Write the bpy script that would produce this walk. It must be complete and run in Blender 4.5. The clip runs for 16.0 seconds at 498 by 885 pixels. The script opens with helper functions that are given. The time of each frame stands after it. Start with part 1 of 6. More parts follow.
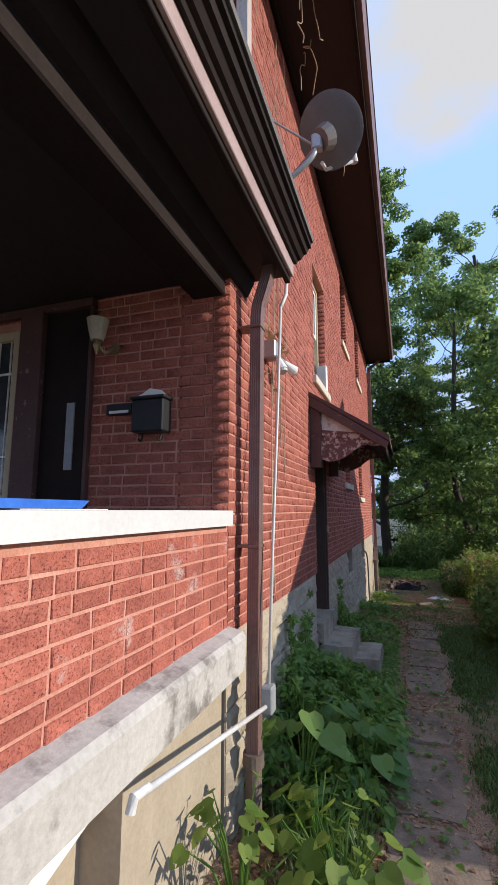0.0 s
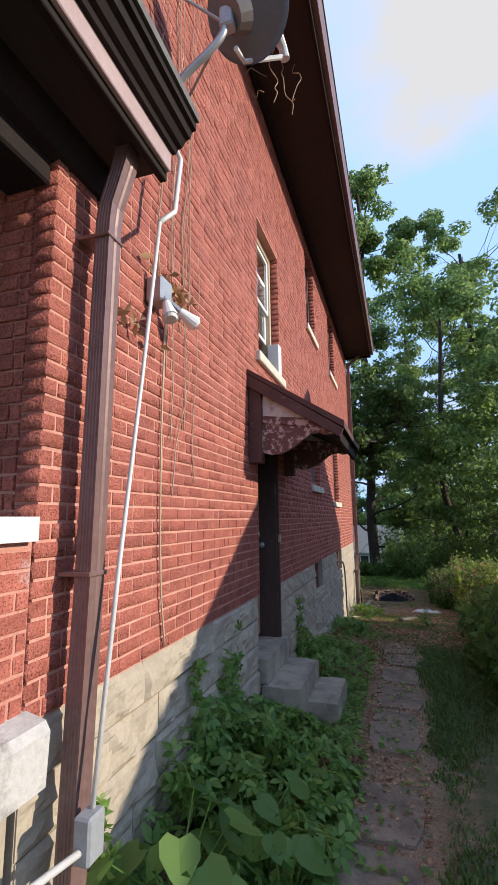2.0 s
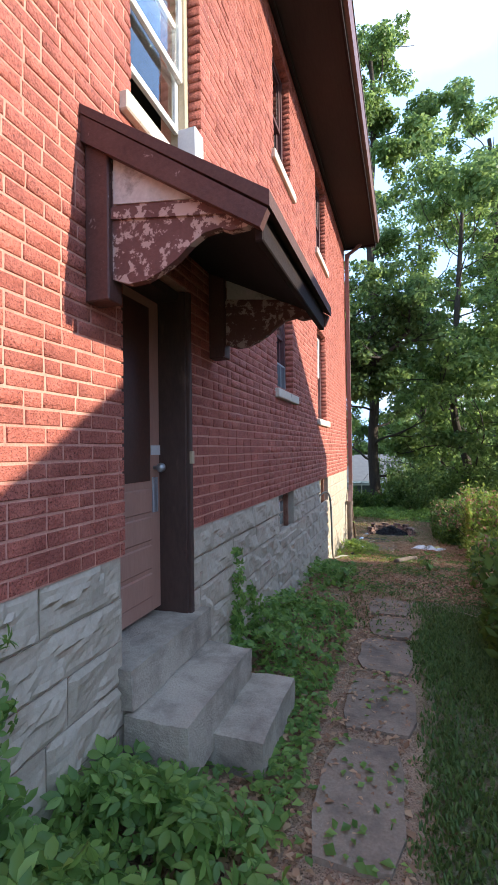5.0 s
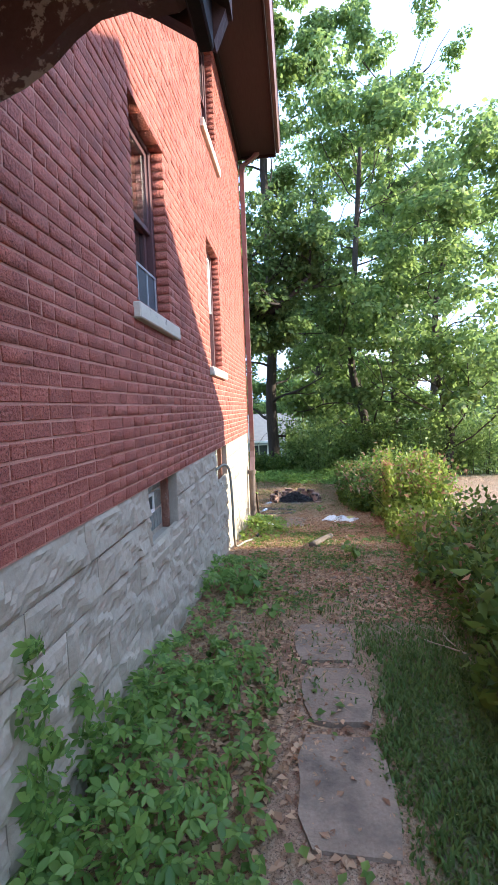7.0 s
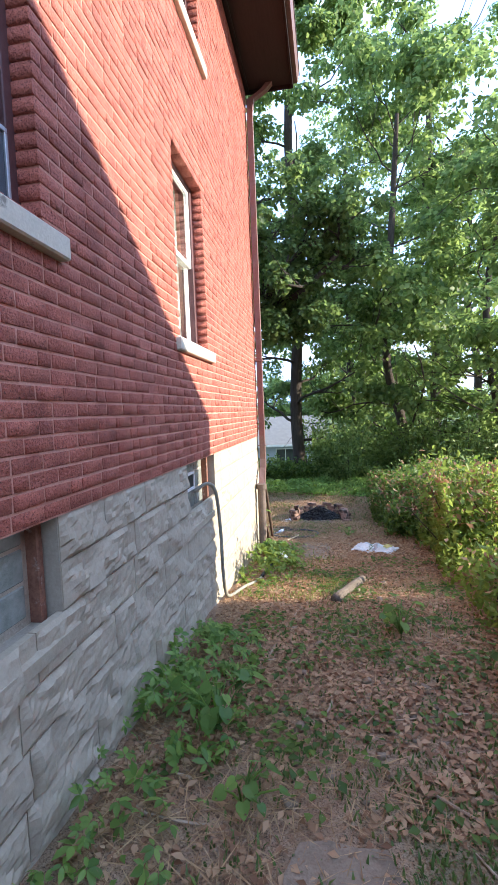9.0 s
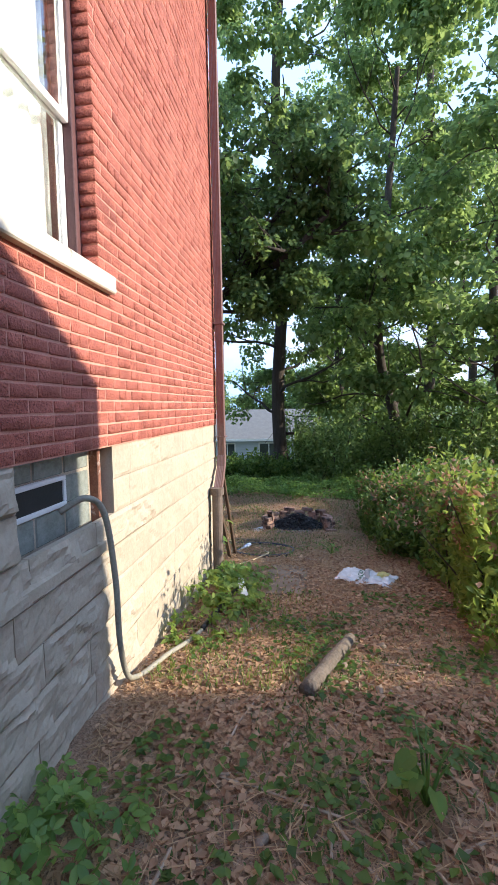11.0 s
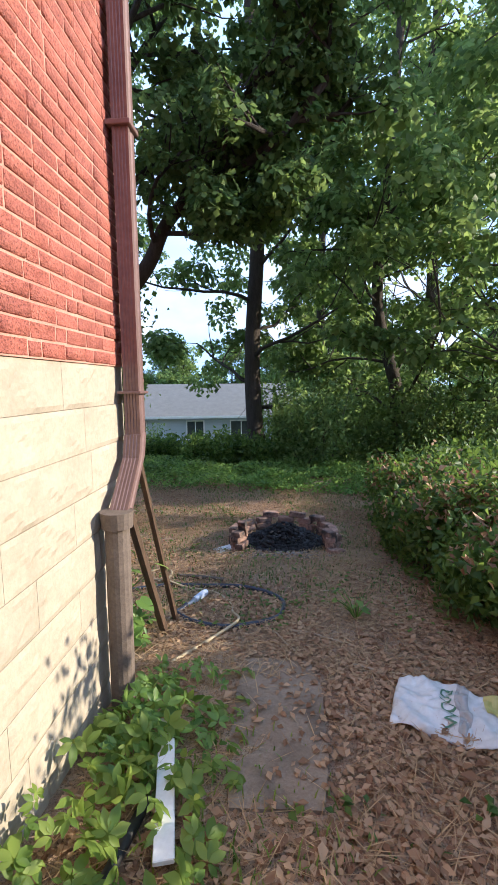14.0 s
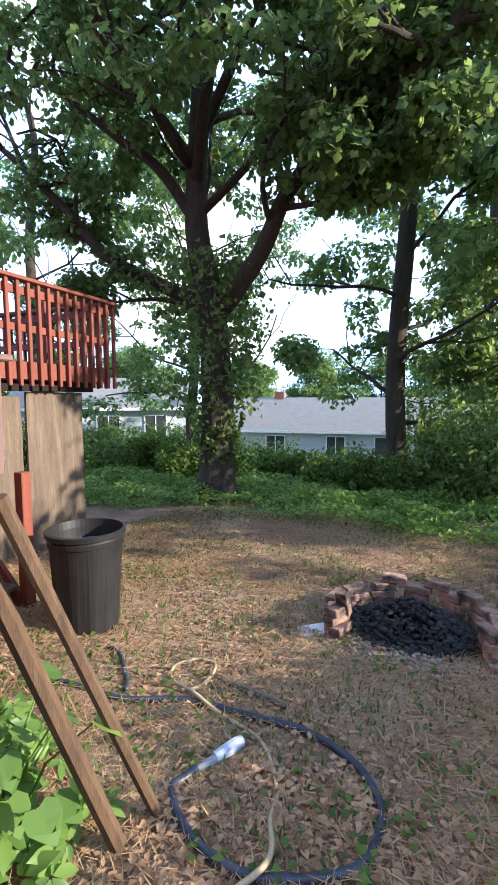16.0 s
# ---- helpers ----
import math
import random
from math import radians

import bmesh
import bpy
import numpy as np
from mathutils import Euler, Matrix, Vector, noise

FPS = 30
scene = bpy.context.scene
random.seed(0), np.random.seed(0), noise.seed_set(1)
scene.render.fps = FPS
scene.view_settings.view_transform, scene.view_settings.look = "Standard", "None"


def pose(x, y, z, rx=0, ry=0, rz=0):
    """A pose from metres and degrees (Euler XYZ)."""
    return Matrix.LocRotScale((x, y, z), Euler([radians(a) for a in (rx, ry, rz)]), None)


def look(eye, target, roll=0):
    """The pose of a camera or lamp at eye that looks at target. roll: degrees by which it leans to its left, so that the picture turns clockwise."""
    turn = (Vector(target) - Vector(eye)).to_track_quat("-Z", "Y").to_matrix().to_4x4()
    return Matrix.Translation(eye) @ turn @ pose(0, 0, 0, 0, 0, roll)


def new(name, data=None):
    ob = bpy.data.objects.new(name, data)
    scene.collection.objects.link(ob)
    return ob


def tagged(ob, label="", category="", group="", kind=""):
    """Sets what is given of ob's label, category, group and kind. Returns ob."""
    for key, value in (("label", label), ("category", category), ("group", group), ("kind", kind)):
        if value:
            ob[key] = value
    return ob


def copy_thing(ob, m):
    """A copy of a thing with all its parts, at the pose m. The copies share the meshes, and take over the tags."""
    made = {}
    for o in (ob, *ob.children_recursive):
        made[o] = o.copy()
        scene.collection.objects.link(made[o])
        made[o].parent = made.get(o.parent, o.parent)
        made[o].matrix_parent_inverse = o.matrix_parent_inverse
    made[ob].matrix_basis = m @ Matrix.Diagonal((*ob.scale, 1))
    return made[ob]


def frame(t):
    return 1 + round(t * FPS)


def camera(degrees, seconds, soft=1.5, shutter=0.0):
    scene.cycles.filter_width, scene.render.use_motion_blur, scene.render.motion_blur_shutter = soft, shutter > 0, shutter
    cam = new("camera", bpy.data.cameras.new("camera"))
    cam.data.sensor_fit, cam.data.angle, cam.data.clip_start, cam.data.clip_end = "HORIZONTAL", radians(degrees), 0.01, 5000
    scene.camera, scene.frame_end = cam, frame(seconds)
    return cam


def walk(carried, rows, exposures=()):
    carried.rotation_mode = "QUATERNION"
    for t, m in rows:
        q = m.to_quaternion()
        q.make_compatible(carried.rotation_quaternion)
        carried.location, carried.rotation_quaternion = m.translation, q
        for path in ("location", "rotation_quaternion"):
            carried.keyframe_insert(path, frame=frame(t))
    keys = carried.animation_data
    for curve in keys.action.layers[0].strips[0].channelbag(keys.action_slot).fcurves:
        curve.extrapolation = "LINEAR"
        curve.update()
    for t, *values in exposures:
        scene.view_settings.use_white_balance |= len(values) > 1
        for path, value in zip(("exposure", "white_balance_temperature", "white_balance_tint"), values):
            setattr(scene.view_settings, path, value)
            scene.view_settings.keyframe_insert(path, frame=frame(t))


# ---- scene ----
cam = camera(57.3, 16.0)
PATH = [
    (0, (-0.04, 0.517, 1.784), (-0.676, 2.39, 2.081), 0.0),
    (0.5, (0.015, 0.715, 1.777), (-0.626, 2.59, 2.045), -0.4),
    (1, (0.088, 1.024, 1.742), (-0.545, 2.899, 2.025), -0.6),
    (1.5, (0.112, 1.315, 1.763), (-0.507, 3.192, 2.075), -0.5),
    (2, (0.215, 1.663, 1.771), (-0.388, 3.541, 2.1), -0.7),
    (2.5, (0.351, 2.007, 1.762), (-0.244, 3.894, 2.059), -1.1),
    (3, (0.394, 2.36, 1.745), (-0.248, 4.246, 1.923), -0.5),
    (3.5, (0.423, 2.686, 1.667), (-0.343, 4.531, 1.757), 1.0),
    (4, (0.43, 3.045, 1.62), (-0.4, 4.863, 1.672), 1.4),
    (4.5, (0.326, 3.421, 1.639), (-0.452, 5.264, 1.683), 0.8),
    (5, (0.292, 3.801, 1.604), (-0.352, 5.694, 1.636), -0.8),
    (5.2, (0.263, 3.988, 1.596), (-0.27, 5.916, 1.599), -0.5),
    (7.3, (-0.052, 6.041, 1.583), (-0.257, 8.024, 1.427), -2.3),
    (7.5, (-0.045, 6.226, 1.568), (-0.297, 8.204, 1.412), -2.4),
    (8, (-0.047, 6.658, 1.557), (-0.377, 8.624, 1.398), -2.5),
    (8.5, (-0.005, 7.15, 1.526), (-0.352, 9.114, 1.381), -2.4),
    (9, (0.095, 7.627, 1.495), (-0.243, 9.594, 1.362), -2.3),
    (9.2, (0.116, 7.808, 1.481), (-0.215, 9.776, 1.349), -2.2),
    (11.3, (0.182, 9.753, 1.29), (-0.096, 11.726, 1.116), -1.0),
    (11.5, (0.164, 9.977, 1.266), (-0.107, 11.95, 1.082), -1.2),
    (12, (0.064, 10.46, 1.193), (-0.172, 12.435, 0.984), -1.6),
    (12.5, (0.01, 10.934, 1.119), (-0.199, 12.911, 0.898), -1.8),
    (13, (-0.052, 11.431, 1.1), (-0.233, 13.408, 0.861), -1.6),
    (13.5, (-0.123, 11.964, 1.061), (-0.293, 13.941, 0.811), -1.2),
    (14, (-0.096, 12.398, 1.0), (-0.258, 14.374, 0.743), -0.6),
    (14.5, (-0.064, 12.858, 0.97), (-0.277, 14.831, 0.719), -0.1),
    (15, (-0.014, 13.294, 0.967), (-0.386, 15.244, 0.726), -0.3),
    (15.5, (0.039, 13.773, 0.911), (-0.536, 15.676, 0.696), 0.2),
    (16, (0.053, 14.158, 0.861), (-0.73, 15.989, 0.673), -0.1),
]
walk(cam, [(t, look(eye, target, roll)) for t, eye, target, roll in PATH],
     exposures=[(0, 2.32), (3.5, 2.77), (5, 3.27), (7.5, 3.9), (9, 3.75), (11.5, 3.15), (13.5, 3.0), (14.5, 3.45), (16, 3.6)])

# ---- light: low evening sun from the side, blue sky with loose clouds ----
SUN_WAY = Vector((1.0, 0.12, 0.38)).normalized()
world = bpy.data.worlds.new("sky")
scene.world = world
world.use_nodes = True
wt = world.node_tree
wt.nodes.clear()
w_out = wt.nodes.new("ShaderNodeOutputWorld")
w_bg = wt.nodes.new("ShaderNodeBackground")
w_sky = wt.nodes.new("ShaderNodeTexSky")
w_sky.sky_type = "NISHITA"
w_sky.sun_disc = False
w_sky.sun_elevation = math.asin(SUN_WAY.z)
w_sky.sun_rotation = math.atan2(SUN_WAY.x, SUN_WAY.y)
w_sky.air_density, w_sky.dust_density, w_sky.ozone_density = 1.0, 0.1, 2.2
w_co = wt.nodes.new("ShaderNodeTexCoord")
w_map = wt.nodes.new("ShaderNodeMapping")
w_map.inputs["Scale"].default_value = (1.0, 1.0, 1.7)
w_map.inputs["Location"].default_value = (0.35, 0.1, 0.2)
w_noise = wt.nodes.new("ShaderNodeTexNoise")
w_noise.inputs["Scale"].default_value = 1.7
w_noise.inputs["Detail"].default_value = 9
w_noise.inputs["Roughness"].default_value = 0.56
w_ramp = wt.nodes.new("ShaderNodeValToRGB")
w_ramp.color_ramp.elements[0].position = 0.50
w_ramp.color_ramp.elements[1].position = 0.68
w_mix = wt.nodes.new("ShaderNodeMixRGB")
w_mix.inputs["Color2"].default_value = (0.95, 0.95, 0.97, 1)
wt.links.new(w_co.outputs["Generated"], w_map.inputs["Vector"])
wt.links.new(w_map.outputs["Vector"], w_noise.inputs["Vector"])
# a cloud bank high over the end of the yard, and loose cloud low on the horizon
w_dot = wt.nodes.new("ShaderNodeVectorMath")
w_dot.operation = "DOT_PRODUCT"
w_dot.inputs[1].default_value = (0.12, 0.58, 0.80)
w_bank = wt.nodes.new("ShaderNodeMapRange")
w_bank.inputs["From Min"].default_value, w_bank.inputs["From Max"].default_value = 0.945, 0.990
w_bank.inputs["To Max"].default_value = 0.26
w_sep = wt.nodes.new("ShaderNodeSeparateXYZ")
w_low = wt.nodes.new("ShaderNodeMapRange")
w_low.inputs["From Min"].default_value, w_low.inputs["From Max"].default_value = 0.34, 0.0
w_low.inputs["To Max"].default_value = 0.04
w_add = wt.nodes.new("ShaderNodeMath")
w_add2 = wt.nodes.new("ShaderNodeMath")
wt.links.new(w_co.outputs["Generated"], w_dot.inputs[0])
wt.links.new(w_dot.outputs["Value"], w_bank.inputs["Value"])
wt.links.new(w_co.outputs["Generated"], w_sep.inputs["Vector"])
wt.links.new(w_sep.outputs["Z"], w_low.inputs["Value"])
wt.links.new(w_noise.outputs["Fac"], w_add.inputs[0])
wt.links.new(w_bank.outputs["Result"], w_add.inputs[1])
wt.links.new(w_add.outputs[0], w_add2.inputs[0])
wt.links.new(w_low.outputs["Result"], w_add2.inputs[1])
wt.links.new(w_add2.outputs[0], w_ramp.inputs["Fac"])
wt.links.new(w_ramp.outputs["Color"], w_mix.inputs["Fac"])
w_cap = wt.nodes.new("ShaderNodeMixRGB")  # evens out the white glare of the model's low sky
w_cap.blend_type = "DARKEN"
w_cap.inputs["Fac"].default_value = 1.0
w_cap.inputs["Color2"].default_value = (0.62, 0.98, 1.75, 1)
wt.links.new(w_sky.outputs["Color"], w_cap.inputs["Color1"])
wt.links.new(w_cap.outputs["Color"], w_mix.inputs["Color1"])
wt.links.new(w_mix.outputs["Color"], w_bg.inputs["Color"])
w_bg.inputs["Strength"].default_value = 0.15
wt.links.new(w_bg.outputs["Background"], w_out.inputs["Surface"])

sun = new("sun", bpy.data.lights.new("sun", "SUN"))
sun.data.energy = 0.92
sun.data.angle = radians(0.6)
sun.data.color = (1.0, 0.90, 0.76)
sun.matrix_world = look(SUN_WAY * 60, (0, 0, 0))


# ---- materials ----
def surface(name, low, high, scale=6.0, rough=0.8, bump=0.2, grain=60.0, metal=0.0, vary=0.0, island=0.0,
            stain=None, stain_scale=1.2, stain_at=(0.55, 0.75), stretch=(1, 1, 1), relief=0.004, spec=0.4, pits=None):
    """A two-scale procedural surface: a slow drift between two colours, a fine grain with relief, and an optional stain."""
    m = bpy.data.materials.new(name)
    m.use_nodes = True
    nt = m.node_tree
    b = nt.nodes["Principled BSDF"]
    geo = nt.nodes.new("ShaderNodeNewGeometry")
    mp = nt.nodes.new("ShaderNodeMapping")
    mp.inputs["Scale"].default_value = stretch
    nt.links.new(geo.outputs["Position"], mp.inputs["Vector"])

    def nz(sc, detail=6, r=0.6):
        n = nt.nodes.new("ShaderNodeTexNoise")
        n.inputs["Scale"].default_value = sc
        n.inputs["Detail"].default_value = detail
        n.inputs["Roughness"].default_value = r
        nt.links.new(mp.outputs["Vector"], n.inputs["Vector"])
        return n
    slow, fine = nz(scale), nz(grain, 4)
    ramp = nt.nodes.new("ShaderNodeValToRGB")
    ramp.color_ramp.elements[0].position, ramp.color_ramp.elements[1].position = 0.32, 0.68
    ramp.color_ramp.elements[0].color, ramp.color_ramp.elements[1].color = (*low, 1), (*high, 1)
    mixf = nt.nodes.new("ShaderNodeMath")
    mixf.operation = "MULTIPLY_ADD"
    mixf.inputs[1].default_value = 0.45
    half = nt.nodes.new("ShaderNodeMath")
    half.operation = "MULTIPLY"
    half.inputs[1].default_value = 0.55
    nt.links.new(slow.outputs["Fac"], half.inputs[0])
    nt.links.new(fine.outputs["Fac"], mixf.inputs[0])
    nt.links.new(half.outputs[0], mixf.inputs[2])
    nt.links.new(mixf.outputs[0], ramp.inputs["Fac"])
    col = ramp.outputs["Color"]
    if vary or island:
        hs = nt.nodes.new("ShaderNodeHueSaturation")
        rng = nt.nodes.new("ShaderNodeMapRange")
        amount = vary or island
        rng.inputs["To Min"].default_value, rng.inputs["To Max"].default_value = 1 - amount, 1 + amount
        if vary:
            src = nt.nodes.new("ShaderNodeObjectInfo").outputs["Random"]
        else:
            src = geo.outputs["Random Per Island"]
        nt.links.new(src, rng.inputs["Value"])
        nt.links.new(rng.outputs["Result"], hs.inputs["Value"])
        nt.links.new(col, hs.inputs["Color"])
        col = hs.outputs["Color"]
    if stain:
        st = nz(stain_scale, 8, 0.68)
        sr = nt.nodes.new("ShaderNodeValToRGB")
        sr.color_ramp.elements[0].position, sr.color_ramp.elements[1].position = stain_at
        mx = nt.nodes.new("ShaderNodeMixRGB")
        mx.inputs["Color2"].default_value = (*stain, 1)
        nt.links.new(st.outputs["Fac"], sr.inputs["Fac"])
        nt.links.new(sr.outputs["Color"], mx.inputs["Fac"])
        nt.links.new(col, mx.inputs["Color1"])
        col = mx.outputs["Color"]
    if pits:
        pn = nz(130, 3, 0.7)
        pr = nt.nodes.new("ShaderNodeValToRGB")
        pr.color_ramp.elements[0].position, pr.color_ramp.elements[1].position = 0.52, 0.66
        px = nt.nodes.new("ShaderNodeMixRGB")
        px.inputs["Color2"].default_value = (*pits, 1)
        nt.links.new(pn.outputs["Fac"], pr.inputs["Fac"])
        nt.links.new(pr.outputs["Color"], px.inputs["Fac"])
        nt.links.new(col, px.inputs["Color1"])
        col = px.outputs["Color"]
    nt.links.new(col, b.inputs["Base Color"])
    b.inputs["Roughness"].default_value = rough
    b.inputs["Metallic"].default_value = metal
    b.inputs["Specular IOR Level"].default_value = spec
    if bump:
        bp = nt.nodes.new("ShaderNodeBump")
        bp.inputs["Strength"].default_value = bump
        bp.inputs["Distance"].default_value = relief
        nt.links.new(fine.outputs["Fac"], bp.inputs["Height"])
        nt.links.new(bp.outputs["Normal"], b.inputs["Normal"])
    return m


def foliage(name, low, high, glow=0.45, rough=0.5):
    """Leaves: each one its own green, shiny above and letting light through."""
    m = bpy.data.materials.new(name)
    m.use_nodes = True
    nt = m.node_tree
    b = nt.nodes["Principled BSDF"]
    geo = nt.nodes.new("ShaderNodeNewGeometry")
    ramp = nt.nodes.new("ShaderNodeValToRGB")
    ramp.color_ramp.elements[0].color, ramp.color_ramp.elements[1].color = (*low, 1), (*high, 1)
    nt.links.new(geo.outputs["Random Per Island"], ramp.inputs["Fac"])
    nt.links.new(ramp.outputs["Color"], b.inputs["Base Color"])
    b.inputs["Roughness"].default_value = rough
    b.inputs["Specular IOR Level"].default_value = 0.35
    tr = nt.nodes.new("ShaderNodeBsdfTranslucent")
    hs = nt.nodes.new("ShaderNodeHueSaturation")
    hs.inputs["Value"].default_value = 1.5
    hs.inputs["Hue"].default_value = 0.485
    nt.links.new(ramp.outputs["Color"], hs.inputs["Color"])
    nt.links.new(hs.outputs["Color"], tr.inputs["Color"])
    mix = nt.nodes.new("ShaderNodeMixShader")
    mix.inputs["Fac"].default_value = glow
    nt.links.new(b.outputs["BSDF"], mix.inputs[1])
    nt.links.new(tr.outputs["BSDF"], mix.inputs[2])
    nt.links.new(mix.outputs["Shader"], nt.nodes["Material Output"].inputs["Surface"])
    return m


def glassy(name, tint=(0.9, 0.95, 0.95), rough=0.0):
    m = bpy.data.materials.new(name)
    m.use_nodes = True
    b = m.node_tree.nodes["Principled BSDF"]
    b.inputs["Base Color"].default_value = (*tint, 1)
    b.inputs["Transmission Weight"].default_value = 1.0
    b.inputs["Roughness"].default_value = rough
    b.inputs["IOR"].default_value = 1.5
    return m


BRICK_LOW, BRICK_HIGH = (0.25, 0.062, 0.044), (0.53, 0.170, 0.118)
M_BRICK = surface("painted_brick", BRICK_LOW, BRICK_HIGH, 7, 0.72, 1.0, 62, island=0.12, relief=0.012, pits=(0.10, 0.022, 0.016),
                  stain=(0.17, 0.04, 0.03), stain_scale=2.2, stain_at=(0.56, 0.8))
M_BRICK_ONE = surface("painted_brick_piece", BRICK_LOW, BRICK_HIGH, 7, 0.72, 1.0, 62, vary=0.12, relief=0.012, pits=(0.10, 0.022, 0.016),
                      stain=(0.17, 0.04, 0.03), stain_scale=2.2, stain_at=(0.56, 0.8))
M_BRICK_PORCH = surface("stained_porch_brick", BRICK_LOW, BRICK_HIGH, 7, 0.72, 0.6, 62, vary=0.12, relief=0.008, pits=(0.10, 0.022, 0.016),
                        stain=(0.62, 0.52, 0.48), stain_scale=3.4, stain_at=(0.60, 0.74))
M_MORTAR = surface("painted_mortar", (0.40, 0.155, 0.112), (0.66, 0.36, 0.275), 4, 0.9, 0.5, 120)
M_BLOCK = surface("painted_block", (0.345, 0.29, 0.215), (0.47, 0.40, 0.305), 5, 0.75, 0.5, 45, vary=0.05, relief=0.006,
                  stain=(0.36, 0.31, 0.24), stain_scale=1.6, stain_at=(0.58, 0.85))
M_JOINT = surface("block_joint", (0.28, 0.24, 0.19), (0.40, 0.35, 0.28), 6, 0.9, 0.4, 80)
M_CONC = surface("weathered_concrete", (0.33, 0.28, 0.215), (0.48, 0.415, 0.325), 4, 0.9, 0.9, 90, relief=0.008,
                 stain=(0.17, 0.145, 0.115), stain_scale=3.6, stain_at=(0.46, 0.70))
M_PLINTH = surface("flaking_white_paint", (0.38, 0.36, 0.33), (0.58, 0.555, 0.52), 3, 0.8, 0.7, 40,
                   stain=(0.20, 0.18, 0.16), stain_scale=3.5, stain_at=(0.5, 0.62), relief=0.006)
M_COPING = surface("white_coping_paint", (0.56, 0.555, 0.54), (0.68, 0.675, 0.66), 3, 0.6, 0.2, 50)
M_BROWN = surface("dark_brown_paint", (0.013, 0.009, 0.008), (0.028, 0.018, 0.016), 5, 0.7, 0.25, 60, spec=0.15)
M_BROWN_MID = surface("brown_trim_paint", (0.062, 0.026, 0.022), (0.115, 0.052, 0.043), 5, 0.6, 0.5, 60,
                      stain=(0.26, 0.19, 0.165), stain_scale=13, stain_at=(0.62, 0.66))
M_JAMB = surface("worn_brown_jamb_paint", (0.040, 0.023, 0.018), (0.080, 0.046, 0.036), 5, 0.6, 0.3, 60, stretch=(1, 1, 0.3), stain=(0.12, 0.075, 0.055), stain_scale=7, stain_at=(0.6, 0.7))
M_SOFFIT = surface("soffit_board", (0.013, 0.009, 0.008), (0.030, 0.020, 0.018), 2.5, 0.7, 0.2, 40, stretch=(1, 0.15, 1))
M_PINK = surface("faded_fascia_paint", (0.34, 0.24, 0.23), (0.46, 0.34, 0.33), 3, 0.5, 0.15, 40)
M_SPOUT = surface("brown_aluminium", (0.15, 0.085, 0.075), (0.24, 0.15, 0.135), 4, 0.42, 0.1, 40, metal=0.2)
M_LOG = surface("rotten_wood", (0.075, 0.058, 0.045), (0.20, 0.165, 0.13), 9, 0.95, 0.8, 50, relief=0.015)
M_IRON = surface("rusty_drain_pipe", (0.10, 0.075, 0.06), (0.19, 0.145, 0.115), 8, 0.85, 0.5, 70)
M_GREYMETAL = surface("galvanised_steel", (0.32, 0.34, 0.36), (0.48, 0.50, 0.52), 9, 0.45, 0.1, 80, metal=0.6)
M_DISH = surface("dish_grey", (0.16, 0.145, 0.14), (0.22, 0.20, 0.195), 6, 0.5, 0.05, 80)
M_WHITE = surface("white_paint", (0.70, 0.70, 0.69), (0.84, 0.84, 0.82), 6, 0.45, 0.1, 60)
M_SILL = surface("stone_sill", (0.50, 0.46, 0.37), (0.68, 0.63, 0.52), 6, 0.8, 0.4, 70,
                 stain=(0.24, 0.22, 0.18), stain_scale=9, stain_at=(0.62, 0.7))
M_FRAME = surface("maroon_window_paint", (0.075, 0.03, 0.032), (0.13, 0.06, 0.06), 6, 0.5, 0.2, 60)
M_TAN = surface("tan_trim_paint", (0.42, 0.34, 0.22), (0.55, 0.45, 0.30), 6, 0.6, 0.2, 60)
M_DOOR = surface("pink_brown_door_paint", (0.33, 0.18, 0.13), (0.42, 0.24, 0.18), 3, 0.55, 0.2, 50, stretch=(1, 1, 0.2))
M_DOORPANE = surface("boarded_door_light", (0.055, 0.028, 0.02), (0.09, 0.045, 0.03), 4, 0.5, 0.2, 40)
M_CURTAIN = surface("white_curtain", (0.55, 0.55, 0.53), (0.72, 0.72, 0.70), 3, 0.9, 0.2, 30, stretch=(1, 6, 0.4))
# the darkness of the unlit rooms is put into this base colour
M_DARKROOM = surface("room_shade_tone", (0.05, 0.045, 0.04), (0.09, 0.08, 0.07), 2, 0.9, 0.1, 20)
M_GLASS = glassy("window_glass")
M_GLASSBLOCK = surface("dirty_glass_block", (0.16, 0.18, 0.16), (0.33, 0.36, 0.32), 14, 0.18, 0.8, 26, spec=0.7, relief=0.01)
M_BLACK = surface("black_plastic", (0.012, 0.012, 0.013), (0.025, 0.025, 0.027), 6, 0.45, 0.15, 60)
M_BARK = surface("oak_bark", (0.035, 0.027, 0.021), (0.095, 0.075, 0.058), 5, 0.95, 1.0, 30, stretch=(3, 3, 0.5), relief=0.03)
M_SHINGLE = surface("grey_shingle", (0.10, 0.095, 0.09), (0.17, 0.16, 0.15), 8, 0.9, 0.4, 60)
M_OAK = foliage("oak_leaf", (0.060, 0.115, 0.036), (0.19, 0.28, 0.085), 0.6)
M_TREE = foliage("tree_leaf", (0.075, 0.14, 0.042), (0.23, 0.33, 0.105), 0.58)
M_BUSH = foliage("bush_leaf", (0.045, 0.10, 0.022), (0.15, 0.24, 0.05), 0.45)
M_CREEPER = foliage("creeper_leaf", (0.095, 0.195, 0.048), (0.25, 0.39, 0.10), 0.5, 0.4)
# yellower, lighter green than M_BUSH: the sunlit look is put into the leaf colour
M_LIME = foliage("sunlit_leaf", (0.10, 0.18, 0.03), (0.25, 0.33, 0.07), 0.45)
M_PATH = surface("dirty_path_concrete", (0.19, 0.135, 0.095), (0.33, 0.255, 0.185), 5, 0.95, 0.6, 70,
                 stain=(0.13, 0.10, 0.075), stain_scale=3.2, stain_at=(0.48, 0.66), relief=0.008)
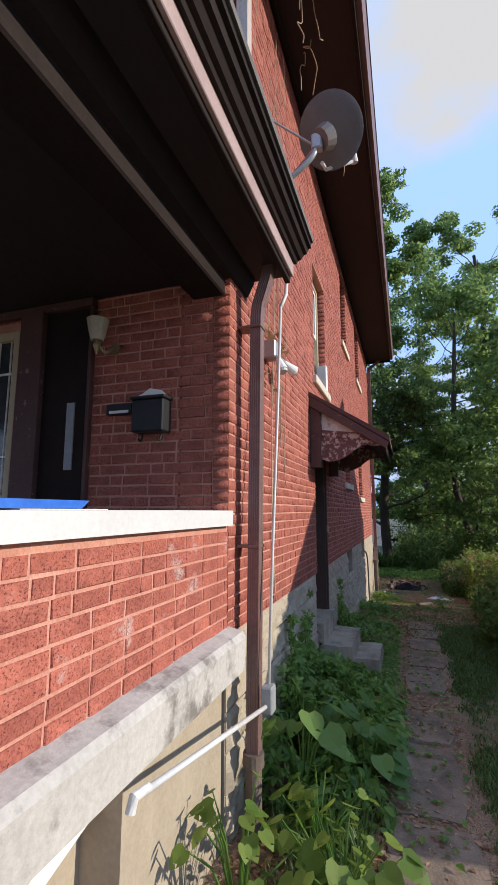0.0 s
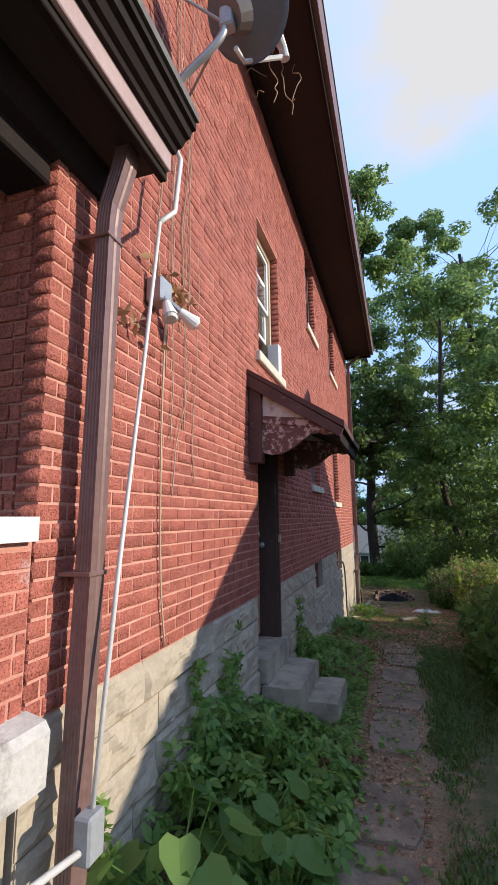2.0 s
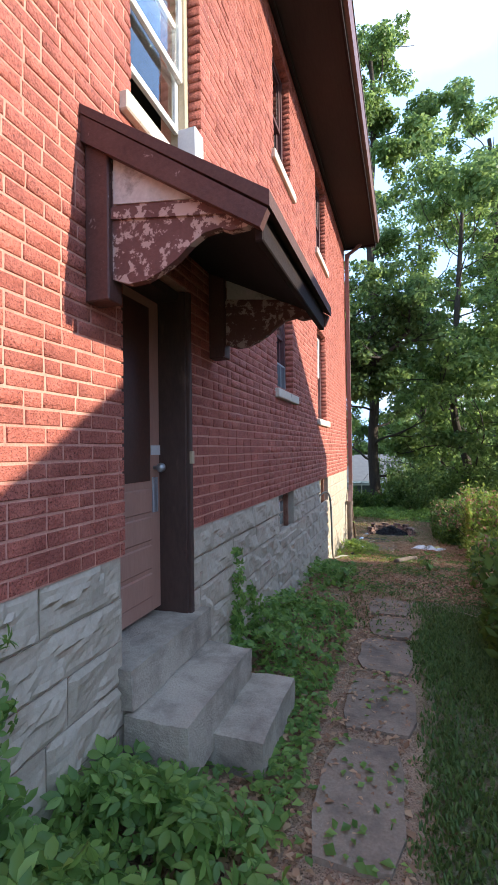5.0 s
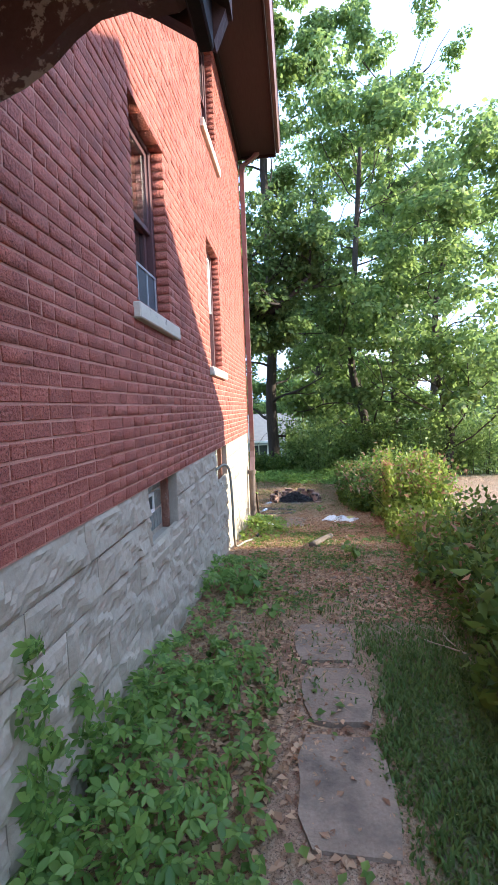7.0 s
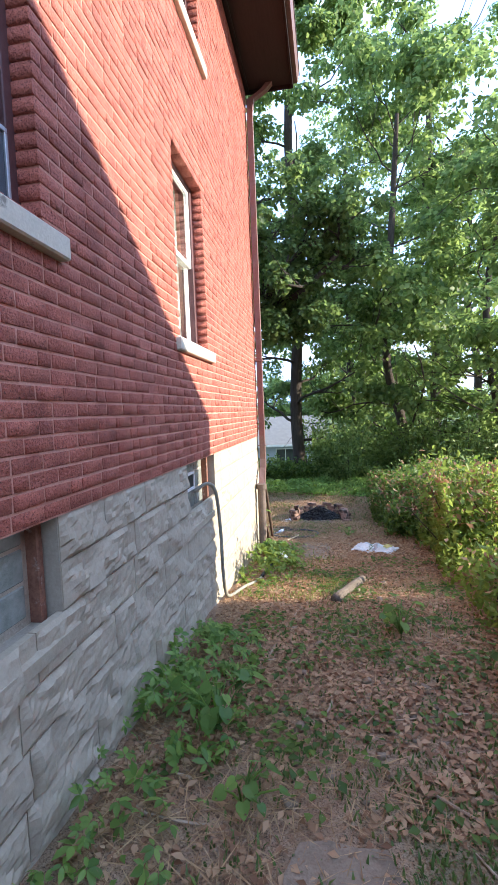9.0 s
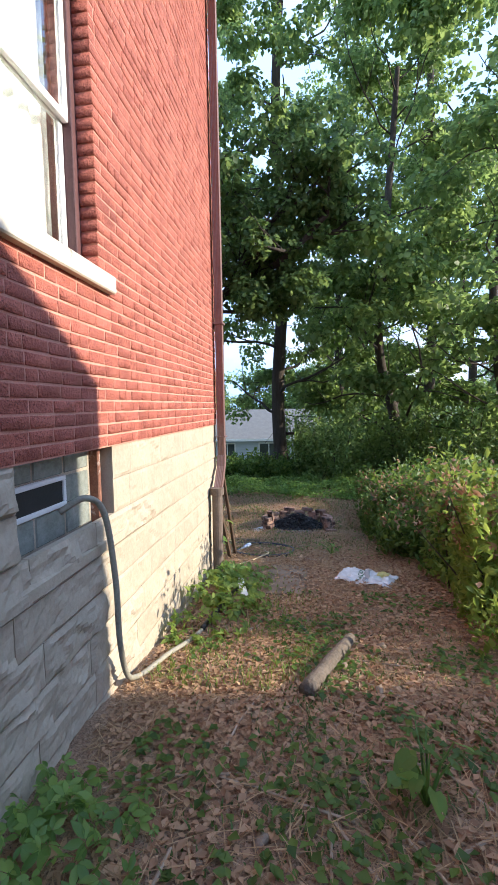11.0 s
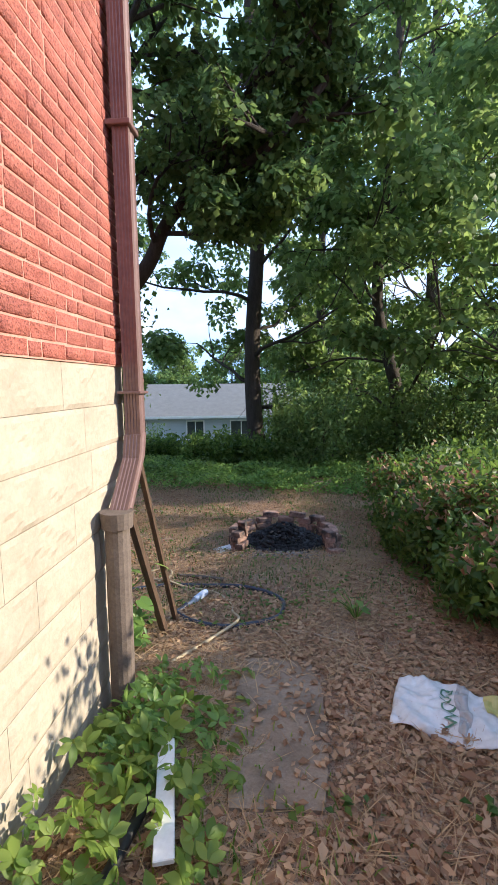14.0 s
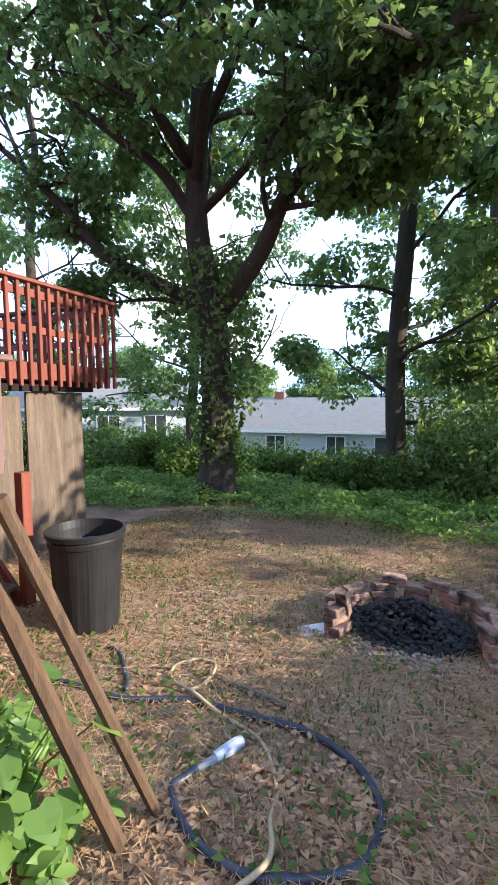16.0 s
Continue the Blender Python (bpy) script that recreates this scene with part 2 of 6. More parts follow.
M_GRASS = foliage("grass_blade", (0.06, 0.12, 0.028), (0.15, 0.22, 0.06), 0.35)
M_DEAD = foliage("dead_leaf", (0.19, 0.095, 0.05), (0.52, 0.34, 0.20), 0.2, 0.8)
M_STRAW = foliage("dry_straw", (0.27, 0.165, 0.085), (0.54, 0.37, 0.20), 0.15, 0.8)
M_REDWOOD = surface("red_deck_stain", (0.14, 0.036, 0.024), (0.25, 0.072, 0.046), 6, 0.6, 0.3, 50, stretch=(2, 2, 0.4))
M_PLY = surface("weathered_plywood", (0.065, 0.048, 0.036), (0.20, 0.15, 0.11), 3, 0.85, 0.5, 40, stretch=(5, 5, 0.35),
                stain=(0.22, 0.15, 0.10), stain_scale=3, stain_at=(0.56, 0.7))
M_POLE = surface("weathered_pole_wood", (0.05, 0.03, 0.02), (0.16, 0.095, 0.055), 8, 0.8, 0.5, 60, stretch=(4, 4, 0.4))
M_HOSE = surface("dark_blue_hose", (0.02, 0.025, 0.04), (0.05, 0.06, 0.085), 8, 0.4, 0.1, 60)
M_HOSE_GREY = surface("faded_grey_hose", (0.20, 0.19, 0.15), (0.36, 0.34, 0.27), 8, 0.6, 0.2, 60)
M_HOSE_TAN = surface("tan_hose", (0.34, 0.26, 0.15), (0.50, 0.40, 0.25), 8, 0.5, 0.1, 60)
M_PITBRICK = surface("sooty_firebrick", (0.24, 0.12, 0.085), (0.44, 0.29, 0.22), 9, 0.9, 0.9, 50, vary=0.3,
                     stain=(0.045, 0.038, 0.035), stain_scale=6, stain_at=(0.44, 0.60))
M_CHAR = surface("charcoal", (0.008, 0.008, 0.009), (0.05, 0.05, 0.052), 16, 0.85, 0.8, 60, relief=0.02, island=0.4)
M_ASH = surface("pale_ash", (0.15, 0.13, 0.112), (0.36, 0.32, 0.28), 12, 0.95, 0.5, 60, island=0.3)


def ground_material():
    """Bare brown soil with straw, litter and green patches."""
    m = surface("yard_soil", (0.27, 0.165, 0.105), (0.52, 0.345, 0.225), 2.2, 0.95, 1.0, 38, relief=0.05, pits=(0.11, 0.075, 0.05),
                stain=(0.42, 0.32, 0.21), stain_scale=1.5, stain_at=(0.5, 0.72))
    nt = m.node_tree
    b = nt.nodes["Principled BSDF"]
    old = b.inputs["Base Color"].links[0].from_socket
    geo = nt.nodes.new("ShaderNodeNewGeometry")
    sep = nt.nodes.new("ShaderNodeSeparateXYZ")
    nt.links.new(geo.outputs["Position"], sep.inputs["Vector"])

    def step(socket, a, c):
        r = nt.nodes.new("ShaderNodeMapRange")
        r.interpolation_type = "SMOOTHSTEP"
        r.inputs["From Min"].default_value, r.inputs["From Max"].default_value = a, c
        nt.links.new(socket, r.inputs["Value"])
        return r.outputs["Result"]

    def times(p, q):
        n = nt.nodes.new("ShaderNodeMath")
        n.operation = "MULTIPLY"
        nt.links.new(p, n.inputs[0])
        nt.links.new(q, n.inputs[1])
        return n.outputs[0]
    nz = nt.nodes.new("ShaderNodeTexNoise")
    nz.inputs["Scale"].default_value = 3.0
    nz.inputs["Detail"].default_value = 7
    nt.links.new(geo.outputs["Position"], nz.inputs["Vector"])
    lawn = times(step(sep.outputs["X"], 0.28, 0.50), step(sep.outputs["Y"], 10.2, 8.0))
    lawn = times(lawn, step(nz.outputs["Fac"], 0.30, 0.50))
    mx = nt.nodes.new("ShaderNodeMixRGB")
    mx.inputs["Color2"].default_value = (0.14, 0.15, 0.07, 1)
    nt.links.new(lawn, mx.inputs["Fac"])
    nt.links.new(old, mx.inputs["Color1"])
    far = nt.nodes.new("ShaderNodeMixRGB")
    far.inputs["Color2"].default_value = (0.07, 0.11, 0.035, 1)
    nt.links.new(times(step(sep.outputs["Y"], 20.5, 23.0), step(nz.outputs["Fac"], 0.25, 0.45)), far.inputs["Fac"])
    nt.links.new(mx.outputs["Color"], far.inputs["Color1"])
    nt.links.new(far.outputs["Color"], b.inputs["Base Color"])
    return m


M_SOIL = ground_material()


# ---- building tools ----
def add_box(bm, x0, x1, y0, y1, z0, z1, bevel=0.0):
    """An axis-aligned box, its long edges chamfered when bevel is given."""
    r = bmesh.ops.create_cube(bm, size=1)
    vs = r["verts"]
    for v in vs:
        v.co = Vector(((x0 + x1) / 2 + v.co.x * (x1 - x0), (y0 + y1) / 2 + v.co.y * (y1 - y0), (z0 + z1) / 2 + v.co.z * (z1 - z0)))
    if bevel:
        es = {e for v in vs for e in v.link_edges}
        bmesh.ops.bevel(bm, geom=list(es), offset=bevel, segments=1, affect="EDGES")
    return vs


def boxed(x0, x1, y0, y1, z0, z1, bevel=0.004):
    bm = bmesh.new()
    add_box(bm, x0, x1, y0, y1, z0, z1, bevel)
    return bm


def part(name, bm, material, parent=None, label="", smooth=False):
    """Links a bmesh as one mesh object, under a thing or a part when one is given."""
    me = bpy.data.meshes.new(name)
    bm.to_mesh(me)
    bm.free()
    me.materials.append(material)
    if smooth:
        me.polygons.foreach_set("use_smooth", [True] * len(me.polygons))
    ob = new(name, me)
    if parent is not None:
        ob.parent = parent
    if label:
        ob["label"] = label
    return ob


def thing(name, label, category, group="", kind="", at=(0, 0, 0)):
    e = new(name)
    e.location = at
    e.empty_display_size = 0.1
    tagged(e, label, category, group, kind)
    bpy.context.view_layer.update()
    return e


def under(parent, *obs):
    """Parents parts whose meshes are in world places to a thing that stands elsewhere."""
    for o in obs:
        o.parent = parent
        o.matrix_parent_inverse = Matrix.Translation(-parent.location)
    return obs


def arrays(name, verts, faces, material, parent=None, smooth=False):
    me = bpy.data.meshes.new(name)
    verts = np.asarray(verts, dtype=np.float32)
    faces = np.asarray(faces, dtype=np.int32)
    n, k = faces.shape
    me.vertices.add(len(verts))
    me.vertices.foreach_set("co", verts.ravel())
    me.loops.add(n * k)
    me.loops.foreach_set("vertex_index", faces.ravel())
    me.polygons.add(n)
    me.polygons.foreach_set("loop_start", np.arange(0, n * k, k, dtype=np.int32))
    if smooth:
        me.polygons.foreach_set("use_smooth", np.ones(n, dtype=bool))
    me.update(calc_edges=True)
    me.validate()
    me.materials.append(material)
    ob = new(name, me)
    if parent is not None:
        ob.parent = parent
    return ob


def tube(bm, pts, radii, sides=8, cap=True):
    """A tapered tube along a line of points."""
    pts = [Vector(p) for p in pts]
    if not hasattr(radii, "__len__"):
        radii = [radii] * len(pts)
    rings, ref = [], None
    for i, p in enumerate(pts):
        d = (pts[min(i + 1, len(pts) - 1)] - pts[max(i - 1, 0)]).normalized()
        if ref is None:
            ref = d.orthogonal().normalized()
        ref = (ref - d * ref.dot(d)).normalized()
        w = d.cross(ref)
        rings.append([bm.verts.new(p + (ref * math.cos(a) + w * math.sin(a)) * radii[i])
                      for a in (2 * math.pi * k / sides for k in range(sides))])
    for a, b in zip(rings, rings[1:]):
        for k in range(sides):
            bm.faces.new((a[k], a[(k + 1) % sides], b[(k + 1) % sides], b[k]))
    if cap:
        bm.faces.new(list(reversed(rings[0])))
        bm.faces.new(rings[-1])
    return bm


def curve_pts(pts, steps=8):
    """A smooth line through points (Catmull-Rom)."""
    P = [Vector(p) for p in pts]
    P = [P[0] * 2 - P[1]] + P + [P[-1] * 2 - P[-2]]
    out = []
    for i in range(1, len(P) - 2):
        for k in range(steps):
            t = k / steps
            out.append(0.5 * ((2 * P[i]) + (P[i + 1] - P[i - 1]) * t + (2 * P[i - 1] - 5 * P[i] + 4 * P[i + 1] - P[i + 2]) * t * t
                              + (3 * P[i] - P[i - 1] - 3 * P[i + 1] + P[i + 2]) * t ** 3))
    out.append(P[-2])
    return out


def prism(bm, outline, axis, a, b):
    """An outline of two coordinates pushed along the third axis from a to b."""
    def at(u, v, w):
        return {"x": (w, u, v), "y": (u, w, v), "z": (u, v, w)}[axis]
    lo = [bm.verts.new(at(u, v, a)) for u, v in outline]
    hi = [bm.verts.new(at(u, v, b)) for u, v in outline]
    n = len(outline)
    bm.faces.new(lo)
    bm.faces.new(list(reversed(hi)))
    for k in range(n):
        bm.faces.new((lo[k], hi[k], hi[(k + 1) % n], lo[(k + 1) % n]))
    bmesh.ops.recalc_face_normals(bm, faces=bm.faces)
    return bm


# ---- ground ----
GROUND_LINE = [(-60, 0.6), (-5, 0.2), (3, 0.05), (6, 0.0), (9, -0.13), (10.8, -0.24), (12, -0.38), (13, -0.52), (14.5, -0.64),
               (16.5, -0.82), (17.5, -0.92), (21.5, -0.96), (24, -1.2), (30, -2.5), (45, -3.5), (80, -3.6), (600, -3.6)]


def gz(x, y):
    ys, zs = zip(*GROUND_LINE)
    return float(np.interp(y, ys, zs)) + 0.10 * math.exp(-((y - 20.0) ** 2) / 1.6 - ((x + 1.6) ** 2) / 5)


def spaced(a, fine_a, fine_b, b, step, grow):
    out, s = [fine_a], step
    while out[0] > a:
        s *= grow
        out.insert(0, out[0] - s)
    x = fine_a
    while x < fine_b:
        x += step
        out.append(x)
    s = step
    while out[-1] < b:
        s *= grow
        out.append(out[-1] + s)
    return out


def build_ground():
    xs = spaced(-500, -5, 3, 500, 0.09, 1.35)
    ys = spaced(-120, 0, 22, 600, 0.09, 1.3)
    verts = []
    for y in ys:
        for x in xs:
            z = gz(x, y)
            if abs(x) < 12 and -5 < y < 40:
                z += 0.022 * noise.noise((x * 2.1, y * 2.1, 0)) + 0.010 * noise.noise((x * 7, y * 7, 3))
            verts.append((x, y, z))
    nx = len(xs)
    faces = [(j * nx + i, j * nx + i + 1, (j + 1) * nx + i + 1, (j + 1) * nx + i) for j in range(len(ys) - 1) for i in range(nx - 1)]
    g = arrays("ground", verts, faces, M_SOIL, smooth=True)
    tagged(g, "bare brown yard soil with straw, litter and thin grass", "ground", kind="structure")
    return g


build_ground()

# ---- the house: walls, openings, bricks ----
WX, FY, BY, FZ, TOPZ = -1.0, 2.98, 14.93, 1.10, 6.45   # side wall, front, back, foundation top, wall top
DOOR = (5.71, 6.46, 0.57, 2.62)
WINDOWS = {"a": (5.80, 6.66, 3.40, 4.88), "b": (8.60, 9.34, 2.28, 3.60), "c": (11.06, 11.90, 2.10, 3.60),
           "d": (8.58, 9.36, 4.86, 6.25), "e": (11.12, 12.06, 4.86, 6.25)}
BASEMENT = {"f": (8.62, 9.33, 0.66, FZ + 0.07), "g": (11.10, 12.0, 0.62, FZ + 0.07)}


def wall_cells(y0, y1, z0, z1, holes):
    """Rectangles of a wall left between its openings."""
    ys = sorted({y0, y1, *[h[0] for h in holes], *[h[1] for h in holes]})
    ys = [y for y in ys if y0 <= y <= y1]
    out = []
    for a, b in zip(ys, ys[1:]):
        mid = (a + b) / 2
        gaps = sorted((max(h[2], z0), min(h[3], z1)) for h in holes if h[0] <= mid <= h[1])
        z = z0
        for g0, g1 in gaps:
            if g0 > z:
                out.append((a, b, z, g0))
            z = max(z, g1)
        if z < z1:
            out.append((a, b, z, z1))
    return out


GROW = 0.012
big = [(a - GROW, b + GROW, c - GROW, d + GROW) for a, b, c, d in [DOOR, *WINDOWS.values()]]
bm = bmesh.new()
for a, b, c, d in wall_cells(FY + 0.012, BY - 0.012, FZ - 0.002, TOPZ, big):
    add_box(bm, WX - 0.32, WX - 0.005, a, b, c, d)
wall_east = part("wall_east", bm, M_MORTAR)
tagged(wall_east, "red-painted rough brick side wall with pale joints", "wall", kind="structure")
bm = bmesh.new()
lowholes = [(DOOR[0] - GROW, DOOR[1] + GROW, DOOR[2], 9)] + [(a, b, c, d) for a, b, c, d in BASEMENT.values()]
for a, b, c, d in wall_cells(FY + 0.014, BY - 0.014, -1.4, FZ - 0.004, lowholes):
    add_box(bm, WX - 0.34, WX - 0.020, a, b, c, d)
wall_base = part("wall_base", bm, M_JOINT)
tagged(wall_base, "cream-painted rock-faced block foundation of the house", "foundation", kind="structure")
# front, back and far walls, floors: plain, they close the house
bm = boxed(-9.0, WX - 0.33, FY + 0.005, FY + 0.3, 0.0, 7.6, 0)
wall_front = tagged(part("wall_front", bm, M_MORTAR), "red-painted brick front wall under the porch", "wall", kind="structure")
bm = boxed(-9.0, WX - 0.33, BY - 0.3, BY - 0.012, -1.4, TOPZ, 0)
wall_back = tagged(part("wall_back", bm, M_BRICK), "red-painted brick back wall", "wall", kind="structure")
bm = boxed(-9.3, -9.0, FY, BY, -1.4, TOPZ, 0)
tagged(part("wall_west", bm, M_BRICK), "red-painted brick far side wall", "wall", kind="structure")
# inner surfaces, coloured near black so the rooms look unlit through the glass
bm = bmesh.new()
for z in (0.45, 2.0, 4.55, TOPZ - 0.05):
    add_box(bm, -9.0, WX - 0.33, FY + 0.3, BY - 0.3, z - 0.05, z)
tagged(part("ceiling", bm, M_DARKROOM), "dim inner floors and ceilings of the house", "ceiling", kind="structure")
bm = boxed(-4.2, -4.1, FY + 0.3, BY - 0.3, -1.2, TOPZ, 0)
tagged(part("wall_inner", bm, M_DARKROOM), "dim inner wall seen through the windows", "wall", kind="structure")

COURSE, BLEN, JOINT = 0.0668, 0.186, 0.012


def brick_spans(y0, y1, z0, z1, holes, rng, course=COURSE):
    """Brick rectangles (along, height) of a wall face: stretchers with some headers, stopped at openings."""
    out, k, z = [], 0, z0
    while z + course * 0.6 < z1:
        top = min(z + course, z1)
        cuts = sorted((max(h[0], y0), min(h[1], y1)) for h in holes if h[2] < z + course * 0.5 < h[3])
        runs, y = [], y0
        for c0, c1 in cuts:
            if c0 > y:
                runs.append((y, c0))
            y = max(y, c1)
        if y < y1:
            runs.append((y, y1))
        for r0, r1 in runs:
            y = r0 - (BLEN / 2 if k % 2 else 0) - rng.random() * 0.02
            while y < r1 - 0.015:
                ln = (BLEN * (0.5 if rng.random() < 0.16 else 1.0)) * rng.uniform(0.985, 1.015)
                a, b = max(y, r0), min(y + ln - JOINT, r1)
                if r1 - b < 0.035:
                    b = r1
                if b - a > 0.03:
                    out.append((a, b, z + JOINT / 2, top - JOINT / 2))
                y += ln
        z += course
        k += 1
    return out


def brick_shell(a, b, c, d, depth, rng):
    """One brick face along (across, out, up): chamfered front, slightly uneven, open at the back."""
    j = lambda s: rng.uniform(-s, s)
    e = 0.0025
    back = [(a, -depth, c), (b, -depth, c), (b, -depth, d), (a, -depth, d)]
    mid = [(a + j(.002), -e, c + j(.002)), (b + j(.002), -e, c + j(.002)), (b + j(.002), -e, d + j(.002)), (a + j(.002), -e, d + j(.002))]
    o = j(.0025)
    front = [(a + e, o + j(.002), c + e), (b - e, o + j(.002), c + e), (b - e, o + j(.002), d - e), (a + e, o + j(.002), d - e)]
    v = back + mid + front
    f = [(8, 9, 10, 11)]
    for s, t in ((0, 4), (4, 8)):
        for k in range(4):
            f.append((s + k, s + (k + 1) % 4, t + (k + 1) % 4, t + k))
    return v, f


def bricks(parent, spans, place, rng, near=None, depth=0.10, flip=False, piece=None):
    """Bricks on a wall: the near ones pieces of their own, the rest one joined mesh."""
    V, F = [], []
    made = 0
    for s in spans:
        v, f = brick_shell(*s, depth, rng)
        if flip:
            f = [tuple(reversed(q)) for q in f]
        if near and near(s) and made < 300:
            p = place(((s[0] + s[1]) / 2, 0, (s[2] + s[3]) / 2))
            me = bpy.data.meshes.new("brick")
            me.from_pydata([Vector(place(q)) - Vector(p) for q in v], [], f)
            me.materials.append(piece or M_BRICK_ONE)
            ob = new("brick", me)
            ob.location = p
            ob.parent = parent
            made += 1
        else:
            n = len(V)
            V += [place(q) for q in v]
            F += [tuple(n + i for i in q) for q in f]
    rest = arrays("brickwork", V, F, M_BRICK, parent)
    rest["kind"] = "stuff"
    return rest

# ---- roof and eave of the house ----
roof = thing("house_roof", "dark brown boxed eave and grey shingle roof of the house", "roof", kind="structure")
part("soffit", boxed(-1.35, -0.30, FY - 0.5, BY + 0.02, TOPZ + 0.002, TOPZ + 0.03, 0.003), M_SOFFIT, roof)
part("fascia", boxed(-0.298, -0.262, FY - 0.5, BY + 0.04, TOPZ - 0.05, TOPZ + 0.16, 0.004), M_BROWN, roof)
part("gutter", prism(bmesh.new(), [(-0.26, TOPZ + 0.02), (-0.20, TOPZ + 0.02), (-0.17, TOPZ + 0.14), (-0.26, TOPZ + 0.14)], "y", FY - 0.5, BY + 0.05),
     M_SPOUT, roof, "brown metal gutter with peeling paint")
part("bed_mould", boxed(-0.999, -0.94, FY - 0.4, BY - 0.01, TOPZ - 0.05, TOPZ, 0.012), M_BROWN, roof)
part("soffit_end", boxed(-1.35, -0.262, BY + 0.022, BY + 0.05, TOPZ - 0.05, TOPZ + 0.3, 0.004), M_BROWN, roof)
part("shingles", prism(bmesh.new(), [(-0.16, TOPZ + 0.15), (-0.16, TOPZ + 0.19), (-5.1, TOPZ + 3.4), (-10, TOPZ + 0.2), (-10, TOPZ + 0.1), (-5.1, TOPZ + 3.3)], "y", FY - 0.55, BY + 0.1),
     M_SHINGLE, roof)
part("gable", prism(bmesh.new(), [(-1.0, TOPZ + 0.05), (-9.2, TOPZ + 0.05), (-5.1, TOPZ + 3.2)], "y", BY - 0.25, BY - 0.05), M_BRICK, roof)


# ---- windows ----
def sash_window(name, label, span, frame_mat, sash_mat, sill=True, open_gap=0.0, curtain=True, deep=0.11):
    y0, y1, z0, z1 = span
    w = thing(name, label, "window", kind="structure", at=(WX, (y0 + y1) / 2, z0))
    X = WX - deep
    t = 0.05
    bm = bmesh.new()
    for a, b, c, d in ((y0 - 0.02, y0 + t, z0 - 0.02, z1 + 0.02), (y1 - t, y1 + 0.02, z0 - 0.02, z1 + 0.02), (y0 + t, y1 - t, z1 - t, z1 + 0.02), (y0 + t, y1 - t, z0 - 0.02, z0 + 0.03)):
        add_box(bm, X - 0.10, X + 0.015, a, b, c, d, 0.004)
    fr = part("window_frame", bm, frame_mat)
    zm = (z0 + z1) / 2 + 0.02
    parts = [fr]
    for nm, c, d, off in (("upper_sash", zm - 0.02, z1 - t, 0.0), ("lower_sash", z0 + 0.03 + open_gap, zm + 0.02 + open_gap, -0.035)):
        bm = bmesh.new()
        s = 0.042
        a, b = y0 + t, y1 - t
        for p, q, r, u in ((a, a + s, c, d), (b - s, b, c, d), (a + s, b - s, c, c + s), (a + s, b - s, d - s, d)):
            add_box(bm, X - 0.035 + off, X - 0.002 + off, p, q, r, u, 0.004)
        sa = part(nm, bm, sash_mat)
        pane = part("pane", boxed(X - 0.022 + off, X - 0.016 + off, a + s, b - s, c + s, d - s, 0), M_GLASS)
        pane.visible_shadow = False
        pane.parent = sa
        parts.append(sa)
    if curtain:
        bm = bmesh.new()
        n, V = 40, []
        cz0 = z0 + 0.03 + open_gap
        for i in range(n + 1):
            y = y0 + t + (y1 - y0 - 2 * t) * i / n
            x = X - 0.14 + 0.018 * math.sin(i * 1.1) + 0.008 * math.sin(i * 2.7)
            V.append((bm.verts.new((x, y, cz0)), bm.verts.new((x, y, z1))))
        for (a, b), (c, d) in zip(V, V[1:]):
            bm.faces.new((a, c, d, b))
        parts.append(part("curtain", bm, M_CURTAIN, smooth=True))
    if sill:
        bm = boxed(WX - 0.16, WX + 0.045, y0 - 0.10, y1 + 0.13, z0 - 0.115, z0 - 0.016, 0.008)
        parts.append(part("window_sill", bm, M_SILL))
    under(w, *parts)
    return w


sash_window("window_1", "white sash window, lower sash raised, with a loose board on its stone sill", WINDOWS["a"], M_TAN, M_WHITE, open_gap=0.36, curtain=False)
sash_window("window_2", "maroon sash window with an aluminium screen and pale stone sill", WINDOWS["b"], M_FRAME, M_FRAME)
sash_window("window_3", "white sash window in a maroon frame, curtain drawn", WINDOWS["c"], M_FRAME, M_WHITE)
sash_window("window_4", "upper sash window in a maroon frame under the eave", WINDOWS["d"], M_FRAME, M_FRAME, curtain=False)
sash_window("window_5", "upper sash window in a maroon frame under the eave", WINDOWS["e"], M_FRAME, M_FRAME, curtain=False)
bm = boxed(WX - 0.10, WX + 0.03, 6.50, 6.63, 3.395, 3.74, 0.004)
tagged(part("sill_board", bm, M_WHITE), "white board propped on the stone window sill", "board")
# screen inset of the lower window
sc = thing("window_screen", "grey aluminium slide-in screen in the maroon window", "screen", at=(WX - 0.08, 8.97, 2.30))
bm = bmesh.new()
for a, b, c, d in ((8.655, 9.285, 2.312, 2.33), (8.655, 9.285, 2.60, 2.62), (8.655, 8.672, 2.33, 2.60), (9.268, 9.285, 2.33, 2.60), (8.86, 8.872, 2.33, 2.60), (9.07, 9.082, 2.33, 2.60)):
    add_box(bm, WX - 0.10, WX - 0.085, a, b, c, d, 0.002)
mesh_m = surface("dark_screen_mesh", (0.03, 0.035, 0.045), (0.05, 0.055, 0.07), 8, 0.5, 0.2, 200)
under(sc, part("screen_frame", bm, M_GREYMETAL), part("mesh", boxed(WX - 0.097, WX - 0.094, 8.67, 9.27, 2.33, 2.60, 0), mesh_m))


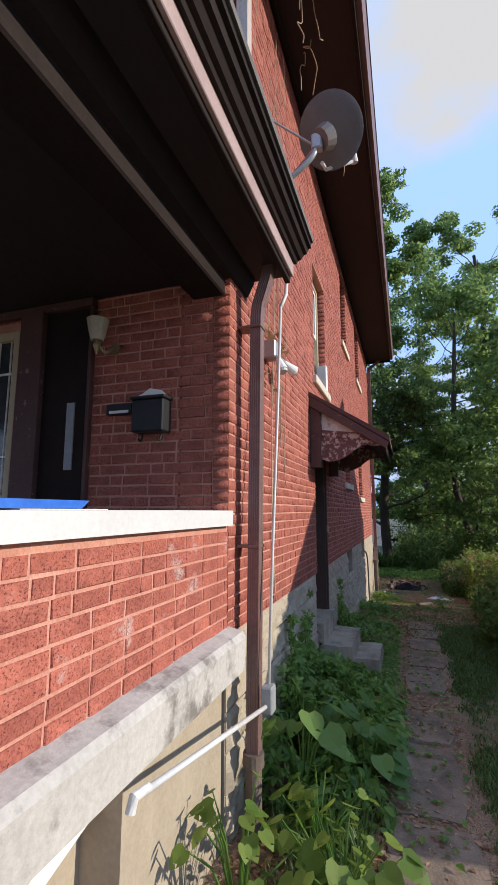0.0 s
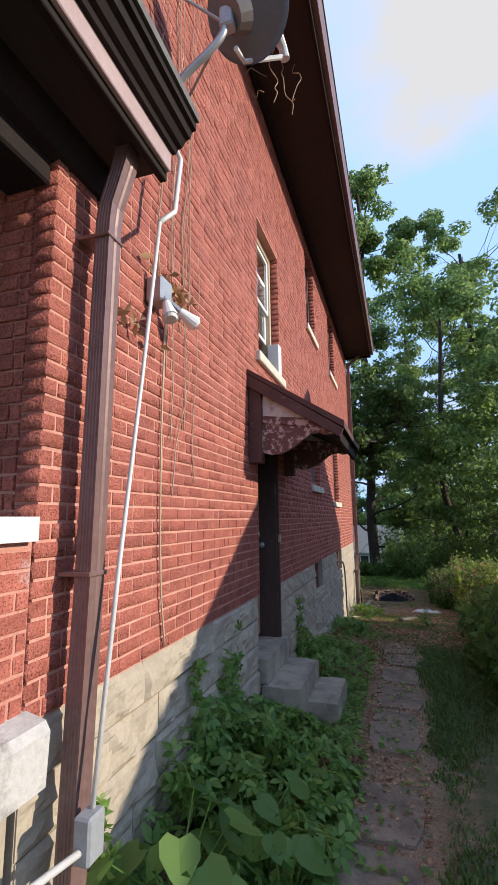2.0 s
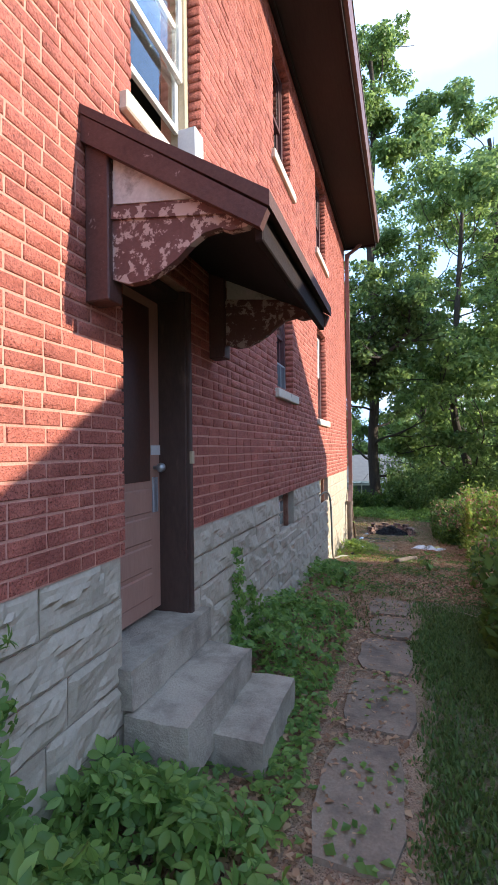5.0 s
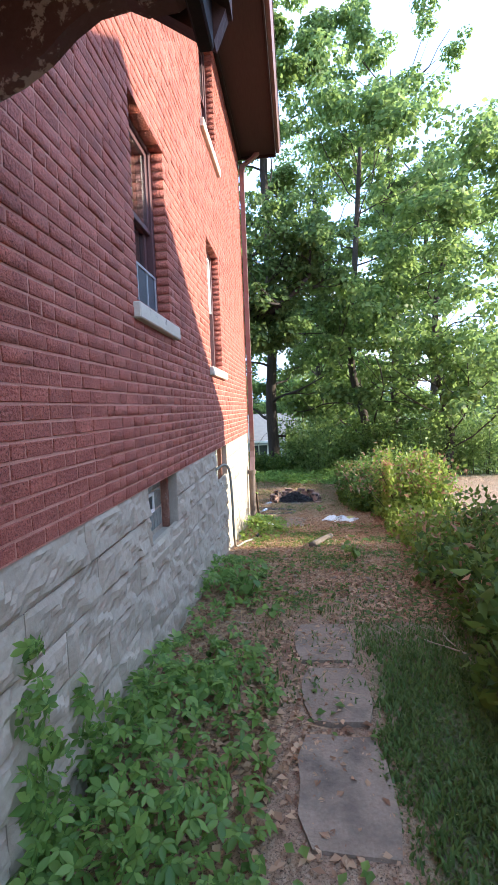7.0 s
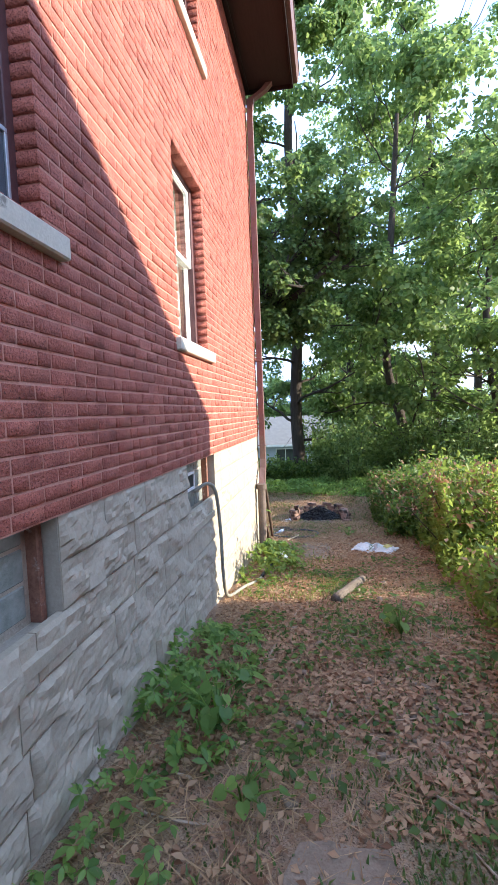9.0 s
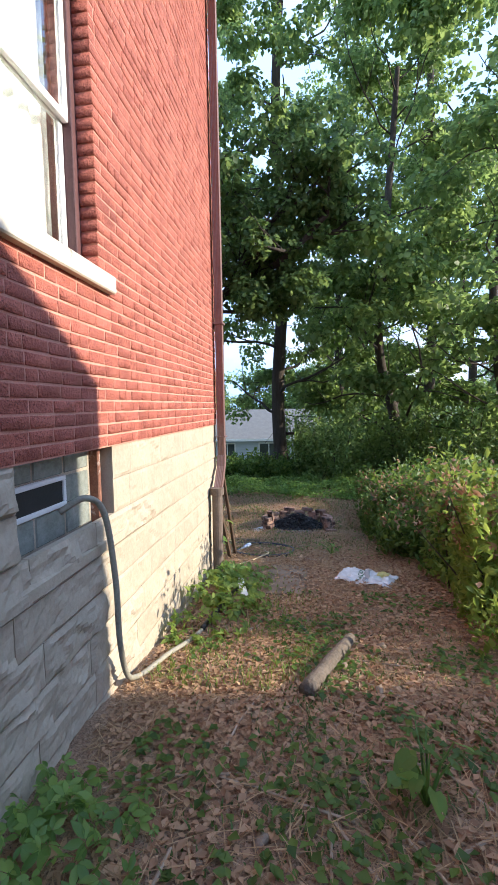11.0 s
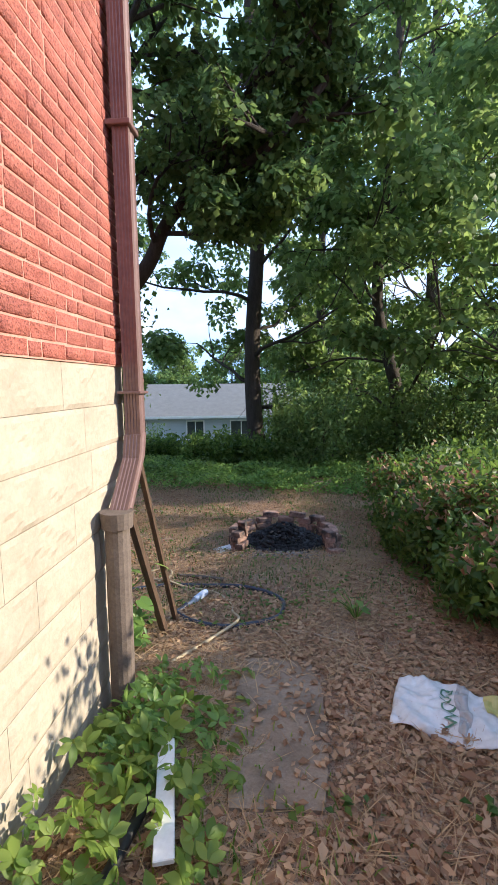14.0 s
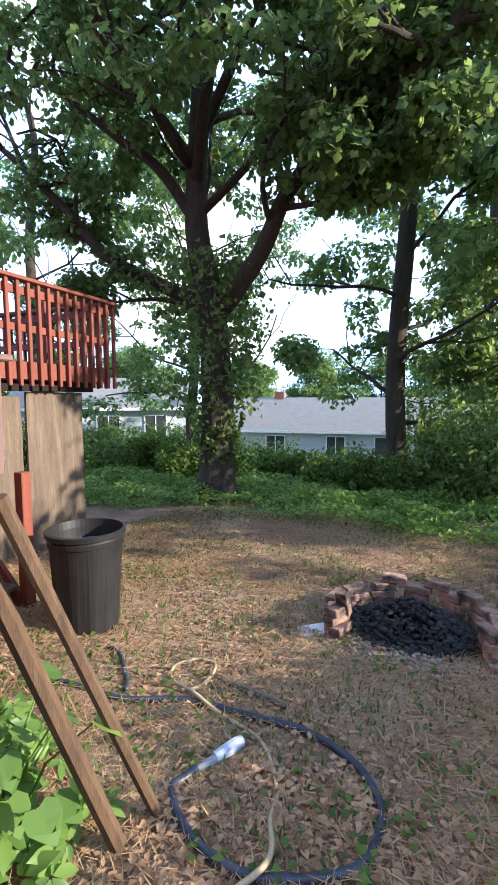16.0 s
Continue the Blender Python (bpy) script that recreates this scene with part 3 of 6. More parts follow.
def block_window(name, span, label):
    """Basement window of glass blocks round a small white vent."""
    y0, y1, z0, z1 = span
    w = thing(name, label, "window", kind="structure", at=(WX - 0.2, (y0 + y1) / 2, z0))
    X = WX - 0.13
    cols, rows = 3, 3
    dy, dz = (y1 - y0 - 0.09) / cols, (z1 - z0 - 0.06) / rows
    P = []
    for i in range(cols):
        for j in range(rows):
            if j == 1 and i in (0, 1):
                continue
            a, c = y0 + 0.02 + i * dy, z0 + 0.03 + j * dz
            P.append(part("glass_block", boxed(X - 0.07, X, a + 0.004, a + dy - 0.004, c + 0.004, c + dz - 0.004, 0.01), M_GLASSBLOCK))
    P.append(part("grout", boxed(X - 0.06, X - 0.006, y0, y1 - 0.05, z0, z1, 0), M_CONC))
    a, b, c, d = y0 + 0.02, y0 + 0.02 + 2 * dy, z0 + 0.03 + dz, z0 + 0.03 + 2 * dz
    bm = bmesh.new()
    for p, q, r, u in ((a, b, c, c + 0.025), (a, b, d - 0.025, d), (a, a + 0.025, c + 0.025, d - 0.025), (b - 0.025, b, c + 0.025, d - 0.025)):
        add_box(bm, X - 0.05, X + 0.012, p, q, r, u, 0.003)
    P.append(part("vent_frame", bm, M_WHITE, label="white plastic vent frame"))
    P.append(part("vent_pane", boxed(X - 0.004, X + 0.002, a + 0.025, b - 0.025, c + 0.025, d - 0.025, 0), M_BLACK))
    P.append(part("steel_jamb", boxed(X - 0.02, X + 0.05, y1 - 0.05, y1 - 0.015, z0, z1, 0.006), M_RUST, label="rusty steel window jamb"))
    P.append(part("window_sill", prism(bmesh.new(), [(WX - 0.22, z0 - 0.10), (WX + 0.015, z0 - 0.10), (WX + 0.015, z0 - 0.05), (WX - 0.22, z0 + 0.03)], "y", y0 - 0.05, y1 + 0.08), M_BLOCK))
    under(w, *P)
    return w


M_RUST = surface("rusty_steel", (0.12, 0.045, 0.03), (0.30, 0.15, 0.10), 12, 0.85, 0.6, 60, stain=(0.5, 0.46, 0.42), stain_scale=7, stain_at=(0.6, 0.7))
block_window("window_6", BASEMENT["f"], "basement glass-block window with a white vent and rusty jamb")
block_window("window_7", BASEMENT["g"], "basement glass-block window with a white vent, a hose through it")

# ---- side door, hood and steps ----
door = thing("door_1", "pink-brown panelled side door with a boarded light, shut", "door", kind="structure", at=(WX - 0.28, 6.08, 0.60))
y0, y1, z0, z1 = DOOR
DX = WX - 0.21
P = [part("door_leaf", boxed(DX - 0.04, DX, y0 + 0.03, y1 - 0.05, z0 + 0.04, z1 - 0.02, 0.004), M_DOOR)]
P.append(part("door_light", boxed(DX - 0.01, DX + 0.004, y0 + 0.10, y1 - 0.17, 1.42, z1 - 0.12, 0), M_DOORPANE, label="dark boarded door light"))
for k in range(4):
    c = 0.70 + k * 0.175
    P.append(part("door_panel", boxed(DX - 0.01, DX + 0.010, y0 + 0.09, y1 - 0.16, c, c + 0.150, 0.008), M_DOOR))
bm = bmesh.new()
bmesh.ops.create_uvsphere(bm, u_segments=12, v_segments=8, radius=0.03, matrix=pose(DX + 0.05, y1 - 0.12, 1.50))
tube(bm, [(DX, y1 - 0.12, 1.50), (DX + 0.05, y1 - 0.12, 1.50)], 0.012)
P.append(part("door_knob", bm, M_GREYMETAL, smooth=True))
P.append(part("lock_plate", boxed(DX, DX + 0.012, y1 - 0.15, y1 - 0.09, 1.22, 1.44, 0.004), M_GREYMETAL))
P.append(part("tape_strip", boxed(DX + 0.001, DX + 0.006, y1 - 0.16, y1 - 0.02, 1.58, 1.64, 0), M_COPING, label="strip of cream tape"))
bm = bmesh.new()
add_box(bm, WX - 0.32, WX - 0.02, y1 - 0.05, y1 + 0.008, z0, z1, 0.004)
add_box(bm, WX - 0.10, WX + 0.004, y1 - 0.035, y1 + 0.006, z0, z1, 0.006)
add_box(bm, WX - 0.32, WX - 0.06, y0 - 0.008, y0 + 0.03, z0, z1, 0.004)
add_box(bm, WX - 0.32, WX - 0.06, y0 + 0.03, y1 - 0.05, z1 - 0.06, z1, 0.004)
P.append(part("door_frame", bm, M_JAMB))
P.append(part("bell_box", boxed(WX - 0.004, WX + 0.02, y1 - 0.035, y1 - 0.005, 1.52, 1.60, 0.003), M_TAN))
under(door, *P)

steps = thing("side_steps", "worn grey concrete steps up to the side door", "steps", at=(-0.7, 6.1, 0))


def slab(x0, x1, y0, y1, z0, z1, bevel=0.012, seed=0, rough=0.012):
    bm = bmesh.new()
    add_box(bm, x0, x1, y0, y1, z0, z1)
    bmesh.ops.subdivide_edges(bm, edges=bm.edges[:], cuts=9, use_grid_fill=True)
    for v in bm.verts:
        v.co += Vector((noise.noise(v.co * 5 + Vector((seed, 0, 0))), noise.noise(v.co * 5 + Vector((0, seed, 9))), noise.noise(v.co * 5 + Vector((3, 0, seed))))) * rough
        v.co -= Vector((noise.noise(v.co * 23), noise.noise(v.co * 23 + Vector((5, 0, 0))), noise.noise(v.co * 23 + Vector((0, 7, 0))))) * rough * 0.35
    return bm


under(steps, part("door_sill", slab(-1.30, -0.93, 5.66, 6.56, 0.38, 0.575, seed=1), M_CONC),
      part("step", slab(-0.975, -0.64, 5.64, 6.52, 0.10, 0.37, seed=2), M_CONC),
      part("step", slab(-0.70, -0.38, 5.92, 6.58, -0.12, 0.185, seed=3), M_CONC))

hood = thing("door_hood", "weathered brown wooden door hood with scrolled sides and flaking paint", "door hood", at=(-0.6, 6.15, 2.25))
M_FLAKE = surface("flaking_hood_paint", (0.10, 0.045, 0.04), (0.16, 0.075, 0.066), 6, 0.7, 0.6, 60,
                  stain=(0.44, 0.33, 0.29), stain_scale=13, stain_at=(0.52, 0.55), relief=0.006)
M_HOODTOP = surface("hood_roofing", (0.07, 0.035, 0.03), (0.12, 0.06, 0.05), 6, 0.8, 0.4, 60)
side_line = [(-1.0, 2.86), (-1.0, 2.40), (-0.87, 2.34), (-0.80, 2.315), (-0.72, 2.32), (-0.64, 2.35), (-0.57, 2.39), (-0.51, 2.44), (-0.45, 2.475), (-0.38, 2.485), (-0.34, 2.465), (-0.27, 2.47), (-0.24, 2.485), (-0.24, 2.55), (-0.30, 2.60)]
HP = []
for ya, yb in ((5.46, 5.50), (6.78, 6.82)):
    HP.append(part("scroll_side", prism(bmesh.new(), side_line, "y", ya, yb), M_FLAKE))
    HP.append(part("wall_post", boxed(-0.999, -0.88, ya - 0.03, yb + 0.03, 2.25, 2.98, 0.006), M_BROWN_MID))
    HP.append(part("side_rail", prism(bmesh.new(), [(-0.88, 2.60), (-0.88, 2.65), (-0.35, 2.58), (-0.35, 2.53)], "y", ya - 0.012, yb + 0.012), M_FLAKE))
    HP.append(part("side_panel", prism(bmesh.new(), [(-0.87, 2.665), (-0.87, 2.87), (-0.84, 2.87), (-0.50, 2.64), (-0.50, 2.62)], "y", ya - 0.006, yb + 0.006), M_PLINTH, label="faded white triangular panel"))
ROOF_T = [(-0.999, 3.06), (-0.16, 2.50), (-0.16, 2.56), (-0.999, 3.10)]
HP.append(part("hood_roof", prism(bmesh.new(), ROOF_T, "y", 5.40, 6.90), M_HOODTOP))
for ya, yb in ((5.405, 5.445), (6.855, 6.895)):
    HP.append(part("rake_board", prism(bmesh.new(), [(-0.998, 2.94), (-0.20, 2.43), (-0.17, 2.495), (-0.998, 3.055)], "y", ya, yb), M_BROWN_MID))
HP.append(part("hood_ceiling", prism(bmesh.new(), [(-0.999, 2.86), (-0.24, 2.49), (-0.24, 2.51), (-0.999, 2.89)], "y", 5.50, 6.78), M_SOFFIT))
HP.append(part("front_board", boxed(-0.235, -0.20, 5.45, 6.85, 2.40, 2.515, 0.005), M_BROWN))
under(hood, *HP)

# ---- porch ----
PY = -4.0
porch_low = thing("porch_wall", "red-painted brick porch parapet with white coping on a flaking white slab", "porch", kind="structure")
part("parapet", boxed(WX - 0.24, WX - 0.005, PY, FY - 0.005, 1.10, 1.70, 0), M_MORTAR, porch_low)
part("coping", slab(WX - 0.30, WX + 0.035, PY, FY - 0.02, 1.702, 1.785, seed=5, rough=0.003), M_COPING, porch_low, "white-painted concrete coping")
bm = bmesh.new()
prism(bm, [(WX - 0.5, 0.94), (-0.90, 0.94), (-0.895, 1.105), (-0.915, 1.135), (WX - 0.02, 1.155), (WX - 0.5, 1.155)], "y", PY, FY + 0.01)
bmesh.ops.subdivide_edges(bm, edges=[e for e in bm.edges if abs(e.verts[0].co.y - e.verts[1].co.y) > 1], cuts=60)
for v in bm.verts:
    v.co += Vector((1, 0, 1)) * 0.010 * noise.noise(v.co * 6)
part("slab_edge", bm, M_PLINTH, porch_low, "flaking white painted concrete slab edge")
part("base", boxed(WX - 0.3, WX - 0.03, 2.05, FY - 0.01, -0.3, 0.938, 0), M_BLOCK, porch_low)
part("base_recess", boxed(WX - 0.5, WX - 0.2, PY, 2.05, -0.3, 0.938, 0), M_BLOCK, porch_low)
part("porch_floor", boxed(-7.0, WX - 0.5, PY, FY, 0.95, 1.14, 0), M_CONC, porch_low)
for (a, c), (b, d) in (((0.6, 0.55), (2.0, 0.92)), ((0.9, 0.42), (2.04, 0.74))):
    bd = part("white_board", prism(bmesh.new(), [(a, c), (b, d), (b, d + 0.07), (a, c + 0.07)], "x", WX - 0.19, WX - 0.12), M_WHITE)
    tagged(bd, "white board leaning in the recess under the porch", "board", "porch boards")
part("far_parapet", boxed(-7.0, WX - 0.3, PY - 0.2, PY, 0.0, 1.75, 0), M_BRICK, porch_low)

porch_roof = thing("porch_roof", "dark brown boarded porch roof with moulded eave and faded fascia", "porch roof", kind="structure")
PE = 3.33
part("ceiling_boards", boxed(-7.0, -1.06, PY, FY, 3.22, 3.25, 0), M_SOFFIT, porch_roof)
part("beam", boxed(-1.25, -1.03, PY, FY, 3.10, 3.30, 0.01), M_BROWN, porch_roof)
part("soffit", boxed(-1.03, -0.70, PY, PE - 0.02, 3.34, 3.37, 0.003), M_SOFFIT, porch_roof)
part("bed_mould", prism(bmesh.new(), [(-1.03, 3.20), (-0.98, 3.22), (-0.94, 3.30), (-0.93, 3.34), (-1.03, 3.34)], "y", PY, PE - 0.06), M_BROWN, porch_roof)
part("drip_edge", boxed(-0.735, -0.70, PY, PE, 3.30, 3.345, 0.004), M_BROWN, porch_roof)
part("fascia", boxed(-0.70, -0.675, PY, PE - 0.01, 3.335, 3.46, 0.004), M_PINK, porch_roof, "faded pinkish fascia board")
part("crown_mould", prism(bmesh.new(), [(-0.675, 3.43), (-0.655, 3.43), (-0.645, 3.45), (-0.625, 3.455), (-0.605, 3.485), (-0.585, 3.49), (-0.575, 3.52), (-0.555, 3.525), (-0.555, 3.56), (-0.675, 3.56)], "y", PY, PE), M_BROWN, porch_roof)
part("roof_end", prism(bmesh.new(), [(-1.03, 3.37), (-0.70, 3.37), (-0.66, 3.555), (-3.0, 4.3), (-3.0, 3.37)], "y", FY - 0.08, FY - 0.02), M_BROWN, porch_roof)
part("shingles", prism(bmesh.new(), [(-0.54, 3.56), (-0.54, 3.60), (-4.5, 4.72), (-7.2, 3.6), (-7.2, 3.5), (-4.5, 4.66)], "y", PY - 0.3, PE), M_SHINGLE, porch_roof)

# ---- trees and leaves ----
def leaves(name, centres, size, material, parent=None, rng=None, droop=0.25, slim=0.5, flat=0.0):
    """Many small folded leaves, each at its own tilt."""
    rng = rng or np.random.default_rng(1)
    C = np.asarray(centres, dtype=np.float64)
    n = len(C)
    d = rng.normal(size=(n, 3))
    d[:, 2] = d[:, 2] * (1 - flat) - droop
    d /= np.linalg.norm(d, axis=1)[:, None]
    u = rng.normal(size=(n, 3))
    u[:, 2] += flat * 6
    s = np.cross(d, u)
    s /= np.linalg.norm(s, axis=1)[:, None] + 1e-9
    nrm = np.cross(s, d)
    L = (size * rng.uniform(0.6, 1.3, n))[:, None]
    w = L * slim * rng.uniform(0.8, 1.2, n)[:, None]
    base = C - d * L * 0.5
    tip = C + d * L * 0.5
    lift = nrm * w * 0.25
    m1, m2 = C - d * L * 0.06 + s * w * 0.5 + lift, C - d * L * 0.06 - s * w * 0.5 + lift
    V = np.stack([base, m1, tip, m2], axis=1).reshape(-1, 3)
    k = np.arange(n)[:, None] * 4
    F = np.concatenate([k + np.array([[0, 1, 2]]), k + np.array([[0, 2, 3]])], axis=1).reshape(-1, 3)
    return arrays(name, V, F, material, parent)


def grow(rng, start, way, length, radius, depth, out, twigs, up=0.15, wander=0.42, split=(3, 4), keep=0.62, segs=6):
    """A limb that bends, tapers and forks; gathers tubes and twig places."""
    pts, rad = [Vector(start)], [radius]
    d = Vector(way).normalized()
    for i in range(segs):
        d = (d + Vector(rng.normal(size=3)) * wander * 0.5 + Vector((0, 0, up * 0.3))).normalized()
        pts.append(pts[-1] + d * (length / segs))
        rad.append(radius * (1 - 0.62 * (i + 1) / segs))
    out.append((pts, rad))
    if depth <= 1:
        twigs += pts[1:]
    if depth <= 0:
        return
    for k in range(int(rng.integers(split[0], split[1] + 1))):
        i = int(rng.integers(segs // 3, segs + 1))
        side = Vector(rng.normal(size=3))
        side = (side - d * side.dot(d)).normalized()
        grow(rng, pts[i], d * 0.7 + side * 0.8 + Vector((0, 0, up)), length * keep * rng.uniform(0.75, 1.15), rad[i] * 0.62, depth - 1, out, twigs, up, wander, split, keep, max(4, segs - 1))


def clumped(name, centres, radii, n, size, material, rng, lobed=False):
    """A crown: leaves over the outside of many small rounded sprays, lying outward and drooping at the rim."""
    C, R = np.asarray(centres), np.asarray(radii)
    w = R ** 2
    k = rng.choice(len(C), n, p=w / w.sum())
    u = rng.normal(size=(n, 3))
    u[:, 2] = u[:, 2] * 0.8 + 0.25
    u /= np.linalg.norm(u, axis=1)[:, None]
    r = R[k] * (0.35 + 0.75 * rng.random(n) ** 0.6)
    P = C[k] + u * r[:, None] * np.array([1.0, 1.0, 0.62])
    nrm = u * 0.7 + rng.normal(size=(n, 3)) * 0.45 + np.array([0, 0, 0.55])
    nrm /= np.linalg.norm(nrm, axis=1)[:, None]
    d = u + rng.normal(size=(n, 3)) * 0.6 + np.array([0, 0, -0.55])
    d -= nrm * (d * nrm).sum(1)[:, None]
    d /= np.linalg.norm(d, axis=1)[:, None] + 1e-9
    q = np.cross(nrm, d)
    L = (size * rng.uniform(0.6, 1.25, n))[:, None]
    if lobed:
        shape = [(0, 0), (0.22, 0.30), (0.40, 0.14), (0.62, 0.36), (1.0, 0.0), (0.62, -0.36), (0.40, -0.14), (0.22, -0.30)]
    else:
        shape = [(0, 0), (0.45, 0.36), (1.0, 0.0), (0.45, -0.36)]
    m = len(shape)
    V = np.stack([P + L * (d * (x - 0.5) + q * y + nrm * (0.12 * abs(y) - 0.10 * x * x)) for x, y in shape], 1).reshape(-1, 3)
    b = np.arange(n)[:, None] * m
    F = np.concatenate([b + np.array([[0, j, j + 1]]) for j in range(1, m - 1)], 1).reshape(-1, 3)
    return arrays(name, V, F, material)


def tree(name, label, base, trunk_pts, trunk_r, limbs, seed, leaf_mat, n_leaf, leaf_size, spray=0.7, boughs=(), depth=2, lobed=False, bark=None, share=0.3):
    """Trunk line, limbs from given heights or drawn boughs with side shoots, and a crown of leafy sprays round the twigs."""
    rng = np.random.default_rng(seed)
    B = Vector(base)
    t = thing(name, label, "tree", at=base)
    out, twigs = [], []
    line = curve_pts([Vector(p) for p in trunk_pts], 5)
    rads = np.linspace(trunk_r, trunk_r * 0.35, len(line))
    rads[0] *= 1.5
    rads[1] *= 1.2
    out.append((line, list(rads)))
    for h, way, ln, r in limbs:
        grow(rng, line[int(h * (len(line) - 1))], way, ln, r, depth, out, twigs)
    for pts, r, ln in boughs:
        bough = curve_pts([Vector(p) for p in pts], 5)
        out.append((bough, list(np.linspace(r, r * 0.3, len(bough)))))
        for i in range(len(bough) // 3, len(bough)):
            if i % 2 == 0 or i == len(bough) - 1:
                side = Vector(rng.normal(size=3)) + Vector((0, 0, 0.35))
                grow(rng, bough[i], side + (bough[i] - bough[i - 1]).normalized() * 0.7, ln * rng.uniform(0.7, 1.2), r * 0.32, 1, out, twigs)
    bm = bmesh.new()
    for pts, rad in out:
        if max(rad) > 0.012:
            tube(bm, pts, rad, 12 if max(rad) > 0.15 else 5)
    tr = part("trunk", bm, bark or M_BARK, smooth=True)
    T = np.array([tuple(p) for p in twigs])
    T = T[rng.random(len(T)) < share]
    T += rng.normal(size=T.shape) * 0.15
    cr = clumped("crown", T, spray * rng.uniform(0.55, 1.3, len(T)), n_leaf, leaf_size, leaf_mat, rng, lobed)
    for o in (tr, cr):
        o.parent = t
        o.data.transform(Matrix.Translation(-B))
    return t


def limbs_for(seed, n, low, high, ln, r, up=0.35, bias=(0, 0)):
    rng = np.random.default_rng(seed)
    out = []
    for k in range(n):
        h = low + (high - low) * k / max(1, n - 1)
        a = k * 2.4 + rng.uniform(-0.4, 0.4)
        out.append((h, (math.cos(a) + bias[0], math.sin(a) + bias[1], up + 0.35 * h * h), ln * (1.1 - 0.35 * h) * rng.uniform(0.8, 1.2), r * (1.1 - 0.6 * h)))
    return out


ob = (-3.75, 21.5, gz(-3.75, 21.5) - 0.05)
tree("oak_tree", "old oak tree with spreading dark limbs and ivy on its trunk", ob,
     [ob, (-3.70, 21.5, 0.3), (-3.72, 21.5, 1.3), (-3.83, 21.5, 2.6), (-4.08, 21.5, 3.8), (-4.1, 21.6, 5.2), (-4.0, 21.8, 8.0), (-3.8, 22.0, 12)], 0.34,
     limbs_for(12, 8, 0.60, 0.97, 4.2, 0.12, 0.30), 11, M_OAK, 34000, 0.155, 0.32,
     boughs=[([(-3.95, 21.5, 2.5), (-5.0, 21.35, 3.05), (-5.9, 21.2, 3.55), (-6.5, 21.0, 4.3), (-7.4, 20.8, 5.2), (-8.3, 20.6, 6.0)], 0.15, 2.0),
             ([(-3.65, 21.45, 2.35), (-3.1, 21.2, 2.75), (-2.6, 21.0, 3.25), (-2.25, 20.9, 3.85), (-1.7, 20.7, 4.25), (-1.05, 20.5, 4.45), (-0.3, 20.2, 4.8), (0.5, 20.0, 5.5)], 0.17, 1.6),
             ([(-1.7, 20.7, 4.25), (-1.2, 20.4, 4.95), (-0.6, 20.1, 5.6), (-0.1, 19.9, 6.4)], 0.10, 1.5),
             ([(-4.1, 21.5, 4.0), (-4.7, 21.3, 4.9), (-5.4, 21.1, 5.45), (-6.3, 20.8, 6.2), (-7.2, 20.4, 6.8)], 0.12, 2.0),
             ([(-3.95, 21.45, 2.42), (-4.7, 21.3, 2.66), (-5.6, 21.1, 2.65)], 0.07, 0.9),
             ([(-2.25, 20.9, 3.7), (-1.5, 20.7, 3.62), (-0.95, 20.6, 3.72), (-0.4, 20.5, 3.65)], 0.05, 1.0),
             ([(-4.1, 21.55, 4.6), (-3.4, 20.6, 5.4), (-2.7, 20.0, 6.1), (-2.0, 19.5, 6.8)], 0.12, 2.2),
             ([(-4.1, 21.55, 4.9), (-4.4, 20.4, 5.6), (-4.8, 19.8, 6.2)], 0.11, 2.0),
             ([(-4.05, 21.6, 5.4), (-2.9, 21.0, 6.4), (-1.9, 20.6, 7.2)], 0.11, 2.2)],
     depth=2, lobed=True, share=0.45)

WOODS = [  # x, y, height, trunk radius, seed, leaves, limb length, lowest limb
    (-0.95, 26.2, 22.5, 0.27, 21, 52000, 3.2, 0.13),
    (2.6, 25.0, 13, 0.20, 22, 34000, 3.6, 0.14),
    (4.9, 30.0, 20, 0.26, 23, 40000, 5.0, 0.16),
    (1.6, 33.0, 17, 0.25, 24, 26000, 4.6, 0.2),
    (5.2, 22.5, 10, 0.16, 26, 22000, 3.0, 0.14),
    (8.5, 36.0, 18, 0.28, 27, 26000, 5.6, 0.2),
    (-9.5, 31.0, 15, 0.26, 28, 22000, 4.8, 0.25),
    (-13.0, 26.0, 13, 0.24, 29, 22000, 4.6, 0.25),
]
for x, y, h, r, seed, n, ln, low in WOODS:
    z = gz(x, y)
    rr = random.Random(seed)
    line = [(x, y, z)] + [(x + rr.uniform(-.25, .25), y + rr.uniform(-.35, .35), z + h * f) for f in (0.15, 0.35, 0.6, 0.85, 1.0)]
    tree("tree", "tall leafy green tree at the end of the yard", (x, y, z), line, r, limbs_for(seed, 22, low, 0.97, ln, r * 0.24), seed, M_TREE, int(n * 0.72), 0.20, 0.58, share=0.14)


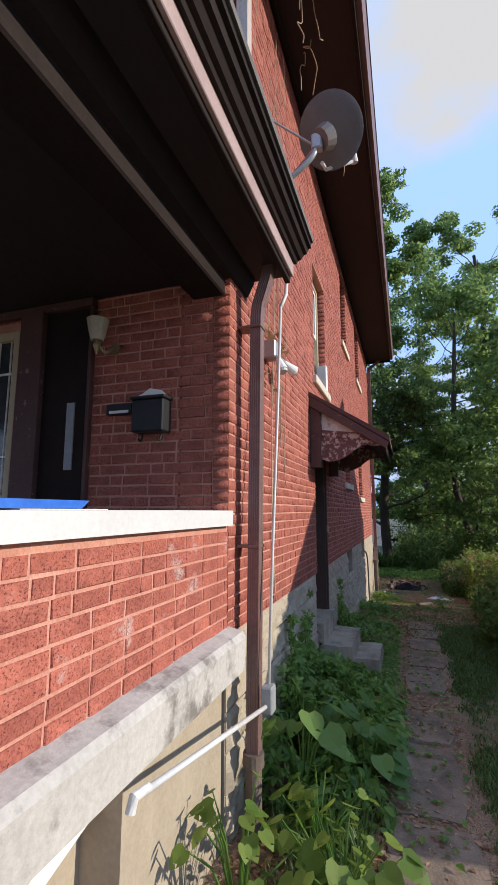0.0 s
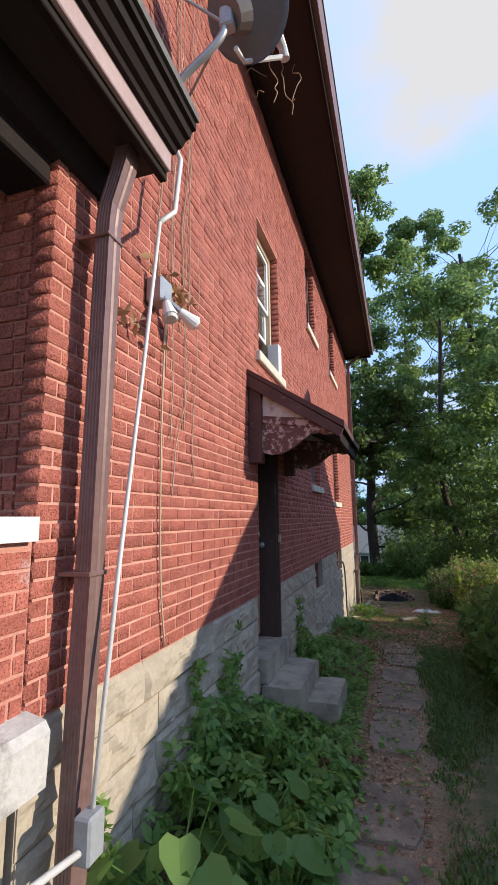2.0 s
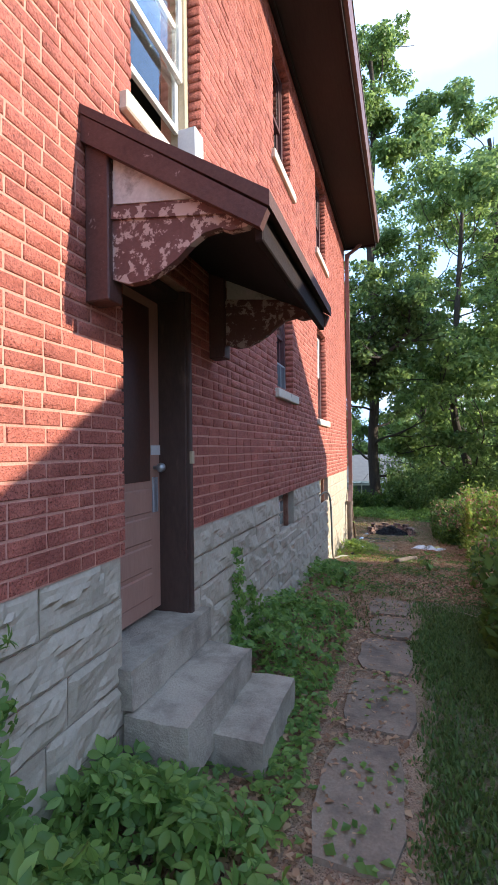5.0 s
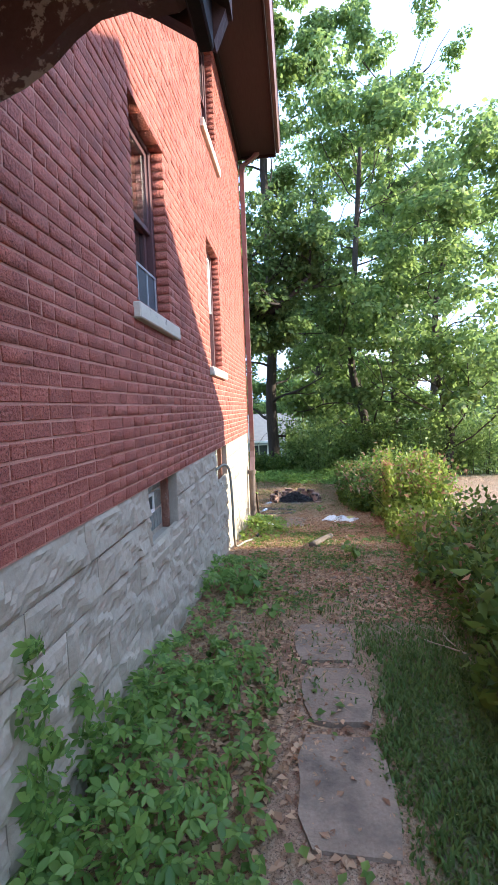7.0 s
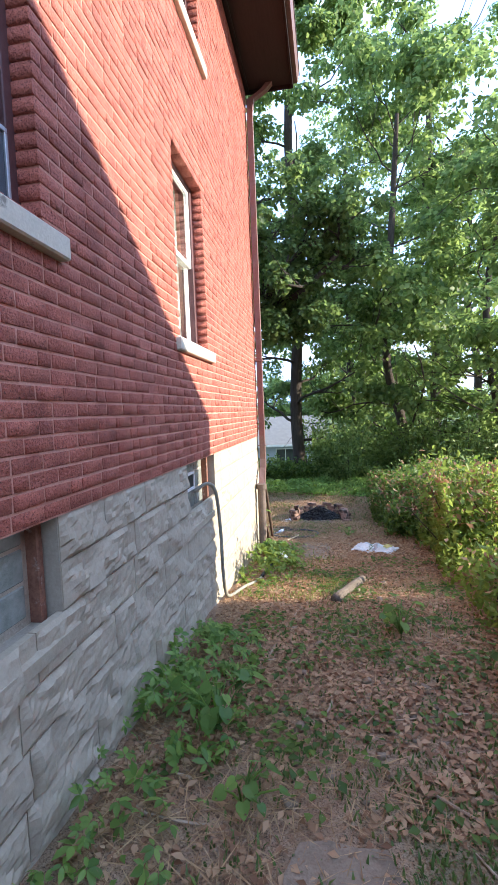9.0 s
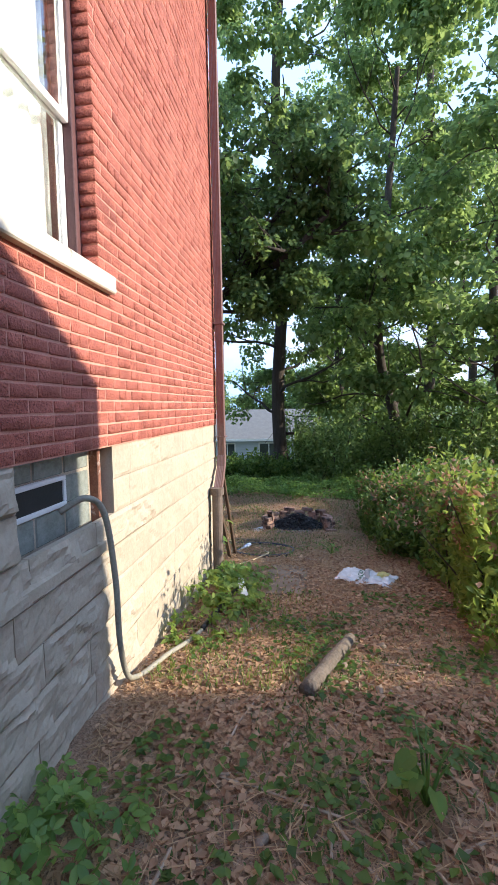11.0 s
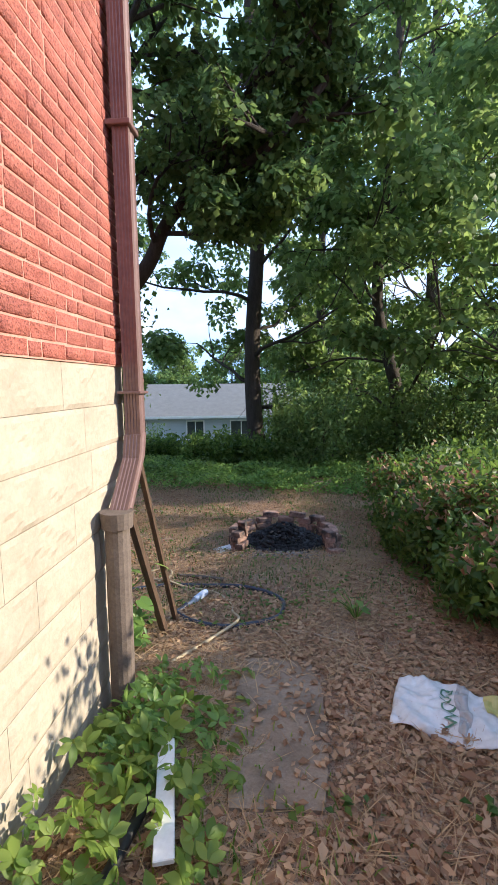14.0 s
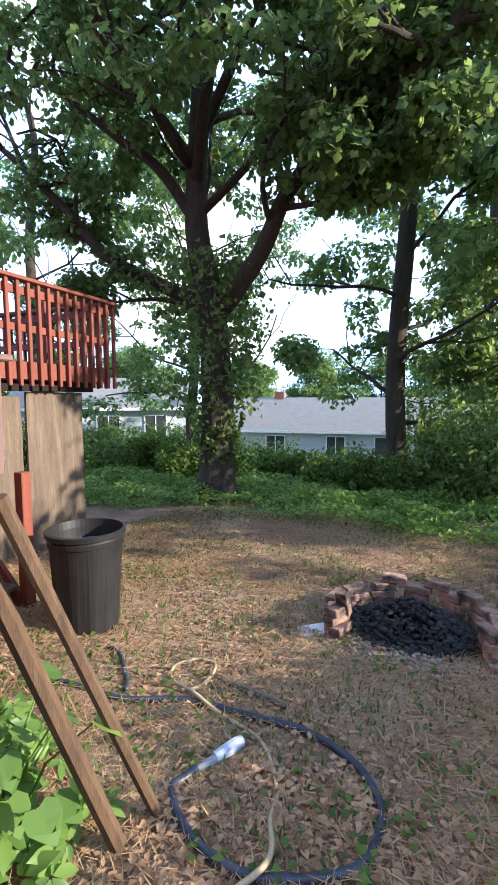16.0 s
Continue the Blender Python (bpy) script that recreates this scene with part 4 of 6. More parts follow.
def bush(name, label, box, n, size, material, seed, hollow=0.5, cat="bush", dead=0):
    """A thicket: thin stems and leaves denser towards the outside, with an uneven top."""
    rng = np.random.default_rng(seed)
    x0, x1, y0, y1, h = box
    cx, cy = (x0 + x1) / 2, (y0 + y1) / 2
    z = gz(cx, cy)
    t = thing(name, label, cat, at=(cx, cy, z))
    bm = bmesh.new()
    pts = []
    for k in range(int(14 + (x1 - x0) * (y1 - y0) * 3)):
        sx, sy = rng.uniform(x0 + 0.15, x1 - 0.1), rng.uniform(y0 + 0.1, y1 - 0.1)
        top = h * (0.72 + 0.4 * noise.noise((sx * 1.3, sy * 1.3, seed))) * rng.uniform(0.6, 1.05)
        g = gz(sx, sy) - 0.03
        a = Vector((sx, sy, g))
        lean = Vector((rng.normal() * 0.18 * h, rng.normal() * 0.18 * h, top))
        line = [a, a + lean * 0.5 + Vector((rng.normal() * .06, rng.normal() * .06, 0)), a + lean]
        tube(bm, line, [0.014, 0.010, 0.004], 4)
        for f in np.linspace(0.15, 1.0, 9):
            pts.append(a + lean * f)
    st = part("stem_cluster", bm, M_BARK, smooth=True)
    st["kind"] = "stuff"
    P = np.array([tuple(p) for p in pts])
    C = P[rng.integers(0, len(P), n)] + rng.normal(size=(n, 3)) * np.array([0.16, 0.16, 0.13]) * max(1.0, h * 0.6)
    C[:, 0] = np.clip(C[:, 0], x0, None)
    lv = leaves("foliage", C, size, material, None, rng, 0.35)
    lv["kind"] = "stuff"
    under(t, st, lv)
    if dead:
        D = P[rng.integers(0, len(P), dead * 3)] + rng.normal(size=(dead * 3, 3)) * np.array([0.16, 0.16, 0.10])
        D = D[np.argsort(-D[:, 2])][:dead]
        D[:, 0] = np.clip(D[:, 0], x0, None)
        dl = leaves("dead_foliage", D, size * 0.9, M_DEAD, None, rng, 0.35)
        dl["kind"] = "stuff"
        under(t, dl)
    return t


bush("hedge", "overgrown green hedge along the path", (0.92, 2.4, 4.3, 8.4, 1.25), 9000, 0.12, M_BUSH, 31)
bush("hedge", "overgrown green hedge with dry leaves along the path", (1.08, 2.7, 8.4, 10.8, 1.0), 9000, 0.09, M_BUSH, 32, dead=500)
bush("hedge", "low sunlit shrub in a gap of the hedge", (1.3, 2.4, 10.8, 13.0, 0.6), 5000, 0.08, M_LIME, 36, dead=500)
bush("hedge", "sunlit yellow-green shrub in the hedge", (1.42, 2.6, 13.1, 14.8, 1.65), 8000, 0.09, M_LIME, 33, dead=900)
bush("hedge", "dense hedge with a dead brown top beside the yard", (1.05, 2.6, 14.6, 17.0, 1.3), 17000, 0.09, M_BUSH, 34, dead=3200)
bush("hedge", "dense shaded hedge beside the yard", (1.02, 2.8, 17.0, 18.9, 1.1), 14000, 0.09, M_BUSH, 37, dead=1500)
bush("hedge", "dense shaded hedge at the end of the yard", (1.7, 4.0, 18.8, 21.4, 1.1), 12000, 0.10, M_BUSH, 35)
for k, (x0, x1, y0, y1, h) in enumerate([(-2.6, 0.6, 23.0, 25.0, 1.0), (-0.4, 4.0, 22.8, 25.5, 2.9), (-7.5, -4.6, 23.5, 26, 1.6), (-12, -7.5, 22, 25, 1.8), (-6.0, -2.4, 26, 29, 1.5), (3.5, 8.0, 22, 26, 3.2), (-1.0, 4.0, 28, 32, 4.6), (-12, -5, 29, 33, 2.2)]):
    bush("undergrowth", "green undergrowth at the end of the yard", (x0, x1, y0, y1, h), 16000, 0.13, M_TREE if k % 2 else M_BUSH, 41 + k)

# far trees behind the houses: one small tree, then copies of it
far_first = tree("far_tree", "far green tree behind the houses", (-62, 66, -3.6), [(-62, 66, -3.6), (-62, 66, -1), (-61.8, 66, 2), (-62, 66, 6)], 0.2,
                 limbs_for(77, 14, 0.25, 0.97, 3.2, 0.07), 77, M_TREE, 7000, 0.38, 0.9, share=0.2)
rf = random.Random(3)
for k in range(26):
    x, y = -56 + k * 4.0 + rf.uniform(-1.5, 1.5), 64 + rf.uniform(-6, 14)
    size = rf.uniform(0.75, 1.05)
    c = copy_thing(far_first, Matrix.Identity(4))
    c.matrix_basis = pose(x, y, -3.6, 0, 0, rf.uniform(0, 360)) @ Matrix.Diagonal((size, size, size * 0.95, 1))


# ---- ivy on the oak ----
rng = np.random.default_rng(61)
n = 2400
a, h = rng.uniform(0, 2 * math.pi, n), rng.uniform(0, 1, n) ** 0.8
bulge = 0.34 + 0.12 * np.abs(np.sin(h * 17 + a * 2)) * (h > 0.1) + 0.28 * np.abs(rng.normal(size=n)) * (h > 0.22)
C = np.stack([-3.70 + np.cos(a) * bulge - 0.1 * h, 21.5 + np.sin(a) * bulge, -0.25 + h * 3.6], axis=1)
ivy = leaves("oak_ivy", C, 0.12, M_OAK, None, rng, 0.5, 0.8)
tagged(ivy, "ivy leaves clinging round the oak trunk", "ivy", kind="stuff")

# ---- far houses ----
M_SIDING = surface("pale_blue_siding", (0.38, 0.43, 0.48), (0.50, 0.54, 0.58), 2, 0.6, 0.3, 8, stretch=(0.1, 0.1, 3))
M_ROOF_FAR = surface("pale_grey_roof", (0.15, 0.145, 0.135), (0.22, 0.21, 0.195), 3, 0.9, 0.3, 20)
M_CHIM = surface("chimney_brick", (0.24, 0.09, 0.06), (0.34, 0.14, 0.10), 6, 0.9, 0.4, 30)
M_DARKWIN = surface("dark_window", (0.03, 0.035, 0.04), (0.06, 0.07, 0.08), 2, 0.1, 0.0, 20, spec=0.8)


def far_house(label, cx, cy, w, d, base, eave, ridge, rz, wins):
    h = thing("far_house", label, "house", at=(0, 0, 0))
    P = [part("wall", boxed(-w / 2, w / 2, -d / 2, d / 2, base, eave, 0), M_SIDING, h),
         part("roof", prism(bmesh.new(), [(-d / 2 - 0.5, eave - 0.08), (0, ridge), (d / 2 + 0.5, eave - 0.08), (d / 2 + 0.5, eave), (0, ridge + 0.1), (-d / 2 - 0.5, eave)], "x", -w / 2 - 0.4, w / 2 + 0.4), M_ROOF_FAR, h),
         part("chimney", boxed(-w * 0.22 - 0.35, -w * 0.22 + 0.35, -0.3, 0.3, ridge - 0.5, ridge + 0.55, 0.02), M_CHIM, h),
         part("fascia", boxed(-w / 2 - 0.4, w / 2 + 0.4, -d / 2 - 0.52, -d / 2 - 0.47, eave - 0.16, eave, 0), M_WHITE, h)]
    for wx, ww, wz, wh in wins:
        win = part("window", boxed(wx, wx + ww, -d / 2 - 0.04, -d / 2 + 0.02, wz, wz + wh, 0), M_DARKWIN, h)
        bm = bmesh.new()
        for a, b, c, e in ((wx - .08, wx, wz - .08, wz + wh + .08), (wx + ww, wx + ww + .08, wz - .08, wz + wh + .08), (wx, wx + ww, wz + wh, wz + wh + .08), (wx, wx + ww, wz - .08, wz), (wx + ww / 2 - .03, wx + ww / 2 + .03, wz, wz + wh)):
            add_box(bm, a, b, -d / 2 - 0.07, -d / 2 - 0.03, c, e)
        part("frame", bm, M_WHITE, win)
    h.matrix_basis = pose(cx, cy, 0, 0, 0, rz)
    return h


far_house("pale blue single-storey house with grey roof and brick chimney", -8.0, 47, 15, 8, -3.8, -1.15, 0.9, 8, [(-3.4, 1.2, -2.75, 1.2), (0.6, 1.1, -2.75, 1.2), (3.6, 1.4, -2.75, 1.2)])
far_house("pale house half hidden by leaves behind the deck", -20.5, 38.5, 10, 8, -3.4, 0.4, 2.2, 38, [(-0.5, 1.2, -1.6, 1.5), (2.2, 1.2, -1.6, 1.5)])
bm = bmesh.new()
for k in range(40):
    x = -22 + k * 0.9
    add_box(bm, x, x + 0.86, 40.0, 40.06, -4.0, -2.75)
tagged(part("garden_fence", bm, surface("grey_fence_wood", (0.16, 0.13, 0.10), (0.28, 0.24, 0.19), 3, 0.9, 0.3, 20)), "low weathered board fence in front of the far house", "fence")

M_TANPALE = surface("pale_metal_paint", (0.42, 0.34, 0.29), (0.54, 0.45, 0.39), 4, 0.5, 0.1, 40)

# ---- front downspout, conduit, lamp, dish ----
def fluted_spout(bm, pts, half_x, half_y):
    """A rectangular ribbed pipe along a line."""
    line = []
    for k in range(6):
        u = -1 + 2 * k / 5
        line += [(u - 0.10, -1.0), (u, -0.94)]
    shape = [(-1, -1)] + [(u, v) for u, v in line if -0.95 < u < 0.95] + [(1, -1), (1, -0.3), (0.9, 0), (1, 0.3), (1, 1), (-1, 1)]
    rings = []
    for p in pts:
        rings.append([bm.verts.new((p[0] + u * half_x, p[1] + v * half_y, p[2])) for u, v in shape])
    n = len(shape)
    for r0, r1 in zip(rings, rings[1:]):
        for k in range(n):
            bm.faces.new((r0[k], r0[(k + 1) % n], r1[(k + 1) % n], r1[k]))
    bm.faces.new(rings[0])
    bm.faces.new(list(reversed(rings[-1])))
    bmesh.ops.recalc_face_normals(bm, faces=bm.faces)
    return bm


sp = thing("downspout", "brown ribbed downspout running into a rusty drain pipe", "downspout", group="downspouts", at=(-0.91, 3.16, 0.05))
under(sp, part("spout", fluted_spout(bmesh.new(), [(-0.80, 3.16, 3.34), (-0.815, 3.16, 3.26), (-0.872, 3.16, 3.08), (-0.88, 3.16, 3.0), (-0.895, 3.155, 1.6), (-0.895, 3.13, 0.9), (-0.89, 3.11, 0.46)], 0.034, 0.042), M_SPOUT),
      part("strap", boxed(-0.995, -0.855, 3.10, 3.21, 1.568, 1.586, 0.003), M_SPOUT),
      part("strap", boxed(-0.995, -0.84, 3.105, 3.215, 2.93, 2.945, 0.003), M_SPOUT),
      part("collar", tube(bmesh.new(), [(-0.89, 3.10, 0.41), (-0.89, 3.10, 0.48)], 0.058, 14), M_IRON),
      part("drain_pipe", tube(bmesh.new(), [(-0.89, 3.10, 0.0), (-0.89, 3.10, 0.44)], 0.045, 14), M_IRON, label="rusty cast-iron drain pipe"))
sp = thing("downspout", "faded brown ribbed downspout elbowed into a drain pipe", "downspout", group="downspouts", at=(-0.92, 14.5, -0.6))
bm = fluted_spout(bmesh.new(), [(-0.93, 14.86, 6.25), (-0.93, 14.86, 0.76), (-0.93, 14.855, 0.69)], 0.042, 0.046)
elb = fluted_spout(bmesh.new(), [(-0.93, 14.855, 0.73), (-0.925, 14.80, 0.61), (-0.915, 14.54, 0.37)], 0.046, 0.050)
top = fluted_spout(bmesh.new(), [(-0.62, 14.86, 6.44), (-0.70, 14.86, 6.36), (-0.90, 14.86, 6.24), (-0.93, 14.86, 6.1)], 0.045, 0.05)
under(sp, part("spout", bm, M_SPOUT), part("elbow", elb, M_SPOUT), part("top_elbow", top, M_SPOUT),
      part("bracket", boxed(-1.0, -0.87, 14.79, 14.93, 2.29, 2.315, 0.003), M_SPOUT), part("bracket", boxed(-1.0, -0.87, 14.79, 14.93, 0.95, 0.965, 0.003), M_SPOUT),
      part("collar", tube(bmesh.new(), [(-0.92, 14.50, 0.31), (-0.92, 14.50, 0.39)], [0.076, 0.080], 16), M_IRON),
      part("drain_pipe", tube(bmesh.new(), [(-0.92, 14.47, -0.85), (-0.92, 14.50, 0.33)], 0.060, 16), M_IRON, label="grey-brown drain pipe"))

up_sp = thing("upper_downspout", "pale downspout on the upper front corner of the house", "downspout", group="downspouts", at=(-0.95, 3.02, 3.7))
under(up_sp, part("spout", fluted_spout(bmesh.new(), [(-0.94, 3.06, 3.72), (-0.94, 3.06, 6.44)], 0.04, 0.045), M_TANPALE))
con = thing("conduit", "white plastic conduit with elbows and a grey junction box", "conduit", at=(-0.8, 3.1, 0.75))
M_PVC = surface("white_pvc", (0.55, 0.54, 0.52), (0.72, 0.71, 0.69), 6, 0.4, 0.1, 40)
M_GREYPLASTIC = surface("grey_plastic", (0.24, 0.25, 0.26), (0.34, 0.35, 0.36), 6, 0.5, 0.1, 60)
under(con, part("riser", tube(bmesh.new(), [(-0.80, 3.09, 0.80), (-0.80, 3.20, 1.6), (-0.80, 3.33, 2.4), (-0.80, 3.45, 3.20)], 0.009, 10), M_PVC, smooth=True),
      part("top_piece", tube(bmesh.new(), [(-0.80, 3.45, 3.20), (-0.80, 3.60, 3.36), (-0.79, 3.64, 3.70), (-0.82, 3.55, 3.78)], 0.014, 10), M_PVC, smooth=True),
      part("lower_run", tube(bmesh.new(), [(-0.80, 3.06, 0.74), (-0.87, 1.92, 0.90)], 0.012, 10), M_PVC, smooth=True),
      part("end_fitting", tube(bmesh.new(), [(-0.87, 1.95, 0.90), (-0.88, 1.88, 0.905), (-0.885, 1.87, 0.865)], [0.015, 0.017, 0.017], 10), M_PVC),
      part("junction_box", boxed(-0.83, -0.765, 3.035, 3.12, 0.70, 0.84, 0.008), M_GREYPLASTIC, label="grey junction box"))

lamp = thing("flood_lamp", "twin white floodlights on a grey box on the brick wall", "wall lamp", at=(-0.99, 3.72, 2.95))
LP = [part("box", boxed(-0.999, -0.90, 3.66, 3.78, 2.92, 3.06, 0.01), M_GREYMETAL)]
for dy, hd in ((3.70, Vector((0.35, -0.25, -0.9))), (3.80, Vector((0.55, 0.65, -0.5)))):
    hd.normalize()
    a = Vector((-0.90, dy, 2.94))
    LP.append(part("arm", tube(bmesh.new(), [a + Vector((-0.02, 0, 0.02)), a + hd * 0.05], 0.018, 8), M_GREYMETAL))
    LP.append(part("head", tube(bmesh.new(), [a + hd * 0.04, a + hd * 0.08, a + hd * 0.15], [0.022, 0.030, 0.046], 14), M_WHITE, smooth=False))
    LP.append(part("bulb", tube(bmesh.new(), [a + hd * 0.145, a + hd * 0.165], [0.042, 0.03], 14), M_PVC))
under(lamp, *LP)

dish = thing("satellite_dish", "grey satellite dish on a bent steel arm fixed to the wall", "satellite dish", at=(-0.98, 3.8, 4.3))
axis = Vector((0.10, 0.78, 0.52)).normalized()
cen = Vector((-0.475, 3.90, 4.885))
q = axis.to_track_quat("Z", "Y").to_matrix().to_4x4()
bm = bmesh.new()
rings = []
for i in range(9):
    r = 0.285 * i / 8
    rings.append([bm.verts.new((r * 0.94 * math.cos(t), r * math.sin(t), 0.55 * r * r - 0.06)) for t in (2 * math.pi * k / 40 for k in range(40))] if i else [bm.verts.new((0, 0, -0.06))])
for k in range(40):
    bm.faces.new((rings[0][0], rings[1][k], rings[1][(k + 1) % 40]))
for a, b in zip(rings[1:], rings[2:]):
    for k in range(40):
        bm.faces.new((a[k], b[k], b[(k + 1) % 40], a[(k + 1) % 40]))
bmesh.ops.solidify(bm, geom=bm.faces[:], thickness=0.006)
bm.transform(Matrix.Translation(cen) @ q)
DP = [part("reflector", bm, M_DISH, smooth=True),
      part("mast", tube(bmesh.new(), curve_pts([(-0.985, 3.80, 4.30), (-0.86, 3.80, 4.42), (-0.68, 3.80, 4.55), (-0.60, 3.80, 4.64), (-0.585, 3.80, 4.76)], 6), 0.023, 12), M_GREYMETAL, smooth=True),
      part("foot", boxed(-1.0, -0.965, 3.73, 3.87, 4.18, 4.40, 0.01), M_GREYMETAL),
      part("bracket", boxed(-0.62, -0.53, 3.77, 3.85, 4.66, 4.80, 0.012), M_GREYMETAL),
      part("back_plate", tube(bmesh.new(), [(-0.55, 3.80, 4.74), (-0.50, 3.84, 4.79)], [0.09, 0.11], 14), M_DISH),
      part("strut", tube(bmesh.new(), [(-0.99, 3.55, 4.90), (-0.60, 3.79, 4.70)], 0.009, 8), M_GREYMETAL),
      part("strut", tube(bmesh.new(), [(-0.99, 4.12, 4.62), (-0.60, 3.82, 4.70)], 0.009, 8), M_GREYMETAL),
      part("feed_arm", tube(bmesh.new(), [(-0.55, 3.88, 4.60), (-0.535, 4.00, 4.63), (-0.32, 4.20, 4.81)], 0.016, 8), M_PVC, label="pale feed arm"),
      part("receiver", tube(bmesh.new(), [(-0.315, 4.21, 4.80), (-0.325, 4.19, 4.87), (-0.35, 4.13, 4.92)], [0.032, 0.030, 0.040], 12), M_PVC)]
under(dish, *DP)

# the porch: letter box, slot, sconce, door and barred window
mb = thing("mailbox", "black metal mailbox stuffed with white mail on the brick wall", "mailbox", at=(-1.48, 2.9, 2.2))
MB = ( part("body", boxed(-1.595, -1.375, 2.86, 2.965, 2.20, 2.40, 0.008), M_BLACK), part("lid", boxed(-1.605, -1.365, 2.85, 2.968, 2.402, 2.42, 0.005), M_BLACK),
      part("letter", prism(bmesh.new(), [(-1.60, 2.41), (-1.37, 2.42), (-1.40, 2.45), (-1.48, 2.47), (-1.53, 2.44)], "y", 2.88, 2.886), M_WHITE, label="white envelope"),
      part("hook", tube(bmesh.new(), curve_pts([(-1.55, 2.93, 2.20), (-1.55, 2.91, 2.15), (-1.55, 2.88, 2.16)], 4), 0.006, 6), M_BLACK),
      part("hook", tube(bmesh.new(), curve_pts([(-1.42, 2.93, 2.20), (-1.42, 2.91, 2.15), (-1.42, 2.88, 2.16)], 4), 0.006, 6), M_BLACK))
for o in MB:
    o.data.transform(Matrix.Translation((0.0, 0.0, 0.055)))
under(mb, *MB)
ms = thing("mail_slot", "dark letter slot with pale mail in the brick wall", "mail slot", at=(-1.73, 2.95, 2.4))
under(ms, part("slot", boxed(-1.83, -1.64, 2.93, 2.975, 2.39, 2.46, 0.006), M_BLACK), part("card", boxed(-1.80, -1.66, 2.922, 2.929, 2.395, 2.412, 0), M_WHITE))
scn = thing("porch_sconce", "brass porch sconce with a glass bowl, unlit", "wall lamp", at=(-1.86, 2.95, 2.9))
M_BRASS = surface("dull_brass", (0.26, 0.19, 0.10), (0.38, 0.29, 0.16), 8, 0.4, 0.1, 60, metal=0.7)
M_BOWL = surface("cream_lamp_glass", (0.36, 0.30, 0.20), (0.48, 0.41, 0.29), 6, 0.3, 0.0, 60)
under(scn, part("back_plate", tube(bmesh.new(), [(-1.80, 2.975, 2.84), (-1.80, 2.95, 2.84)], 0.035, 14), M_BRASS), part("arm", tube(bmesh.new(), curve_pts([(-1.80, 2.95, 2.84), (-1.84, 2.90, 2.80), (-1.87, 2.86, 2.86)], 5), 0.012, 8), M_BRASS),
      part("finial", tube(bmesh.new(), [(-1.87, 2.86, 2.78), (-1.87, 2.86, 2.84), (-1.87, 2.86, 2.87)], [0.005, 0.026, 0.022], 10), M_BRASS),
      part("shade", tube(bmesh.new(), [(-1.87, 2.86, 2.87), (-1.87, 2.86, 2.93), (-1.87, 2.86, 3.01)], [0.04, 0.056, 0.072], 16), M_BOWL, label="cream glass shade"))
fd = thing("door_2", "dark front door with a narrow light beside brown trim, shut", "door", kind="structure", at=(-2.2, 3.1, 1.14))
under(fd, part("door_leaf", boxed(-2.38, -1.985, 2.965, 2.988, 1.14, 3.16, 0.004), M_BROWN), part("door_light", boxed(-2.16, -2.10, 2.955, 2.966, 2.05, 2.50, 0), M_GREYPLASTIC), part("edge_trim", boxed(-2.0, -1.975, 2.94, 2.99, 1.14, 3.16, 0.004), M_BROWN_MID),
      part("post", boxed(-2.58, -2.38, 2.92, 2.99, 1.14, 3.18, 0.006), M_BROWN_MID), part("header", boxed(-3.5, -1.975, 2.93, 2.99, 3.162, 3.22, 0.004), M_BROWN_MID))
fw = thing("window_8", "tan-framed porch window behind white iron bars", "window", kind="structure", at=(-3.0, 3.0, 1.9))
bm = bmesh.new()
for a, b, c, d in ((-3.42, -3.36, 1.80, 3.06), (-2.64, -2.585, 1.80, 3.06), (-3.36, -2.64, 3.0, 3.06), (-3.36, -2.64, 1.80, 1.86)):
    add_box(bm, a, b, 2.93, 2.99, c, d, 0.004)
FP = [part("window_frame", bm, M_TAN), part("pane", boxed(-3.36, -2.64, 2.978, 2.988, 1.86, 3.0, 0), M_DARKWIN), part("lower_panel", boxed(-3.42, -2.59, 2.95, 2.99, 1.14, 1.80, 0), M_BROWN_MID)]
for k in range(7):
    FP.append(part("bar", tube(bmesh.new(), [(-3.32 + k * 0.105, 2.965, 1.86), (-3.32 + k * 0.105, 2.965, 3.0)], 0.006, 6), M_WHITE))
FP += [part("cross_bar", boxed(-3.36, -2.64, 2.960, 2.972, z, z + 0.014, 0), M_WHITE) for z in (2.15, 2.75)]
under(fw, *FP)
tray = thing("blue_tray", "bright blue plastic tray on the white coping", "tray", at=(-1.12, 1.75, 1.79))
M_BLUE = surface("blue_plastic", (0.02, 0.10, 0.42), (0.04, 0.16, 0.55), 6, 0.4, 0.05, 40)
under(tray, part("bowl", prism(bmesh.new(), [(1.50, 1.792), (1.84, 1.792), (1.88, 1.82), (1.46, 1.82)], "x", -1.26, -1.10), M_BLUE), part("card", boxed(-1.24, -1.08, 1.55, 1.96, 1.788, 1.7905, 0), M_WHITE, label="white card"))

# ---- hoses, cords and dry vines ----
def strand(name, label, category, pts, r, material, steps=8, sides=8):
    o = part(name, tube(bmesh.new(), curve_pts(pts, steps), r, sides), material, smooth=True)
    return tagged(o, label, category)


def on(x, y, up=0.015):
    return (x, y, gz(x, y) + up)


